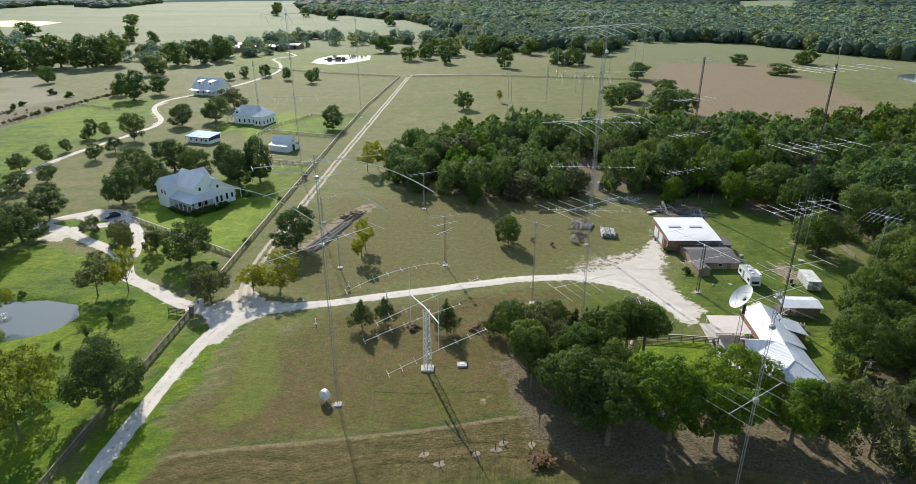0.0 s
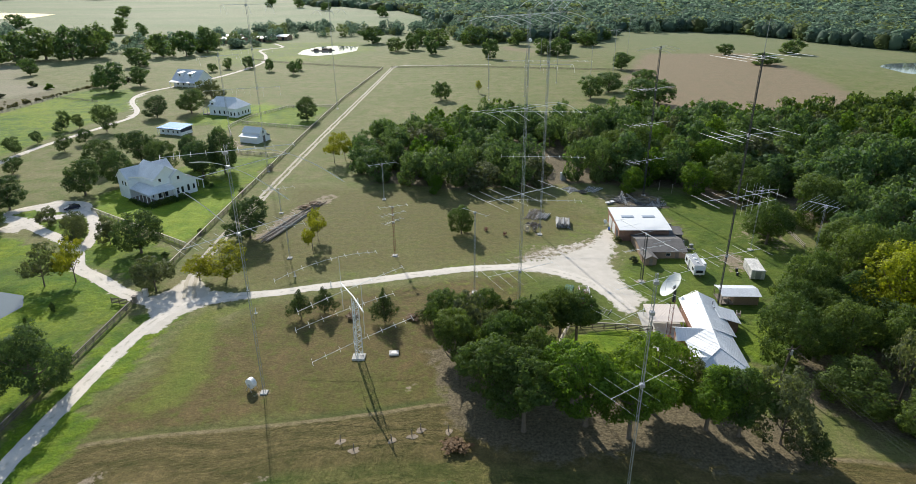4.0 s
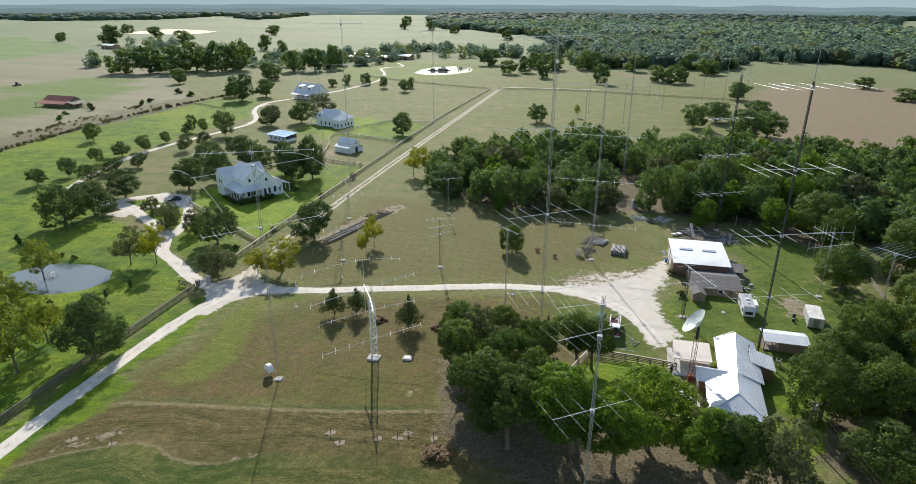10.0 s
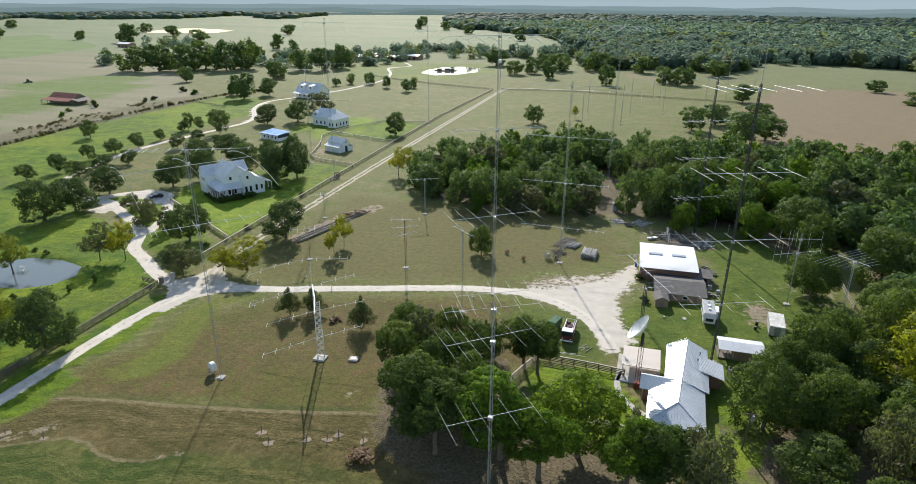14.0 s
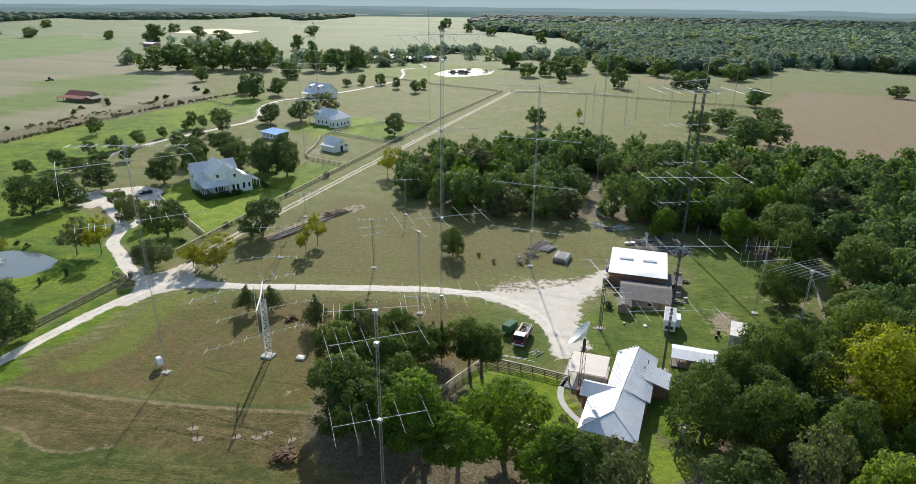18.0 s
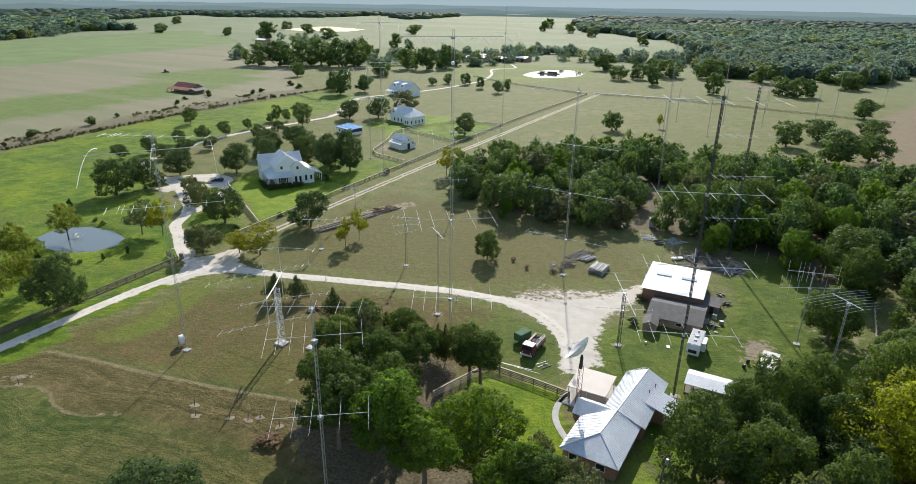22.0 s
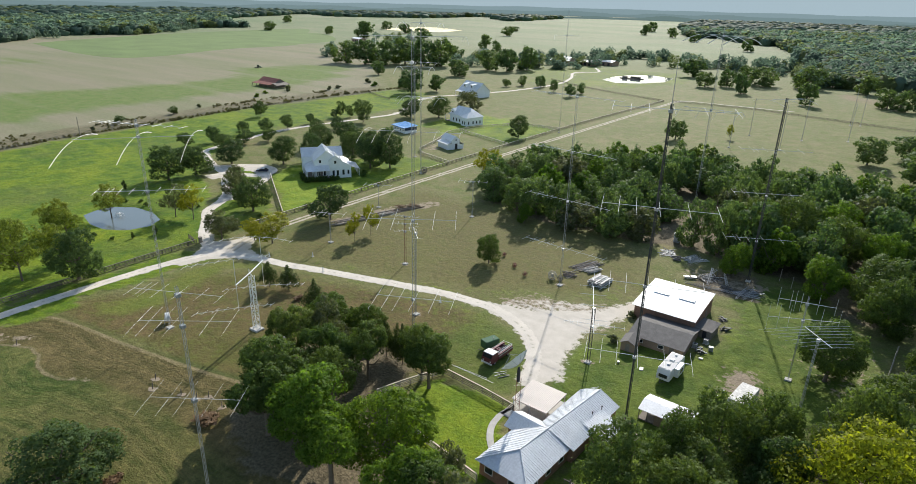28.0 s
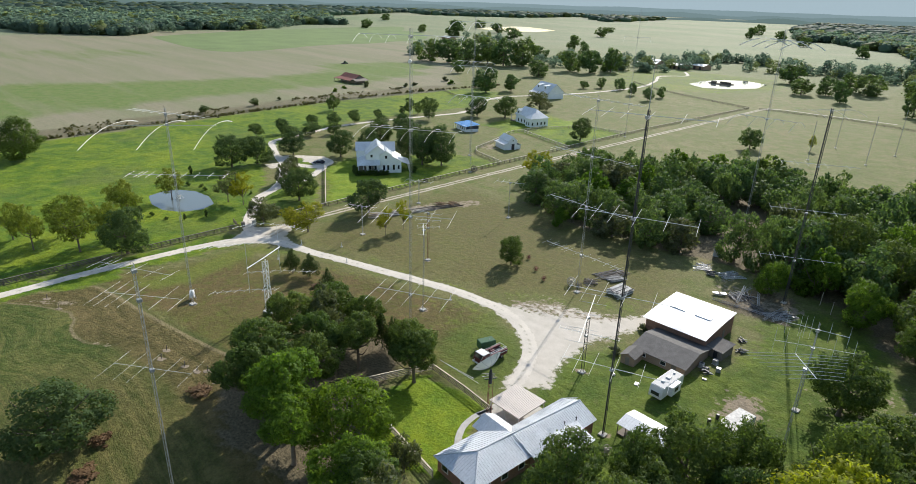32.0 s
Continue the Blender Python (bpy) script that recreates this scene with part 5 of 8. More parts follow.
def yagi(tower, z, a, b, spots, length, sag=0.0, upright=False, thick=0.028, taper=0.15, skew=0.0):
    """A beam antenna: boom from a to b (plan), elements across it at the given shares of its length."""
    ox, oy = tower.location.x, tower.location.y
    A, B = Vector((a[0] - ox, a[1] - oy, z)), Vector((b[0] - ox, b[1] - oy, z))
    L = (B - A).length
    g = Geo()
    g.tube([A, A.lerp(B, 0.5), B], thick * 1.5, 5)
    boom = part("boom", g, ALUMINIUM, tower, "long bright aluminium boom")
    d = (B - A).normalized()
    across = Vector((0, 0, 1)) if upright else Matrix.Rotation(radians(skew), 3, "Z") @ Vector((-d.y, d.x, 0))
    g = Geo()
    n = 8 if sag else 2
    g.tube([(0, (i / n - 0.5), -sag * (2 * i / n - 1) ** 2) for i in range(n + 1)], [thick * (0.72 if sag else 1.0) * (0.55 + 0.45 * (1 - abs(2 * i / n - 1))) for i in range(n + 1)], 4)
    me = g.mesh("element", ALUMINIUM)
    q = Matrix((( d.x, across.x, 0), (d.y, across.y, 0), (0, 0, 1))).to_4x4() if not upright else Matrix(((d.x, 0, -d.y), (d.y, 0, d.x), (0, 1, 0))).to_4x4()
    for s in spots:
        size = length * (1 + taper * (0.5 - s))
        put("element", me, boom, Matrix.Translation(A.lerp(B, s)) @ q @ Matrix.Diagonal((1, size, 1, 1)))
    g = Geo()
    c = Vector((0, 0, z))
    g.box(-0.28, 0.28, -0.28, 0.28, z - 0.45, z - 0.05, 0.04)
    part("rotator", g, STEEL, tower)
    return boom


FIVE = (0.0, 0.22, 0.4, 0.7, 1.0)
SIX = (0.0, 0.15, 0.3, 0.5, 0.75, 1.0)
TEN = (0.0, 0.1, 0.14, 0.22, 0.33, 0.45, 0.57, 0.7, 0.84, 1.0)
t1 = mast_tower(-14.6, -10.6, 43.5, 0.42, STEEL, "slim grey lattice mast with stacked beam antennas")
yagi(t1, 40.4, (-19.5, -20.0), (-7.3, -3.9), (0.02, 0.5, 0.98), 26.6, 1.75, thick=0.032, taper=0.0, skew=-7.0)
yagi(t1, 29.8, (-21.0, -17.2), (-7.6, -3.0), TEN, 4.4)
yagi(t1, 42.5, (-22.6, -14.0), (-5.8, -6.7), TEN, 3.0)
t3 = mast_tower(30.8, 14.0, 60.5, 0.5, STEEL, "tall grey lattice mast with four stacked beams")
yagi(t3, 11.3, (24.3, 11.0), (37.8, 17.6), SIX, 11.5)
yagi(t3, 27.4, (23.9, 9.4), (37.2, 18.6), SIX, 11.2)
yagi(t3, 43.6, (23.6, 9.6), (38.0, 18.2), SIX, 11.2, 0.9)
yagi(t3, 59.4, (24.6, 8.2), (37.6, 19.6), SIX, 11.2, 1.0)
g = Geo()
g.tube([(0.2, -0.3, 55.2), (0.35, -0.55, 55.2)], [0.33, 0.28], 12)
part("dish", g, WHITE_PAINT, t3, "small white dish")
t6 = mast_tower(73.3, 18.2, 52.5, 0.34, DARK_STEEL, "heavy black rotating mast beside the brick house", leg=0.055)
for z, w in ((12.7, 7.6), (25.2, 7.6), (37.6, 8.4), (51.8, 8.4)):
    yagi(t6, z, (66.0, 15.6), (81.4, 21.2), SIX, w)
g = Geo()
g.tube([(0, 0, 52.5), (0, 0, 58.3)], [0.06, 0.03], 5)
part("top_mast", g, STEEL, t6)
g = Geo()
g.tube([(0, 0, 0.2), (0, 0, 52.6)], 0.07, 6)
part("rotating_pole", g, DARK_STEEL, t6)
tf = mast_tower(77.0, 91.6, 46.0, 0.45, DARK_STEEL, "dark lattice mast standing among scrap metal", leg=0.07)
for z in (11.2, 22.9, 33.6):
    yagi(tf, z, (69.9, 89.6), (84.1, 96.6), TEN[::2] + (0.2,), 5.0)
yagi(tf, 45.6, (74.0, 88.0), (80.0, 96.0), (0.0, 0.5, 1.0), 9.0, 0.8)
tg = mast_tower(40.2, 59.2, 47.0, 0.45, STEEL, "grey lattice mast in the pasture")
for z in (9.9, 21.9, 33.6, 46.0):
    yagi(tg, z, (29.4, 60.2), (50.8, 58.8), TEN + (0.28, 0.92), 3.6)
th = mast_tower(50.4, 135.6, 60.0, 0.55, STEEL, "tall grey mast rising out of the wood")
yagi(th, 57.0, (43.6, 140.6), (57.2, 130.6), (0.0, 0.35, 0.65, 1.0), 15.0, 2.2, thick=0.04)
yagi(th, 35.1, (42.0, 135.8), (59.0, 135.4), (0.0, 0.35, 0.65, 1.0), 14.0, 2.0, thick=0.04)
tq = mast_tower(40.6, -37.2, 36.0, 0.32, STEEL, "slim grey mast at the south edge of the grove")
yagi(tq, 21.7, (36.3, -40.1), (45.0, -34.2), FIVE, 6.6, thick=0.014)
yagi(tq, 31.4, (36.1, -39.6), (44.2, -33.6), (0.0, 0.12, 0.26, 0.4, 0.77, 1.0), 6.6, thick=0.014)
yagi(tq, 35.2, (35.9, -39.4), (45.0, -34.8), (0.0, 0.1, 0.16, 0.3, 0.53, 0.77, 1.0), 3.4, thick=0.014)
tk = mast_tower(-52.0, 118.6, 59.0, 0.5, STEEL, "tall grey mast beside the paddock fence")
yagi(tk, 57.0, (-58.6, 115.5), (-45.4, 122.0), (0.0, 0.5, 1.0), 18.0, 2.6, thick=0.042)
yagi(tk, 30.0, (-58.6, 117.5), (-45.0, 121.6), (0.0, 0.3, 0.6, 1.0), 15.0, 2.0, thick=0.04)
yagi(tk, 43.0, (-58.0, 116.5), (-46.0, 121.0), FIVE, 10.0, 1.0)
tl = mast_tower(-71.6, 138.8, 40.0, 0.45, STEEL, "grey mast behind the farmhouse yard")
yagi(tl, 38.5, (-78.0, 135.6), (-65.2, 142.0), (0.0, 0.5, 1.0), 16.0, 2.4, thick=0.04)
yagi(tl, 26.1, (-78.0, 136.0), (-65.0, 141.6), FIVE, 10.0, 1.2)
tj = mast_tower(-48.4, 232.0, 62.0, 0.5, STEEL, "tall thin mast beside the far paddock")
yagi(tj, 49.5, (-54.0, 229.0), (-42.8, 235.0), (0.0, 0.5, 1.0), 15.0, 2.0, thick=0.04)
tn = mast_tower(96.8, 27.6, 19.8, 0.3, STEEL, "short grey mast with a fan-shaped beam")
yagi(tn, 19.9, (94.6, 30.5), (98.7, 25.9), (0.0, 0.12, 0.26, 0.4, 0.55, 0.7, 0.85, 1.0), 11.0, 0.2, thick=0.04, taper=0.7)
tv = mast_tower(93.2, 48.7, 17.5, 0.22, STEEL, "slim mast carrying two beams with upright elements", leg=0.026)
yagi(tv, 16.2, (88.7, 47.6), (97.6, 49.6), FIVE + (0.3,), 4.0, upright=True)
yagi(tv, 12.8, (87.8, 46.3), (98.6, 51.6), SIX, 5.0, upright=True)
t5 = mast_tower(1.95, 45.5, 13.5, 0.5, RED_STEEL, "short red and white mast with small beams in the pasture")
for z, a, b in ((13.4, (-1.2, 44.2), (5.4, 46.6)), (11.4, (-0.6, 43.6), (4.6, 47.4)), (9.4, (0.2, 43.4), (3.8, 47.8))):
    yagi(t5, z, a, b, FIVE, 2.6)
t4 = mast_tower(21.9, 25.6, 19.6, 0.3, STEEL, "thin pole mast standing near the gravel road")
yagi(t4, 19.4, (19.4, 27.8), (24.4, 23.2), (0.0, 1.0), 2.2)
to = mast_tower(60.6, 31.0, 11.8, 0.6, DARK_STEEL, "stubby dark lattice mast with a long white boom", leg=0.06)
yagi(to, 12.0, (56.6, 39.6), (64.6, 22.0), (0.0, 0.2, 0.45, 0.75, 1.0), 5.0, thick=0.04)
yagi(to, 8.2, (55.6, 29.6), (66.0, 33.6), TEN, 1.6)
tw = mast_tower(109.5, 526, 37.0, 0.5, STEEL, "grey mast with drooping beams far across the pasture")
yagi(tw, 36.0, (101.0, 520.0), (118.0, 532.0), (0.0, 0.5, 1.0), 16.0, 2.0, thick=0.05)
for x, y, h in ((34, 296, 20), (54, 267, 22), (59, 300, 22), (79, 314, 20), (107, 345, 20), (75, 372, 22), (80, 374, 18), (33, 256, 18)):
    mast_tower(x, y, h, 0.3, STEEL, "thin upright aerial pole in the north pasture", "aerial_pole", 6.0)
for x, y, h in ((-24.5, 44, 9), (-6, 88, 12), (-35.5, 76, 8), (112, 300, 34), (150, 420, 36)):
    p = mast_tower(x, y, h, 0.3, STEEL, "thin aerial mast in the pasture", "aerial_pole", 6.0)
    yagi(p, h - 0.2, (x - 4, y - 2), (x + 4, y + 2), FIVE, 5.0 if h < 20 else 7.0, 0.0 if h < 20 else 0.8)

# crank-up tower with four long beams on an H frame
t2 = thing("crank_up_tower", 0, 0, 0, 0, "stout white lattice tower carrying four long beams", "radio tower", "radio towers")
for i in range(2):
    put("mast_section", shared(("crank", i), lambda: lattice(1.4 - 0.25 * i, 6.1, 0.09, 10, WHITE_PAINT)), t2, Matrix.Translation((0, 0, 0.3 + 6.0 * i)))
g = Geo()
g.box(-1.2, 1.2, -1.0, 1.0, -0.1, 0.35, 0.06)
part("footing", g, CONCRETE, t2)
g = Geo()
g.tube([(-3.5, 5.6, 12.9), (-0.2, 0.1, 13.0), (2.5, -5.4, 12.9)], 0.13, 6)
part("cross_boom", g, WHITE_PAINT, t2, "thick white cross boom")
NINE = (0.0, 0.13, 0.27, 0.41, 0.55, 0.69, 0.82, 0.92, 1.0)


def tilted_beam(tower, a, b, bow, length):
    """A long beam aimed above the horizon, its boom bowed by its own weight."""
    A, B = Vector(a), Vector(b)
    at = lambda f: A.lerp(B, f) + Vector((0, 0, bow * (1 - (2 * f - 1) ** 2)))
    g = Geo()
    g.tube([at(i / 8) for i in range(9)], 0.034, 5)
    boom = part("boom", g, ALUMINIUM, tower, "long bright aluminium boom")
    d = (B - A).normalized()
    side = Vector((-d.y, d.x, 0)).normalized()
    g = Geo()
    g.tube([(0, -0.5, 0), (0, 0.5, 0)], 0.026, 4)
    me = g.mesh("element", ALUMINIUM)
    turn = Matrix(((side.y, side.x, 0), (-side.x, side.y, 0), (0, 0, 1))).to_4x4()
    for f in NINE:
        put("element", me, boom, Matrix.Translation(at(f)) @ turn @ Matrix.Diagonal((1, length * (1.1 - 0.2 * f), 1, 1)))


for (x, y), beams in (((-3.3, 5.2), (((-14.2, 1.0, 15.6), (3.2, 8.0, 18.1), 1.2), ((-11.6, 1.2, 5.2), (6.0, 8.0, 9.3), 0.35))), ((2.4, -5.2), (((-7.4, -9.6, 15.4), (9.2, -2.4, 20.0), 0.2), ((-6.0, -9.6, 5.6), (10.6, -3.4, 10.6), 0.2)))):
    g = Geo()
    g.tube([(x, y, 18.2), (x, y, 7.4)], 0.045, 5)
    part("upright_bar", g, ALUMINIUM, t2)
    for p0, p1, bow in beams:
        tilted_beam(t2, p0, p1, bow, 2.0)

# satellite dish on its tower
dish = thing("satellite_dish", 59.2, 5.9, 0, 0, "large pale mesh dish on a rusty red lattice mast", "dish")
put("mast_section", lattice(0.8, 9.2, 0.04, 12, RED_STEEL), dish, None, "rusty red lattice mast")
g = Geo()
g.box(-0.55, 0.55, -0.55, 0.55, -0.05, 1.1, 0.08)
part("base_casing", g, RED_STEEL, dish, "red steel base casing")
g = Geo()
g.tube([(0, 0, 8.6), (0, 0, 9.0), (0, 0, 10.6), (0, 0, 11.2)], [0.26, 0.30, 0.28, 0.18], 10)
part("rotor_post", g, BLACK, dish)
axis = Vector((-0.78, 0.05, 0.62)).normalized()
g = Geo()
e1 = axis.cross(Vector((0, 0, 1))).normalized()
e2 = axis.cross(e1)
hub = Vector((-0.2, 0, 11.6))
prev = None
for s in range(1, 8):
    r = 2.6 * s / 7
    ring = [len(g.v) + k for k in range(28)]
    for k in range(28):
        w = 2 * math.pi * k / 28
        g.v.append(tuple(hub + (e1 * math.cos(w) + e2 * math.sin(w)) * r + axis * (0.16 * r * r)))
    if prev:
        for k in range(28):
            j = (k + 1) % 28
            g.f.append((prev[k], prev[j], ring[j], ring[k]))
    else:
        g.f.append(tuple(ring))
    prev = ring
ob = part("reflector", g, material("dish_mesh", (0.74, 0.75, 0.72), 0.6, spread=0.05, bump=0.0), dish, "shallow pale reflector")
for poly in ob.data.polygons:
    poly.use_smooth = True
g = Geo()
for k in range(3):
    w = 2 * math.pi * k / 3
    g.tube([hub + (e1 * math.cos(w) + e2 * math.sin(w)) * 2.4 + axis * 0.92, hub + axis * 2.0], 0.03, 4)
part("feed_struts", g, STEEL, dish)
for k in range(10):
    w = 2 * math.pi * k / 10
    u = e1 * math.cos(w) + e2 * math.sin(w)
    g = Geo()
    g.tube([hub + u * q + axis * (0.16 * q * q - 0.03) for q in (0.35, 1.0, 1.6, 2.1, 2.6)], 0.03, 4)
    part("rib", g, STEEL, dish)


# ---- fences ----
PALE_BOARD = material("pale_board", (0.62, 0.55, 0.44), 0.9, scale=1.0, fine=12.0, per_object=0.1)


def fence(line, mat, label, spacing=2.6, rails=4, high=1.3, group="plank fences", cap=None):
    ob = thing("plank_fence", line[0][0], line[0][1], 0, 0, label, "fence", group)
    post = shared(("post", high, mat.name), lambda: _post(high, mat))
    pts, run = [], 0.0
    for (ax, ay), (bx, by) in zip(line, line[1:]):
        d = math.hypot(bx - ax, by - ay)
        n = max(1, round(d / spacing))
        pts += [(ax + (bx - ax) * i / n, ay + (by - ay) * i / n) for i in range(n)]
    pts.append(line[-1])
    pts = [(x - line[0][0], y - line[0][1]) for x, y in pts]
    for x, y in pts:
        put("post", post, ob, pose(x, y, 0, random.uniform(-2, 2), random.uniform(-2, 2), random.uniform(0, 90)))
    rail = shared(("rail", mat.name), lambda: _rail(mat))
    step = 2 if len(pts) < 90 else 3
    for i in range(0, len(pts) - 1, step):
        a, b = pts[i], pts[min(i + step, len(pts) - 1)]
        d, w = math.hypot(b[0] - a[0], b[1] - a[1]), math.degrees(math.atan2(b[1] - a[1], b[0] - a[0]))
        for k in range(rails):
            put("rail", rail, ob, pose(a[0], a[1], 0.28 + (high - 0.38) * k / max(1, rails - 1) + random.uniform(-0.02, 0.02), 0, 0, w) @ Matrix.Diagonal((d, 1, 1, 1)))
        # the cap's pale colour carries the sunlight on the fence top
        if cap:
            put("cap_board", shared(("cap", cap.name), lambda: _cap(cap)), ob, pose(a[0], a[1], high + 0.005, 0, 0, w) @ Matrix.Diagonal((d, 1, 1, 1)), "pale cap board, coloured as sunlit")
    return ob


def _cap(mat):
    g = Geo()
    g.box(0, 1, -0.14, 0.10, 0, 0.05)
    return g.mesh("cap_board", mat)


def _post(high, mat):
    g = Geo()
    g.box(-0.09, 0.09, -0.09, 0.09, -0.2, high, 0.02)
    return g.mesh("post", mat)


def _rail(mat):
    g = Geo()
    g.box(0, 1, -0.13, -0.08, -0.075, 0.075)
    return g.mesh("rail", mat)


fence([(-53.2, -62), (-53.2, -20), (-52.8, 0), (-52.6, 20)], FENCE_WOOD, "dark weathered four-plank fence along the entrance road", cap=GREY_WOOD)
fence([(-52.9, 38), (-52.8, 96), (-52, 181), (-50.6, 260), (-46.5, 330), (-43, 385)], FENCE_WOOD, "long dark plank fence with pale sunlit-coloured top boards beside the wheel track", 3.4, 3, cap=PALE_BOARD)
fence([(-54, 51.2), (-94, 78)], PALE_WOOD, "pale plank fence across the farmhouse lawn", cap=PALE_BOARD)
fence([(-53, 138.6), (-73, 144.2), (-78, 150)], PALE_WOOD, "pale plank fence north of the farmhouse", 3.0, 3, cap=PALE_BOARD)
fence([(-78, 150), (-84, 172), (-92, 190), (-88, 212), (-76, 236), (-51.6, 238)], PALE_WOOD, "pale plank fence about the shed paddock", 3.2, 3, cap=PALE_BOARD)
fence([(-88, 198), (-52.4, 186)], PALE_WOOD, "pale plank fence before the cottage lawn", 3.2, 3, cap=PALE_BOARD)
fence([(40.8, 10.8), (50, 10.0), (57, 9.0)], FENCE_WOOD, "dark plank fence with a bright top rail by the old truck", 2.4, 4, 1.4, cap=PALE_BOARD)
fence([(48.4, -6.1), (54.6, -7.2), (61.2, -8.4)], PALE_WOOD, "bleached plank fence near the brick house corner", 2.2, 4, 1.3, cap=PALE_BOARD)
# pale wood here stands for the sunlit side of the fence
fence([(35.7, -1.9), (38, 4.5), (40.8, 10.8)], PALE_WOOD, "plank fence running into the grove, its sunlit side coloured pale", 2.4, 4, 1.4, cap=PALE_BOARD)
fence([(109.5, 74), (107.6, 50)], PALE_WOOD, "bleached plank fence at the back of the yard", 2.6, 3)
fence([(-43, 385), (-90, 402), (-130, 420), (-165, 445)], FENCE_WOOD, "dark plank fence around the far paddock", 4.5, 3)
fence([(-37, 388), (15, 393), (70, 381), (121, 371), (150, 366)], FENCE_WOOD, "dark plank fence across the north pasture", 4.5, 3)
fence([(-210, 20), (-220, 54), (-223, 83), (-226, 118), (-230, 160), (-227, 196), (-224, 230), (-222, 270)], GREY_WOOD, "grey plank fence between lawn and crop field", 4.5, 3)
fence([(-190, 255), (-208, 262), (-221, 268)], GREY_WOOD, "grey plank fence beside the vegetable garden", 4.0, 3)


# ---- buildings ----
def roof_plane(parent, corners, mat, ribs=0.6, thick=0.08, name="roof_panel", label=""):
    """A roof slope through its corners (first edge is the eave), with raised seams running up the slope."""
    c = [Vector(p) for p in corners]
    u = (c[1] - c[0]).normalized()
    n = u.cross(c[2] - c[0]).normalized()
    if n.z < 0:
        n = -n
    v = n.cross(u)
    g = Geo()
    g.hull([p - n * thick for p in c], c)
    slope = part(name, g, mat, parent, label)
    if ribs:
        flat = [((p - c[0]).dot(u), (p - c[0]).dot(v)) for p in c]
        lo, hi = min(f[0] for f in flat), max(f[0] for f in flat)
        k = lo + ribs / 2
        while k < hi:
            cut = []
            for (ax, ay), (bx, by) in zip(flat, flat[1:] + flat[:1]):
                if (ax > k) != (bx > k):
                    cut.append(ay + (by - ay) * (k - ax) / (bx - ax))
            if len(cut) >= 2 and max(cut) - min(cut) > 0.3:
                a, b = c[0] + u * k + v * min(cut), c[0] + u * k + v * max(cut)
                s, w = u * 0.03, n * 0.04
                r = Geo()
                r.hull([a - s, a + s, b + s, b - s], [a - s + w, a + s + w, b + s + w, b - s + w])
                part("seam", r, mat, slope)
            k += ribs
    return slope


def window(parent, x, y, z, w, h, face, mat=None):
    """A framed pane on a wall that faces +x, -x, +y or -y."""
    f, dp = Geo(), Geo()
    horiz = face[1] == "y"
    s = 1 if face[0] == "+" else -1
    t = 0.08

    def slab(g, a0, a1, z0, z1, d0, d1):
        d0, d1 = sorted((s * d0, s * d1))
        if horiz:
            g.box(x + a0, x + a1, y + d0, y + d1, z0, z1)
        else:
            g.box(x + d0, x + d1, y + a0, y + a1, z0, z1)

    for a0, a1, z0, z1 in ((-w / 2 - t, -w / 2, z - h / 2 - t, z + h / 2 + t), (w / 2, w / 2 + t, z - h / 2 - t, z + h / 2 + t), (-w / 2, w / 2, z + h / 2, z + h / 2 + t), (-w / 2, w / 2, z - h / 2 - t, z - h / 2)):
        slab(f, a0, a1, z0, z1, -0.02, 0.07)
    slab(dp, -w / 2, w / 2, z - h / 2, z + h / 2, -0.02, 0.025)
    ob = part("window", f, mat or WHITE_PAINT, parent)
    put("pane", dp.mesh("pane", DARK_GLASS), ob)
    return ob


def door(parent, x, y, w, h, face, mat, label="", z=0.0):
    g = Geo()
    s = 1 if face[0] == "+" else -1
    d0, d1 = sorted((-0.02 * s, 0.06 * s))
    if face[1] == "y":
        g.box(x - w / 2, x + w / 2, y + d0, y + d1, z, z + h)
    else:
        g.box(x + d0, x + d1, y - w / 2, y + w / 2, z, z + h)
    return part("door", g, mat, parent, label)


def wall_box(parent, mat, x0, x1, y0, y1, z1, name="wall", z0=-0.1):
    """Four walls of real thickness."""
    t = 0.2
    for a, b, c, d in ((x0, x1, y0, y0 + t), (x0, x1, y1 - t, y1), (x0, x0 + t, y0 + t, y1 - t), (x1 - t, x1, y0 + t, y1 - t)):
        block(name, parent, mat, a, b, c, d, z0, z1)


def gable_end(parent, mat, pts, depth, name="gable"):
    g = Geo()
    p = [Vector(q) for q in pts]
    n = (p[1] - p[0]).cross(p[2] - p[0]).normalized() * depth
    g.hull(p, [q + n for q in p])
    return part(name, g, mat, parent)


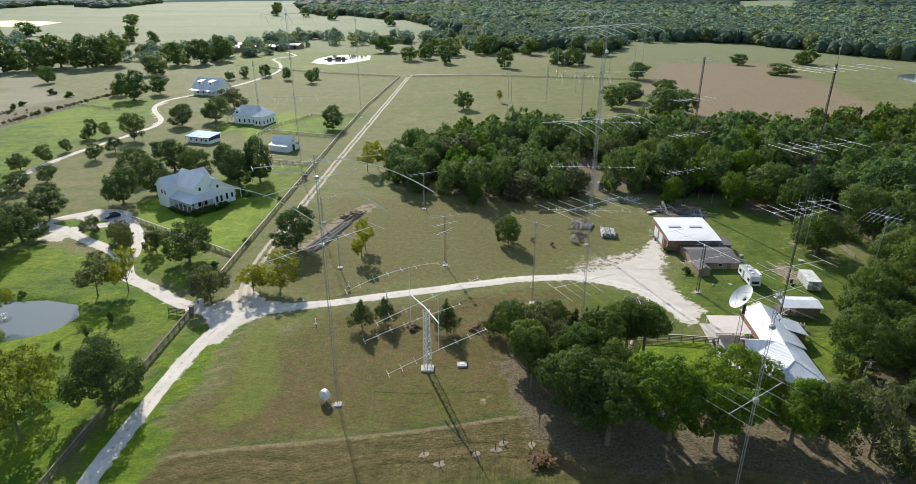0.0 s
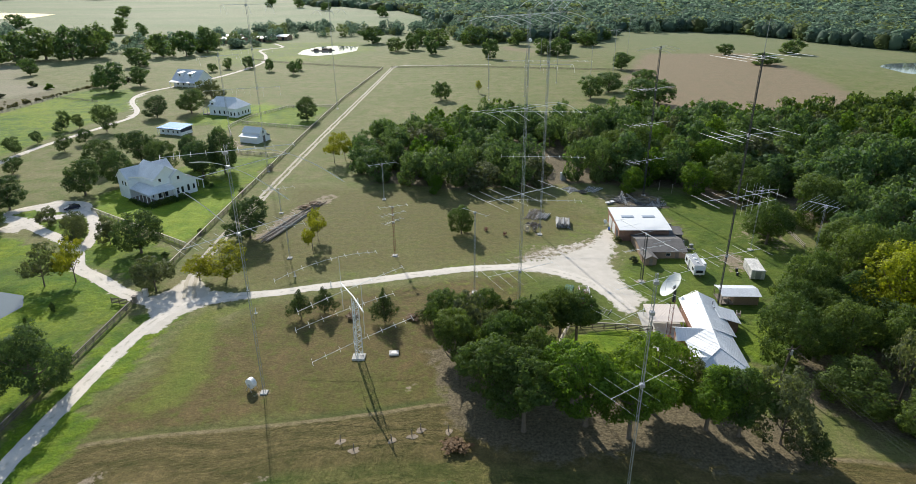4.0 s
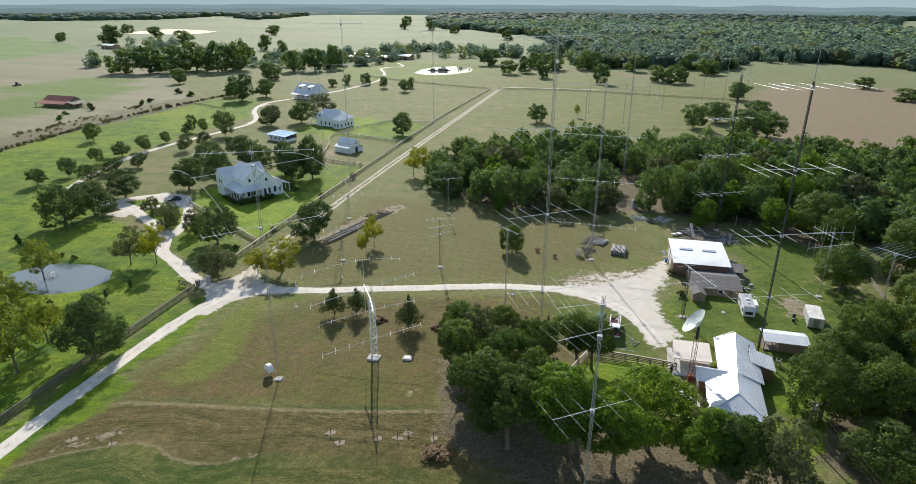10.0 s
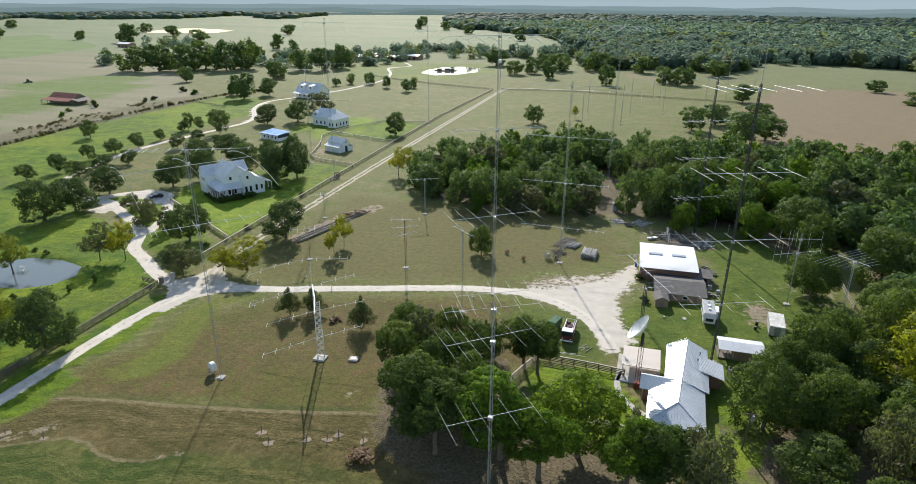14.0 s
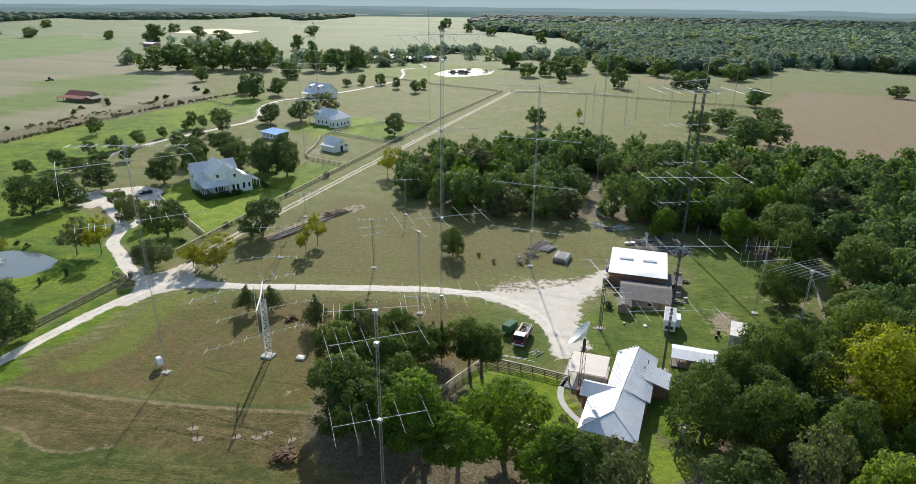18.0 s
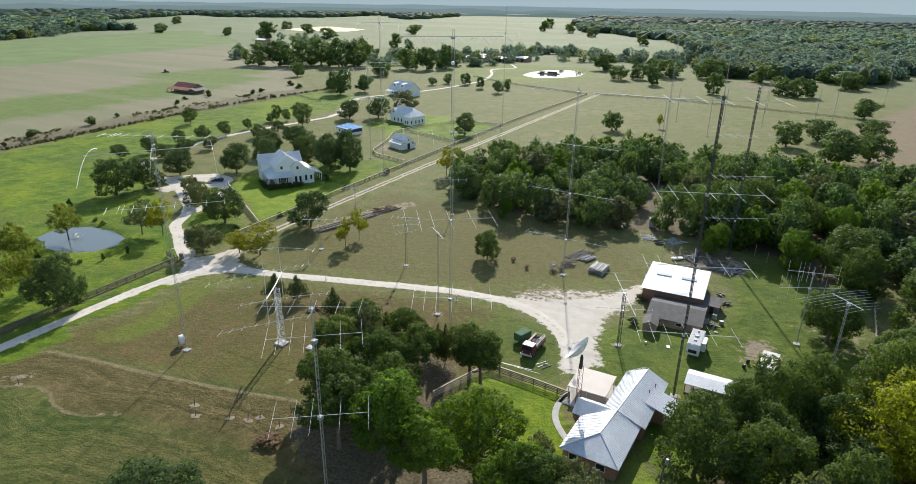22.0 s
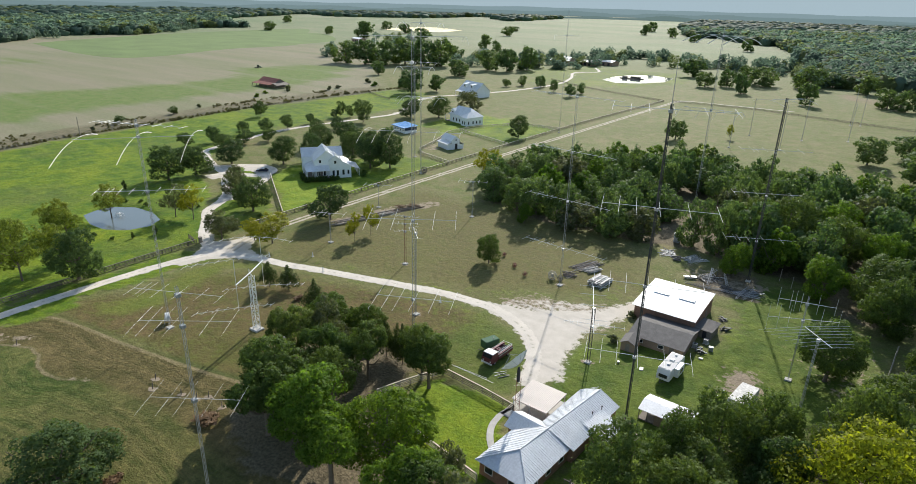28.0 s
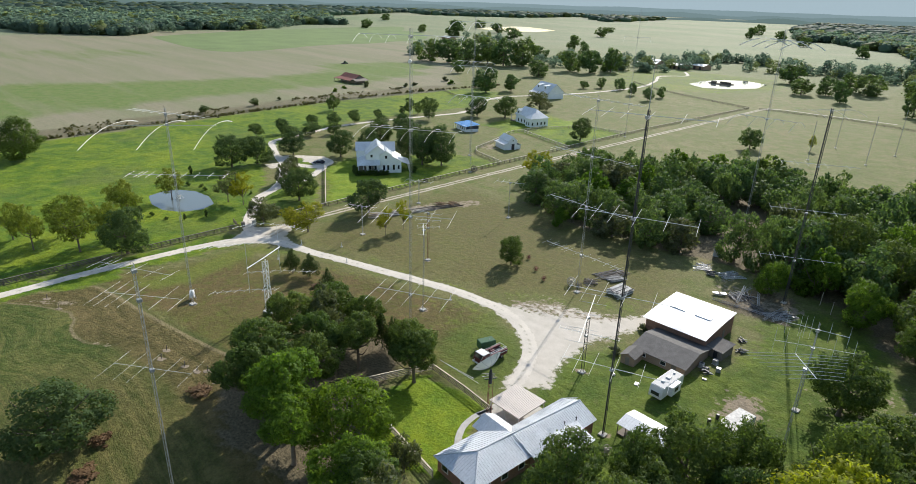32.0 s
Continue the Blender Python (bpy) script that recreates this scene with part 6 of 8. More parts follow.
def gable_house(parent, x0, x1, y0, y1, eave, ridge, axis, wall, roof, over=0.4, ribs=0.6):
    """Walls, two roof slopes and two gables. axis: the way the ridge runs."""
    wall_box(parent, wall, x0, x1, y0, y1, eave)
    o = over
    if axis == "x":
        m = (y0 + y1) / 2
        k = (ridge - eave) / (m - y0)
        roof_plane(parent, [(x0 - o, y0 - o, eave - o * k), (x1 + o, y0 - o, eave - o * k), (x1 + o, m, ridge), (x0 - o, m, ridge)], roof, ribs)
        roof_plane(parent, [(x1 + o, y1 + o, eave - o * k), (x0 - o, y1 + o, eave - o * k), (x0 - o, m, ridge), (x1 + o, m, ridge)], roof, ribs)
        for x, d in ((x0, 0.2), (x1 - 0.2, 0.2)):
            gable_end(parent, wall, [(x, y0, eave), (x, y1, eave), (x, m, ridge - 0.12)], d)
    else:
        m = (x0 + x1) / 2
        k = (ridge - eave) / (m - x0)
        roof_plane(parent, [(x1 + o, y0 - o, eave - o * k), (x1 + o, y1 + o, eave - o * k), (m, y1 + o, ridge), (m, y0 - o, ridge)], roof, ribs)
        roof_plane(parent, [(x0 - o, y1 + o, eave - o * k), (x0 - o, y0 - o, eave - o * k), (m, y0 - o, ridge), (m, y1 + o, ridge)], roof, ribs)
        for y, d in ((y0 + 0.2, 0.2), (y1, 0.2)):
            gable_end(parent, wall, [(x0, y, eave), (x1, y, eave), (m, y, ridge - 0.12)], d)


# brick house
h = thing("brick_house", 66.5, 4.0, 0, -5, "low brick house under ribbed silver metal hip roofs", "house")
wall_box(h, BRICK, -4.9, 3.3, -11.3, -0.2, 2.6)
wall_box(h, BRICK, -2.5, 4.1, -0.2, 13.8, 2.6)
wall_box(h, BRICK, -6.3, -4.9, -2.3, 1.7, 2.6)
wall_box(h, BRICK, 4.1, 6.8, 5.4, 10.0, 2.4)
roof_plane(h, [(-5.4, -11.8, 2.6), (3.8, -11.8, 2.6), (-0.65, -7.3, 4.3)], METAL_ROOF, 0.45)
roof_plane(h, [(3.8, -11.8, 2.6), (3.8, 0.0, 2.6), (-0.2, -0.4, 4.3), (-0.65, -7.3, 4.3)], METAL_ROOF, 0.45)
roof_plane(h, [(-5.4, 0.0, 2.6), (-5.4, -11.8, 2.6), (-0.65, -7.3, 4.3), (-0.2, -0.4, 4.3)], METAL_ROOF, 0.45)
roof_plane(h, [(4.5, -0.6, 2.62), (4.5, 14.2, 2.62), (0.78, 14.2, 4.34), (-0.2, -0.6, 4.34)], METAL_ROOF, 0.45)
roof_plane(h, [(-2.95, 14.2, 2.62), (-2.95, -0.6, 2.62), (-0.2, -0.6, 4.34), (0.78, 14.2, 4.34)], METAL_ROOF, 0.45)
gable_end(h, BRICK, [(-2.5, 13.8, 2.6), (4.1, 13.8, 2.6), (0.78, 13.8, 4.2)], 0.2)
roof_plane(h, [(-6.9, -2.8, 2.64), (-1.0, -2.8, 2.64), (-1.0, -0.3, 4.0), (-6.9, -0.3, 4.0)], METAL_ROOF, 0.45)
roof_plane(h, [(-1.0, 2.2, 2.64), (-6.9, 2.2, 2.64), (-6.9, -0.3, 4.0), (-1.0, -0.3, 4.0)], METAL_ROOF, 0.45)
gable_end(h, BRICK, [(-6.3, 1.7, 2.6), (-6.3, -2.3, 2.6), (-6.3, -0.3, 3.85)], 0.2)
roof_plane(h, [(7.2, 5.0, 2.3), (7.2, 10.4, 2.3), (3.0, 10.4, 3.42), (3.0, 5.0, 3.42)], METAL_ROOF, 0.45)
g = Geo()
g.tube([(-0.2, -0.5, 4.36), (0.78, 14.2, 4.40)], 0.09, 5)
g.tube([(-0.65, -7.3, 4.33), (-0.2, -0.5, 4.36)], 0.09, 5)
for q in ((-5.4, -11.8, 2.64), (3.8, -11.8, 2.64)):
    g.tube([q, (-0.65, -7.3, 4.34)], 0.08, 5)
part("ridge_cap", g, METAL_ROOF, h)
for x, y in ((2.6, 8.2), (3.0, 10.6)):
    g = Geo()
    g.tube([(x, y, 3.1), (x, y, 3.9)], 0.08, 6)
    g.tube([(x, y, 3.9), (x, y, 4.02)], [0.17, 0.1], 6)
    part("roof_vent", g, DARK_STEEL, h)
for y in (-9, -5.5, -2):
    window(h, 3.3, y, 1.5, 1.2, 1.1, "+x")
for y in (-9.5, -6):
    window(h, -4.9, y, 1.5, 1.2, 1.1, "-x")
for x in (-3.2, 1.0):
    window(h, x, -11.3, 1.5, 1.3, 1.1, "-y")
door(h, -6.3, -0.3, 1.0, 2.05, "-x", WHITE_PAINT)

c = thing("carport", 60.0, 12.4, 0, -3, "open carport with a flat tan ribbed metal roof", "carport")
roof_plane(c, [(-3.4, -3.4, 2.35), (3.4, -3.4, 2.45), (3.4, 3.4, 2.65), (-3.4, 3.4, 2.55)], TAN_ROOF, 0.3, 0.12)
for x in (-3.2, 0, 3.2):
    for y in (-3.1, 3.1):
        block("post", c, WHITE_PAINT, x - 0.07, x + 0.07, y - 0.07, y + 0.07, -0.05, 2.5)
g = Geo()
g.box(-4.2, 3.6, -5.6, 4.2, -0.1, 0.13, 0.03)
tagged(new("slab", g.mesh("slab", CONCRETE)), "pale concrete slab under the carport", "slab", kind="structure").matrix_world = pose(60.0, 12.4, 0, 0, 0, -3)
road_strip("footpath", [(56.6, 10.2), (55.8, 6.4), (56.6, 2.6), (59.0, -0.8), (61.4, -2.8)], 1.1, 0.13, CONCRETE, "curved pale concrete footpath by the lawn", 31, 0.8, 0.03)

b = thing("workshop", 67.3, 61.6, 0, 0, "brick workshop with a gently curved white roof", "workshop")
wall_box(b, BRICK, -6.6, 6.6, -6.8, 6.8, 3.4)
arc = [(-8.1, 3.62), (-6.4, 3.84), (-4.4, 4.02), (-2.0, 4.18), (1.0, 4.32), (4.2, 4.42), (7.1, 4.46)]
for (ya, za), (yb, zb) in zip(arc, arc[1:]):
    roof_plane(b, [(-6.9, ya, za), (6.9, ya, za), (6.9, yb, zb), (-6.9, yb, zb)], WHITE_ROOF, 0)
for x, d in ((-6.6, 0.2), (6.4, 0.2)):
    gable_end(b, BRICK, [(x, -6.8, 3.4)] + [(x, max(-6.8, min(6.8, y)), z - 0.12) for y, z in arc] + [(x, 6.8, 3.4)], d)
block("back_wall", b, BRICK, -6.6, 6.6, 6.6, 6.8, 3.4, 4.3)
block("front_wall", b, BRICK, -6.6, 6.6, -6.8, -6.6, 3.4, 3.66)
for x in (-3.0, 2.7):
    g = Geo()
    g.box(x - 1.7, x + 1.7, -0.5, 0.7, 4.12, 4.46, 0.06)
    part("skylight", g, material("skylight", (0.42, 0.47, 0.52), 0.3, spread=0.1, bump=0.0), b, "grey translucent skylight")
door(b, -6.6, 3.6, 3.2, 2.7, "-x", WHITE_PAINT, "white roller door")
door(b, -6.6, -0.6, 3.0, 2.7, "-x", WHITE_PAINT, "white roller door")
door(b, -6.6, -4.6, 2.0, 2.4, "-x", BLACK, "dark doorway")
door(b, 6.6, 2.0, 1.0, 2.1, "+x", GREY_WOOD)

s = thing("shop_annex", 69.3, 48.6, 0, 0, "low annex with a grey shingle roof on the workshop", "shed")
gable_house(s, -5.4, 5.6, -4.9, 5.7, 1.95, 3.05, "x", TAN_WALL, SHINGLE, 0.35, 0)
for x in (-3.0, 1.2):
    window(s, x, -4.9, 1.1, 1.0, 0.7, "-y")
door(s, 3.4, -4.9, 0.9, 1.8, "-y", GREY_WOOD)
s = thing("garden_shed", 65.0, 41.6, 0, 4, "small brown shed with a hipped shingle roof", "shed")
gable_house(s, -1.4, 1.4, -1.9, 1.9, 1.9, 2.6, "y", TAN_WALL, SHINGLE, 0.25, 0)
door(s, 0, -1.9, 0.8, 1.7, "-y", GREY_WOOD)
s = thing("pump_shed", 75.9, 57.0, 0, -6, "grey wooden lean-to shed beside the workshop", "shed")
wall_box(s, GREY_WOOD, -1.5, 1.7, -2.2, 2.2, 2.0)
roof_plane(s, [(-1.8, -2.5, 1.95), (2.0, -2.5, 1.95), (2.0, 2.5, 2.35), (-1.8, 2.5, 2.35)], SHINGLE, 0)
door(s, 0.4, -2.2, 0.8, 1.7, "-y", BLACK)
s = thing("storage_shed", 79.1, 22.2, 0, -2, "tan storage shed with a silver metal roof and open porch", "shed")
wall_box(s, TAN_WALL, -1.6, 3.6, -2.2, 2.2, 2.3)
roof_plane(s, [(-4.4, -2.6, 2.25), (4.0, -2.6, 2.25), (4.0, 0.1, 2.85), (-4.4, 0.1, 2.85)], METAL_ROOF, 0.5)
roof_plane(s, [(4.0, 2.7, 2.25), (-4.4, 2.7, 2.25), (-4.4, 0.1, 2.85), (4.0, 0.1, 2.85)], METAL_ROOF, 0.5)
for y in (-2.3, 2.3):
    for x in (-4.2, -2.8):
        block("post", s, GREY_WOOD, x - 0.06, x + 0.06, y - 0.06, y + 0.06, -0.05, 2.25)
g = Geo()
g.box(-4.3, -1.6, -2.3, 2.3, 0.1, 0.3)
part("porch_deck", g, GREY_WOOD, s)
gable_end(s, TAN_WALL, [(3.6, -2.2, 2.3), (3.6, 2.2, 2.3), (3.6, 0.1, 2.75)], -0.2)

# white farmhouse
h = thing("farmhouse", -80.5, 96.6, 0, 54, "two-storey white farmhouse with a pale metal roof and porch", "house")
gable_house(h, -10.3, 4.9, 0.8, 7.2, 6.9, 9.6, "x", SIDING, METAL_ROOF, 0.4, 0.5)
gable_house(h, -6.7, 2.3, -8.2, 4.2, 7.2, 10.8, "y", SIDING, METAL_ROOF, 0.4, 0.5)
gable_house(h, -1.3, 3.3, -9.2, -2.0, 7.1, 9.0, "y", SIDING, METAL_ROOF, 0.35, 0.5)
wall_box(h, SIDING, 3.3, 7.0, -9.0, 3.0, 4.7)
roof_plane(h, [(7.6, -9.4, 4.5), (7.6, 3.2, 4.5), (3.3, 3.2, 6.8), (3.3, -9.4, 6.8)], METAL_ROOF, 0)
gable_end(h, SIDING, [(3.3, -9.0, 4.7), (7.0, -9.0, 4.7), (3.3, -9.0, 6.6)], 0.2)
roof_plane(h, [(-10.2, -11.2, 3.6), (-1.4, -11.2, 3.6), (-1.4, -8.2, 5.1), (-6.9, -8.2, 5.1)], METAL_ROOF, 0)
roof_plane(h, [(-10.2, 0.8, 3.6), (-10.2, -11.2, 3.6), (-6.9, -8.2, 5.1), (-6.9, 0.8, 5.1)], METAL_ROOF, 0)
for x in (-9.8, -7.8, -5.8, -3.8, -1.8):
    block("porch_post", h, WHITE_PAINT, x - 0.1, x + 0.1, -11.0, -10.8, 0.6, 3.6)
for y in (-8.4, -6.0, -3.6, -1.2):
    block("porch_post", h, WHITE_PAINT, -9.9, -9.7, y - 0.1, y + 0.1, 0.6, 3.6)
block("porch_deck", h, GREY_WOOD, -10.0, -1.5, -11.1, -8.2, -0.05, 0.6)
block("side_deck", h, GREY_WOOD, -10.0, -6.9, -8.2, 0.8, -0.05, 0.6)
for x in (-5.4, -3.2):
    window(h, x, -8.2, 1.9, 1.0, 1.7, "-y")
window(h, -4.6, -8.2, 6.6, 0.8, 1.1, "-y")
window(h, 1.0, -9.2, 6.3, 0.8, 1.1, "-y")
for x in (0.2, 1.8):
    window(h, x, -9.2, 2.1, 0.8, 2.0, "-y")
window(h, 4.0, -9.0, 2.2, 0.8, 2.0, "-y")
window(h, 5.9, -9.0, 2.2, 0.7, 1.6, "-y")
for y in (2.4, 4.2):
    window(h, -10.3, y, 5.0, 0.8, 1.3, "-x")
for y in (-6.0, -3.0, 0.0):
    window(h, 7.0, y, 1.9, 0.8, 1.6, "+x")
    window(h, -6.7, y - 0.6, 1.9, 0.9, 1.6, "-x")
door(h, -4.3, -8.2, 1.0, 2.1, "-y", GREY_WOOD, z=0.6)
roof_plane(h, [(10.6, -7.6, 2.9), (10.6, 2.6, 2.9), (7.0, 2.6, 4.0), (7.0, -7.6, 4.0)], METAL_ROOF, 0)
for y in (-7.3, -4.2, -1.0, 2.3):
    block("porch_post", h, WHITE_PAINT, 10.2, 10.4, y - 0.1, y + 0.1, -0.05, 2.9)

h = thing("cottage", -102.0, 221.0, 0, -16, "white cottage with a pale hipped metal roof", "house")
wall_box(h, SIDING, -8.6, 9.5, -4.6, 4.6, 4.6)
roof_plane(h, [(-9.2, -5.1, 4.5), (10, -5.1, 4.5), (4.6, 0, 8.8), (-6.6, 0, 8.8)], METAL_ROOF, 0)
roof_plane(h, [(10, 5.1, 4.5), (-9.2, 5.1, 4.5), (-6.6, 0, 8.8), (4.6, 0, 8.8)], METAL_ROOF, 0)
roof_plane(h, [(10, -5.1, 4.5), (10, 5.1, 4.5), (4.6, 0, 8.8)], METAL_ROOF, 0)
roof_plane(h, [(-9.2, 5.1, 4.5), (-9.2, -5.1, 4.5), (-6.6, 0, 8.8)], METAL_ROOF, 0)
# bay at the front corner under its own hip
wall_box(h, SIDING, 4.6, 9.5, -7.2, -4.6, 4.6)
roof_plane(h, [(4.1, -7.7, 4.5), (10, -7.7, 4.5), (7.0, -3.6, 7.0)], METAL_ROOF, 0)
roof_plane(h, [(10, -7.7, 4.5), (10, -1.0, 4.5), (7.0, -1.0, 7.0), (7.0, -3.6, 7.0)], METAL_ROOF, 0)
roof_plane(h, [(4.1, -1.0, 4.5), (4.1, -7.7, 4.5), (7.0, -3.6, 7.0), (7.0, -1.0, 7.0)], METAL_ROOF, 0)
# dormer over the porch at the far end
gable_house(h, -8.0, -5.4, -4.2, -1.5, 6.6, 7.7, "y", SIDING, METAL_ROOF, 0.25, 0)
window(h, -6.7, -4.2, 5.6, 1.2, 0.9, "-y")
roof_plane(h, [(-12.4, 4.6, 3.3), (-12.4, -5.6, 3.3), (-8.6, -5.0, 4.4), (-8.6, 4.6, 4.4)], METAL_ROOF, 0)
for y in (-5.2, -2.0, 1.2, 4.2):
    block("porch_post", h, WHITE_PAINT, -12.2, -12.0, y - 0.1, y + 0.1, -0.05, 3.3)
block("porch_deck", h, GREY_WOOD, -12.3, -8.6, -5.4, 4.4, -0.05, 0.5)
for x in (-5.6, -2.6, 0.2, 2.8):
    window(h, x, -4.6, 1.7, 0.9, 1.7, "-y")
for x in (6.0, 8.0):
    window(h, x, -7.2, 1.7, 0.8, 1.7, "-y")
for y in (-5.8, -2.5, 0, 2.5):
    window(h, 9.5, y, 1.7, 0.9, 1.6, "+x")

h = thing("white_barn", -71.0, 164.4, 0, -22, "small white barn with side lean-tos and a tin roof", "barn")
h.scale = (0.82, 0.92, 1.10)
gable_house(h, -5.6, 5.6, -2.4, 2.4, 3.9, 5.6, "x", SIDING, WHITE_ROOF, 0.3, 0)
wall_box(h, SIDING, -5.6, 5.6, -4.6, -2.4, 2.5)
roof_plane(h, [(-5.9, -5.2, 2.4), (5.9, -5.2, 2.4), (5.9, -2.4, 3.2), (-5.9, -2.4, 3.2)], WHITE_ROOF, 0)
wall_box(h, SIDING, -5.6, 5.6, 2.4, 4.6, 2.0)
roof_plane(h, [(5.9, 5.0, 1.95), (-5.9, 5.0, 1.95), (-5.9, 2.4, 3.0), (5.9, 2.4, 3.0)], WHITE_ROOF, 0)
door(h, 5.6, 0.2, 1.6, 2.4, "+x", BLACK, "dark doorway")
window(h, 5.6, 0.1, 3.9, 0.6, 0.6, "+x")

h = thing("blue_roof_cabin", -110.5, 178.6, 0, -20, "long white cabin with a bright blue tin roof", "cabin")
wall_box(h, SIDING, -7.6, 4.6, -3.4, 3.6, 3.1)
roof_plane(h, [(-8.2, -4.4, 2.95), (5.2, -4.4, 2.95), (5.2, 4.2, 3.8), (-8.2, 4.2, 3.8)], BLUE_ROOF, 0.6)
for x in (-5.5, -2.5, 0.3, 2.9):
    window(h, x, -3.4, 1.5, 0.9, 1.0, "-y")
block("dark_gable", h, BLUE_SHADE, 4.6, 4.7, -3.5, 3.7, 1.5, 3.1, bevel=0.01)
# dark strip stands in for the shade under the front eave
block("eave_board", h, BLUE_SHADE, -8.0, 5.0, -4.3, -4.2, 2.6, 2.9, bevel=0.01)
for x in (-7.8, -3.6, 0.6, 4.8):
    block("porch_post", h, WHITE_PAINT, x - 0.07, x + 0.07, -4.25, -4.1, -0.05, 2.9)

h = thing("dormer_house", -158.0, 311.5, 0, -20, "white storey-and-a-half house with two roof dormers", "house")
h.scale = (1.25, 1.15, 1.18)
gable_house(h, -8.0, 8.0, -5.5, 5.5, 4.0, 8.6, "x", SIDING, METAL_ROOF, 0.5, 0)
for x in (-3.6, 3.2):
    d = thing("dormer", 0, 0)
    d.parent, d.matrix_basis = h, Matrix.Translation((x, -3.6, 0))
    g = Geo()
    g.box(-1.1, 1.1, -1.2, 2.0, 5.2, 7.2)
    part("dormer_wall", g, SIDING, d)
    roof_plane(d, [(-1.4, -1.5, 7.15), (1.4, -1.5, 7.15), (1.4, 2.6, 7.8), (-1.4, 2.6, 7.8)], METAL_ROOF, 0)
    g = Geo()
    g.box(-0.45, 0.45, -1.24, -1.18, 5.7, 6.8)
    part("dormer_pane", g, DARK_GLASS, d)
for x in (-5, -1.5, 2, 5.5):
    window(h, x, -5.5, 1.8, 1.0, 1.6, "-y")
roof_plane(h, [(-8.4, -8.6, 2.7), (8.4, -8.6, 2.7), (8.4, -5.5, 3.6), (-8.4, -5.5, 3.6)], METAL_ROOF, 0)
for x in (-8, -4, 0, 4, 8):
    block("porch_post", h, WHITE_PAINT, x - 0.1, x + 0.1, -8.4, -8.2, -0.05, 2.7)

h = thing("ruined_barn", -300, 244.0, 0, -6, "sagging old barn with a rusted tin roof", "barn")
h.scale = (1.25, 1.2, 1.15)
gable_house(h, -9.5, 8.0, -4.0, 4.0, 3.0, 5.4, "x", GREY_WOOD, RUST_ROOF, 0.4, 0)
roof_plane(h, [(-11.0, -8.4, 2.0), (9.0, -8.0, 2.2), (8.4, -4.0, 3.1), (-10.0, -4.0, 3.0)], RUST_ROOF, 0)
roof_plane(h, [(9.0, 6.5, 2.2), (-6.0, 7.0, 2.0), (-9.5, 4.0, 3.0), (8.4, 4.0, 3.1)], RUST_ROOF, 0)
roof_plane(h, [(8.0, -6.0, 3.2), (14.0, -6.5, 2.2), (14.0, 3.0, 2.4), (8.0, 4.0, 3.3)], GREY_WOOD, 0)
for x in (-10.4, -6, -2, 2, 6):
    block("post", h, GREY_WOOD, x - 0.12, x + 0.12, -8.0, -7.76, -0.05, 2.0)
for y in (-5.8, -2, 2.4):
    block("post", h, GREY_WOOD, 13.6, 13.85, y - 0.12, y + 0.12, -0.05, 2.2)
for i, (x, y, w, d, z) in enumerate(((-622, 668, 24, 12, 5.0), (-226, 585, 26, 14, 4.5), (-200, 600, 20, 12, 4.0), (-186, 618, 24, 12, 4.2), (-240, 625, 20, 12, 4.0))):
    h = thing("farm_shed", x, y, 0, -15, "far farm shed with a white tin roof", "shed", "far farm sheds")
    gable_house(h, -w / 2, w / 2, -d / 2, d / 2, z, z + 1.6, "x", TAN_WALL, WHITE_ROOF, 0.5, 0)
    for k in (-0.3, 0.0, 0.3):
        door(h, w * k, -d / 2, 3.0, 3.2, "-y", BLACK)


# ---- vehicles and loose things ----
def wheel(parent, x, y, z, r, w, along="y"):
    """A tyre with a rim, its axle across the vehicle."""
    g = Geo()
    d = Vector((1, 0, 0)) if along == "y" else Vector((0, 1, 0))
    c = Vector((x, y, z))
    g.tube([c - d * w / 2, c - d * w * 0.42, c + d * w * 0.42, c + d * w / 2], [r * 0.86, r, r, r * 0.86], 14)
    t = part("tyre", g, RUBBER, parent)
    g = Geo()
    g.tube([c - d * (w / 2 + 0.02), c + d * (w / 2 + 0.02)], r * 0.5, 10)
    put("rim", g.mesh("rim", STEEL), t)


tr = thing("fire_truck", 45.8, 21.6, 0, -4, "old red fire truck with a white cab roof, parked on grass", "truck")
block("chassis", tr, BLACK, -0.9, 0.9, -3.4, 3.4, 0.5, 0.85)
g = Geo()
g.hull([(-1.2, -3.5, 0.6), (1.2, -3.5, 0.6), (1.2, -1.5, 0.6), (-1.2, -1.5, 0.6)], [(-1.2, -3.5, 1.6), (1.2, -3.5, 1.6), (1.2, -1.5, 1.6), (-1.2, -1.5, 1.6)])
g.hull([(-1.2, -3.5, 1.6), (1.2, -3.5, 1.6), (1.2, -1.5, 1.6), (-1.2, -1.5, 1.6)], [(-1.08, -3.15, 2.45), (1.08, -3.15, 2.45), (1.08, -1.55, 2.45), (-1.08, -1.55, 2.45)])
cab = part("cab", g, RED_PAINT, tr, "dull red cab")
g = Geo()
g.box(-1.12, 1.12, -3.2, -1.5, 2.45, 2.56, 0.05)
put("cab_roof", g.mesh("cab_roof", WHITE_PAINT), cab, None, "white cab roof")
g = Geo()
g.hull([(-1.0, -3.49, 1.68), (1.0, -3.49, 1.68), (1.0, -3.44, 1.66), (-1.0, -3.44, 1.66)], [(-0.94, -3.2, 2.36), (0.94, -3.2, 2.36), (0.94, -3.15, 2.34), (-0.94, -3.15, 2.34)])
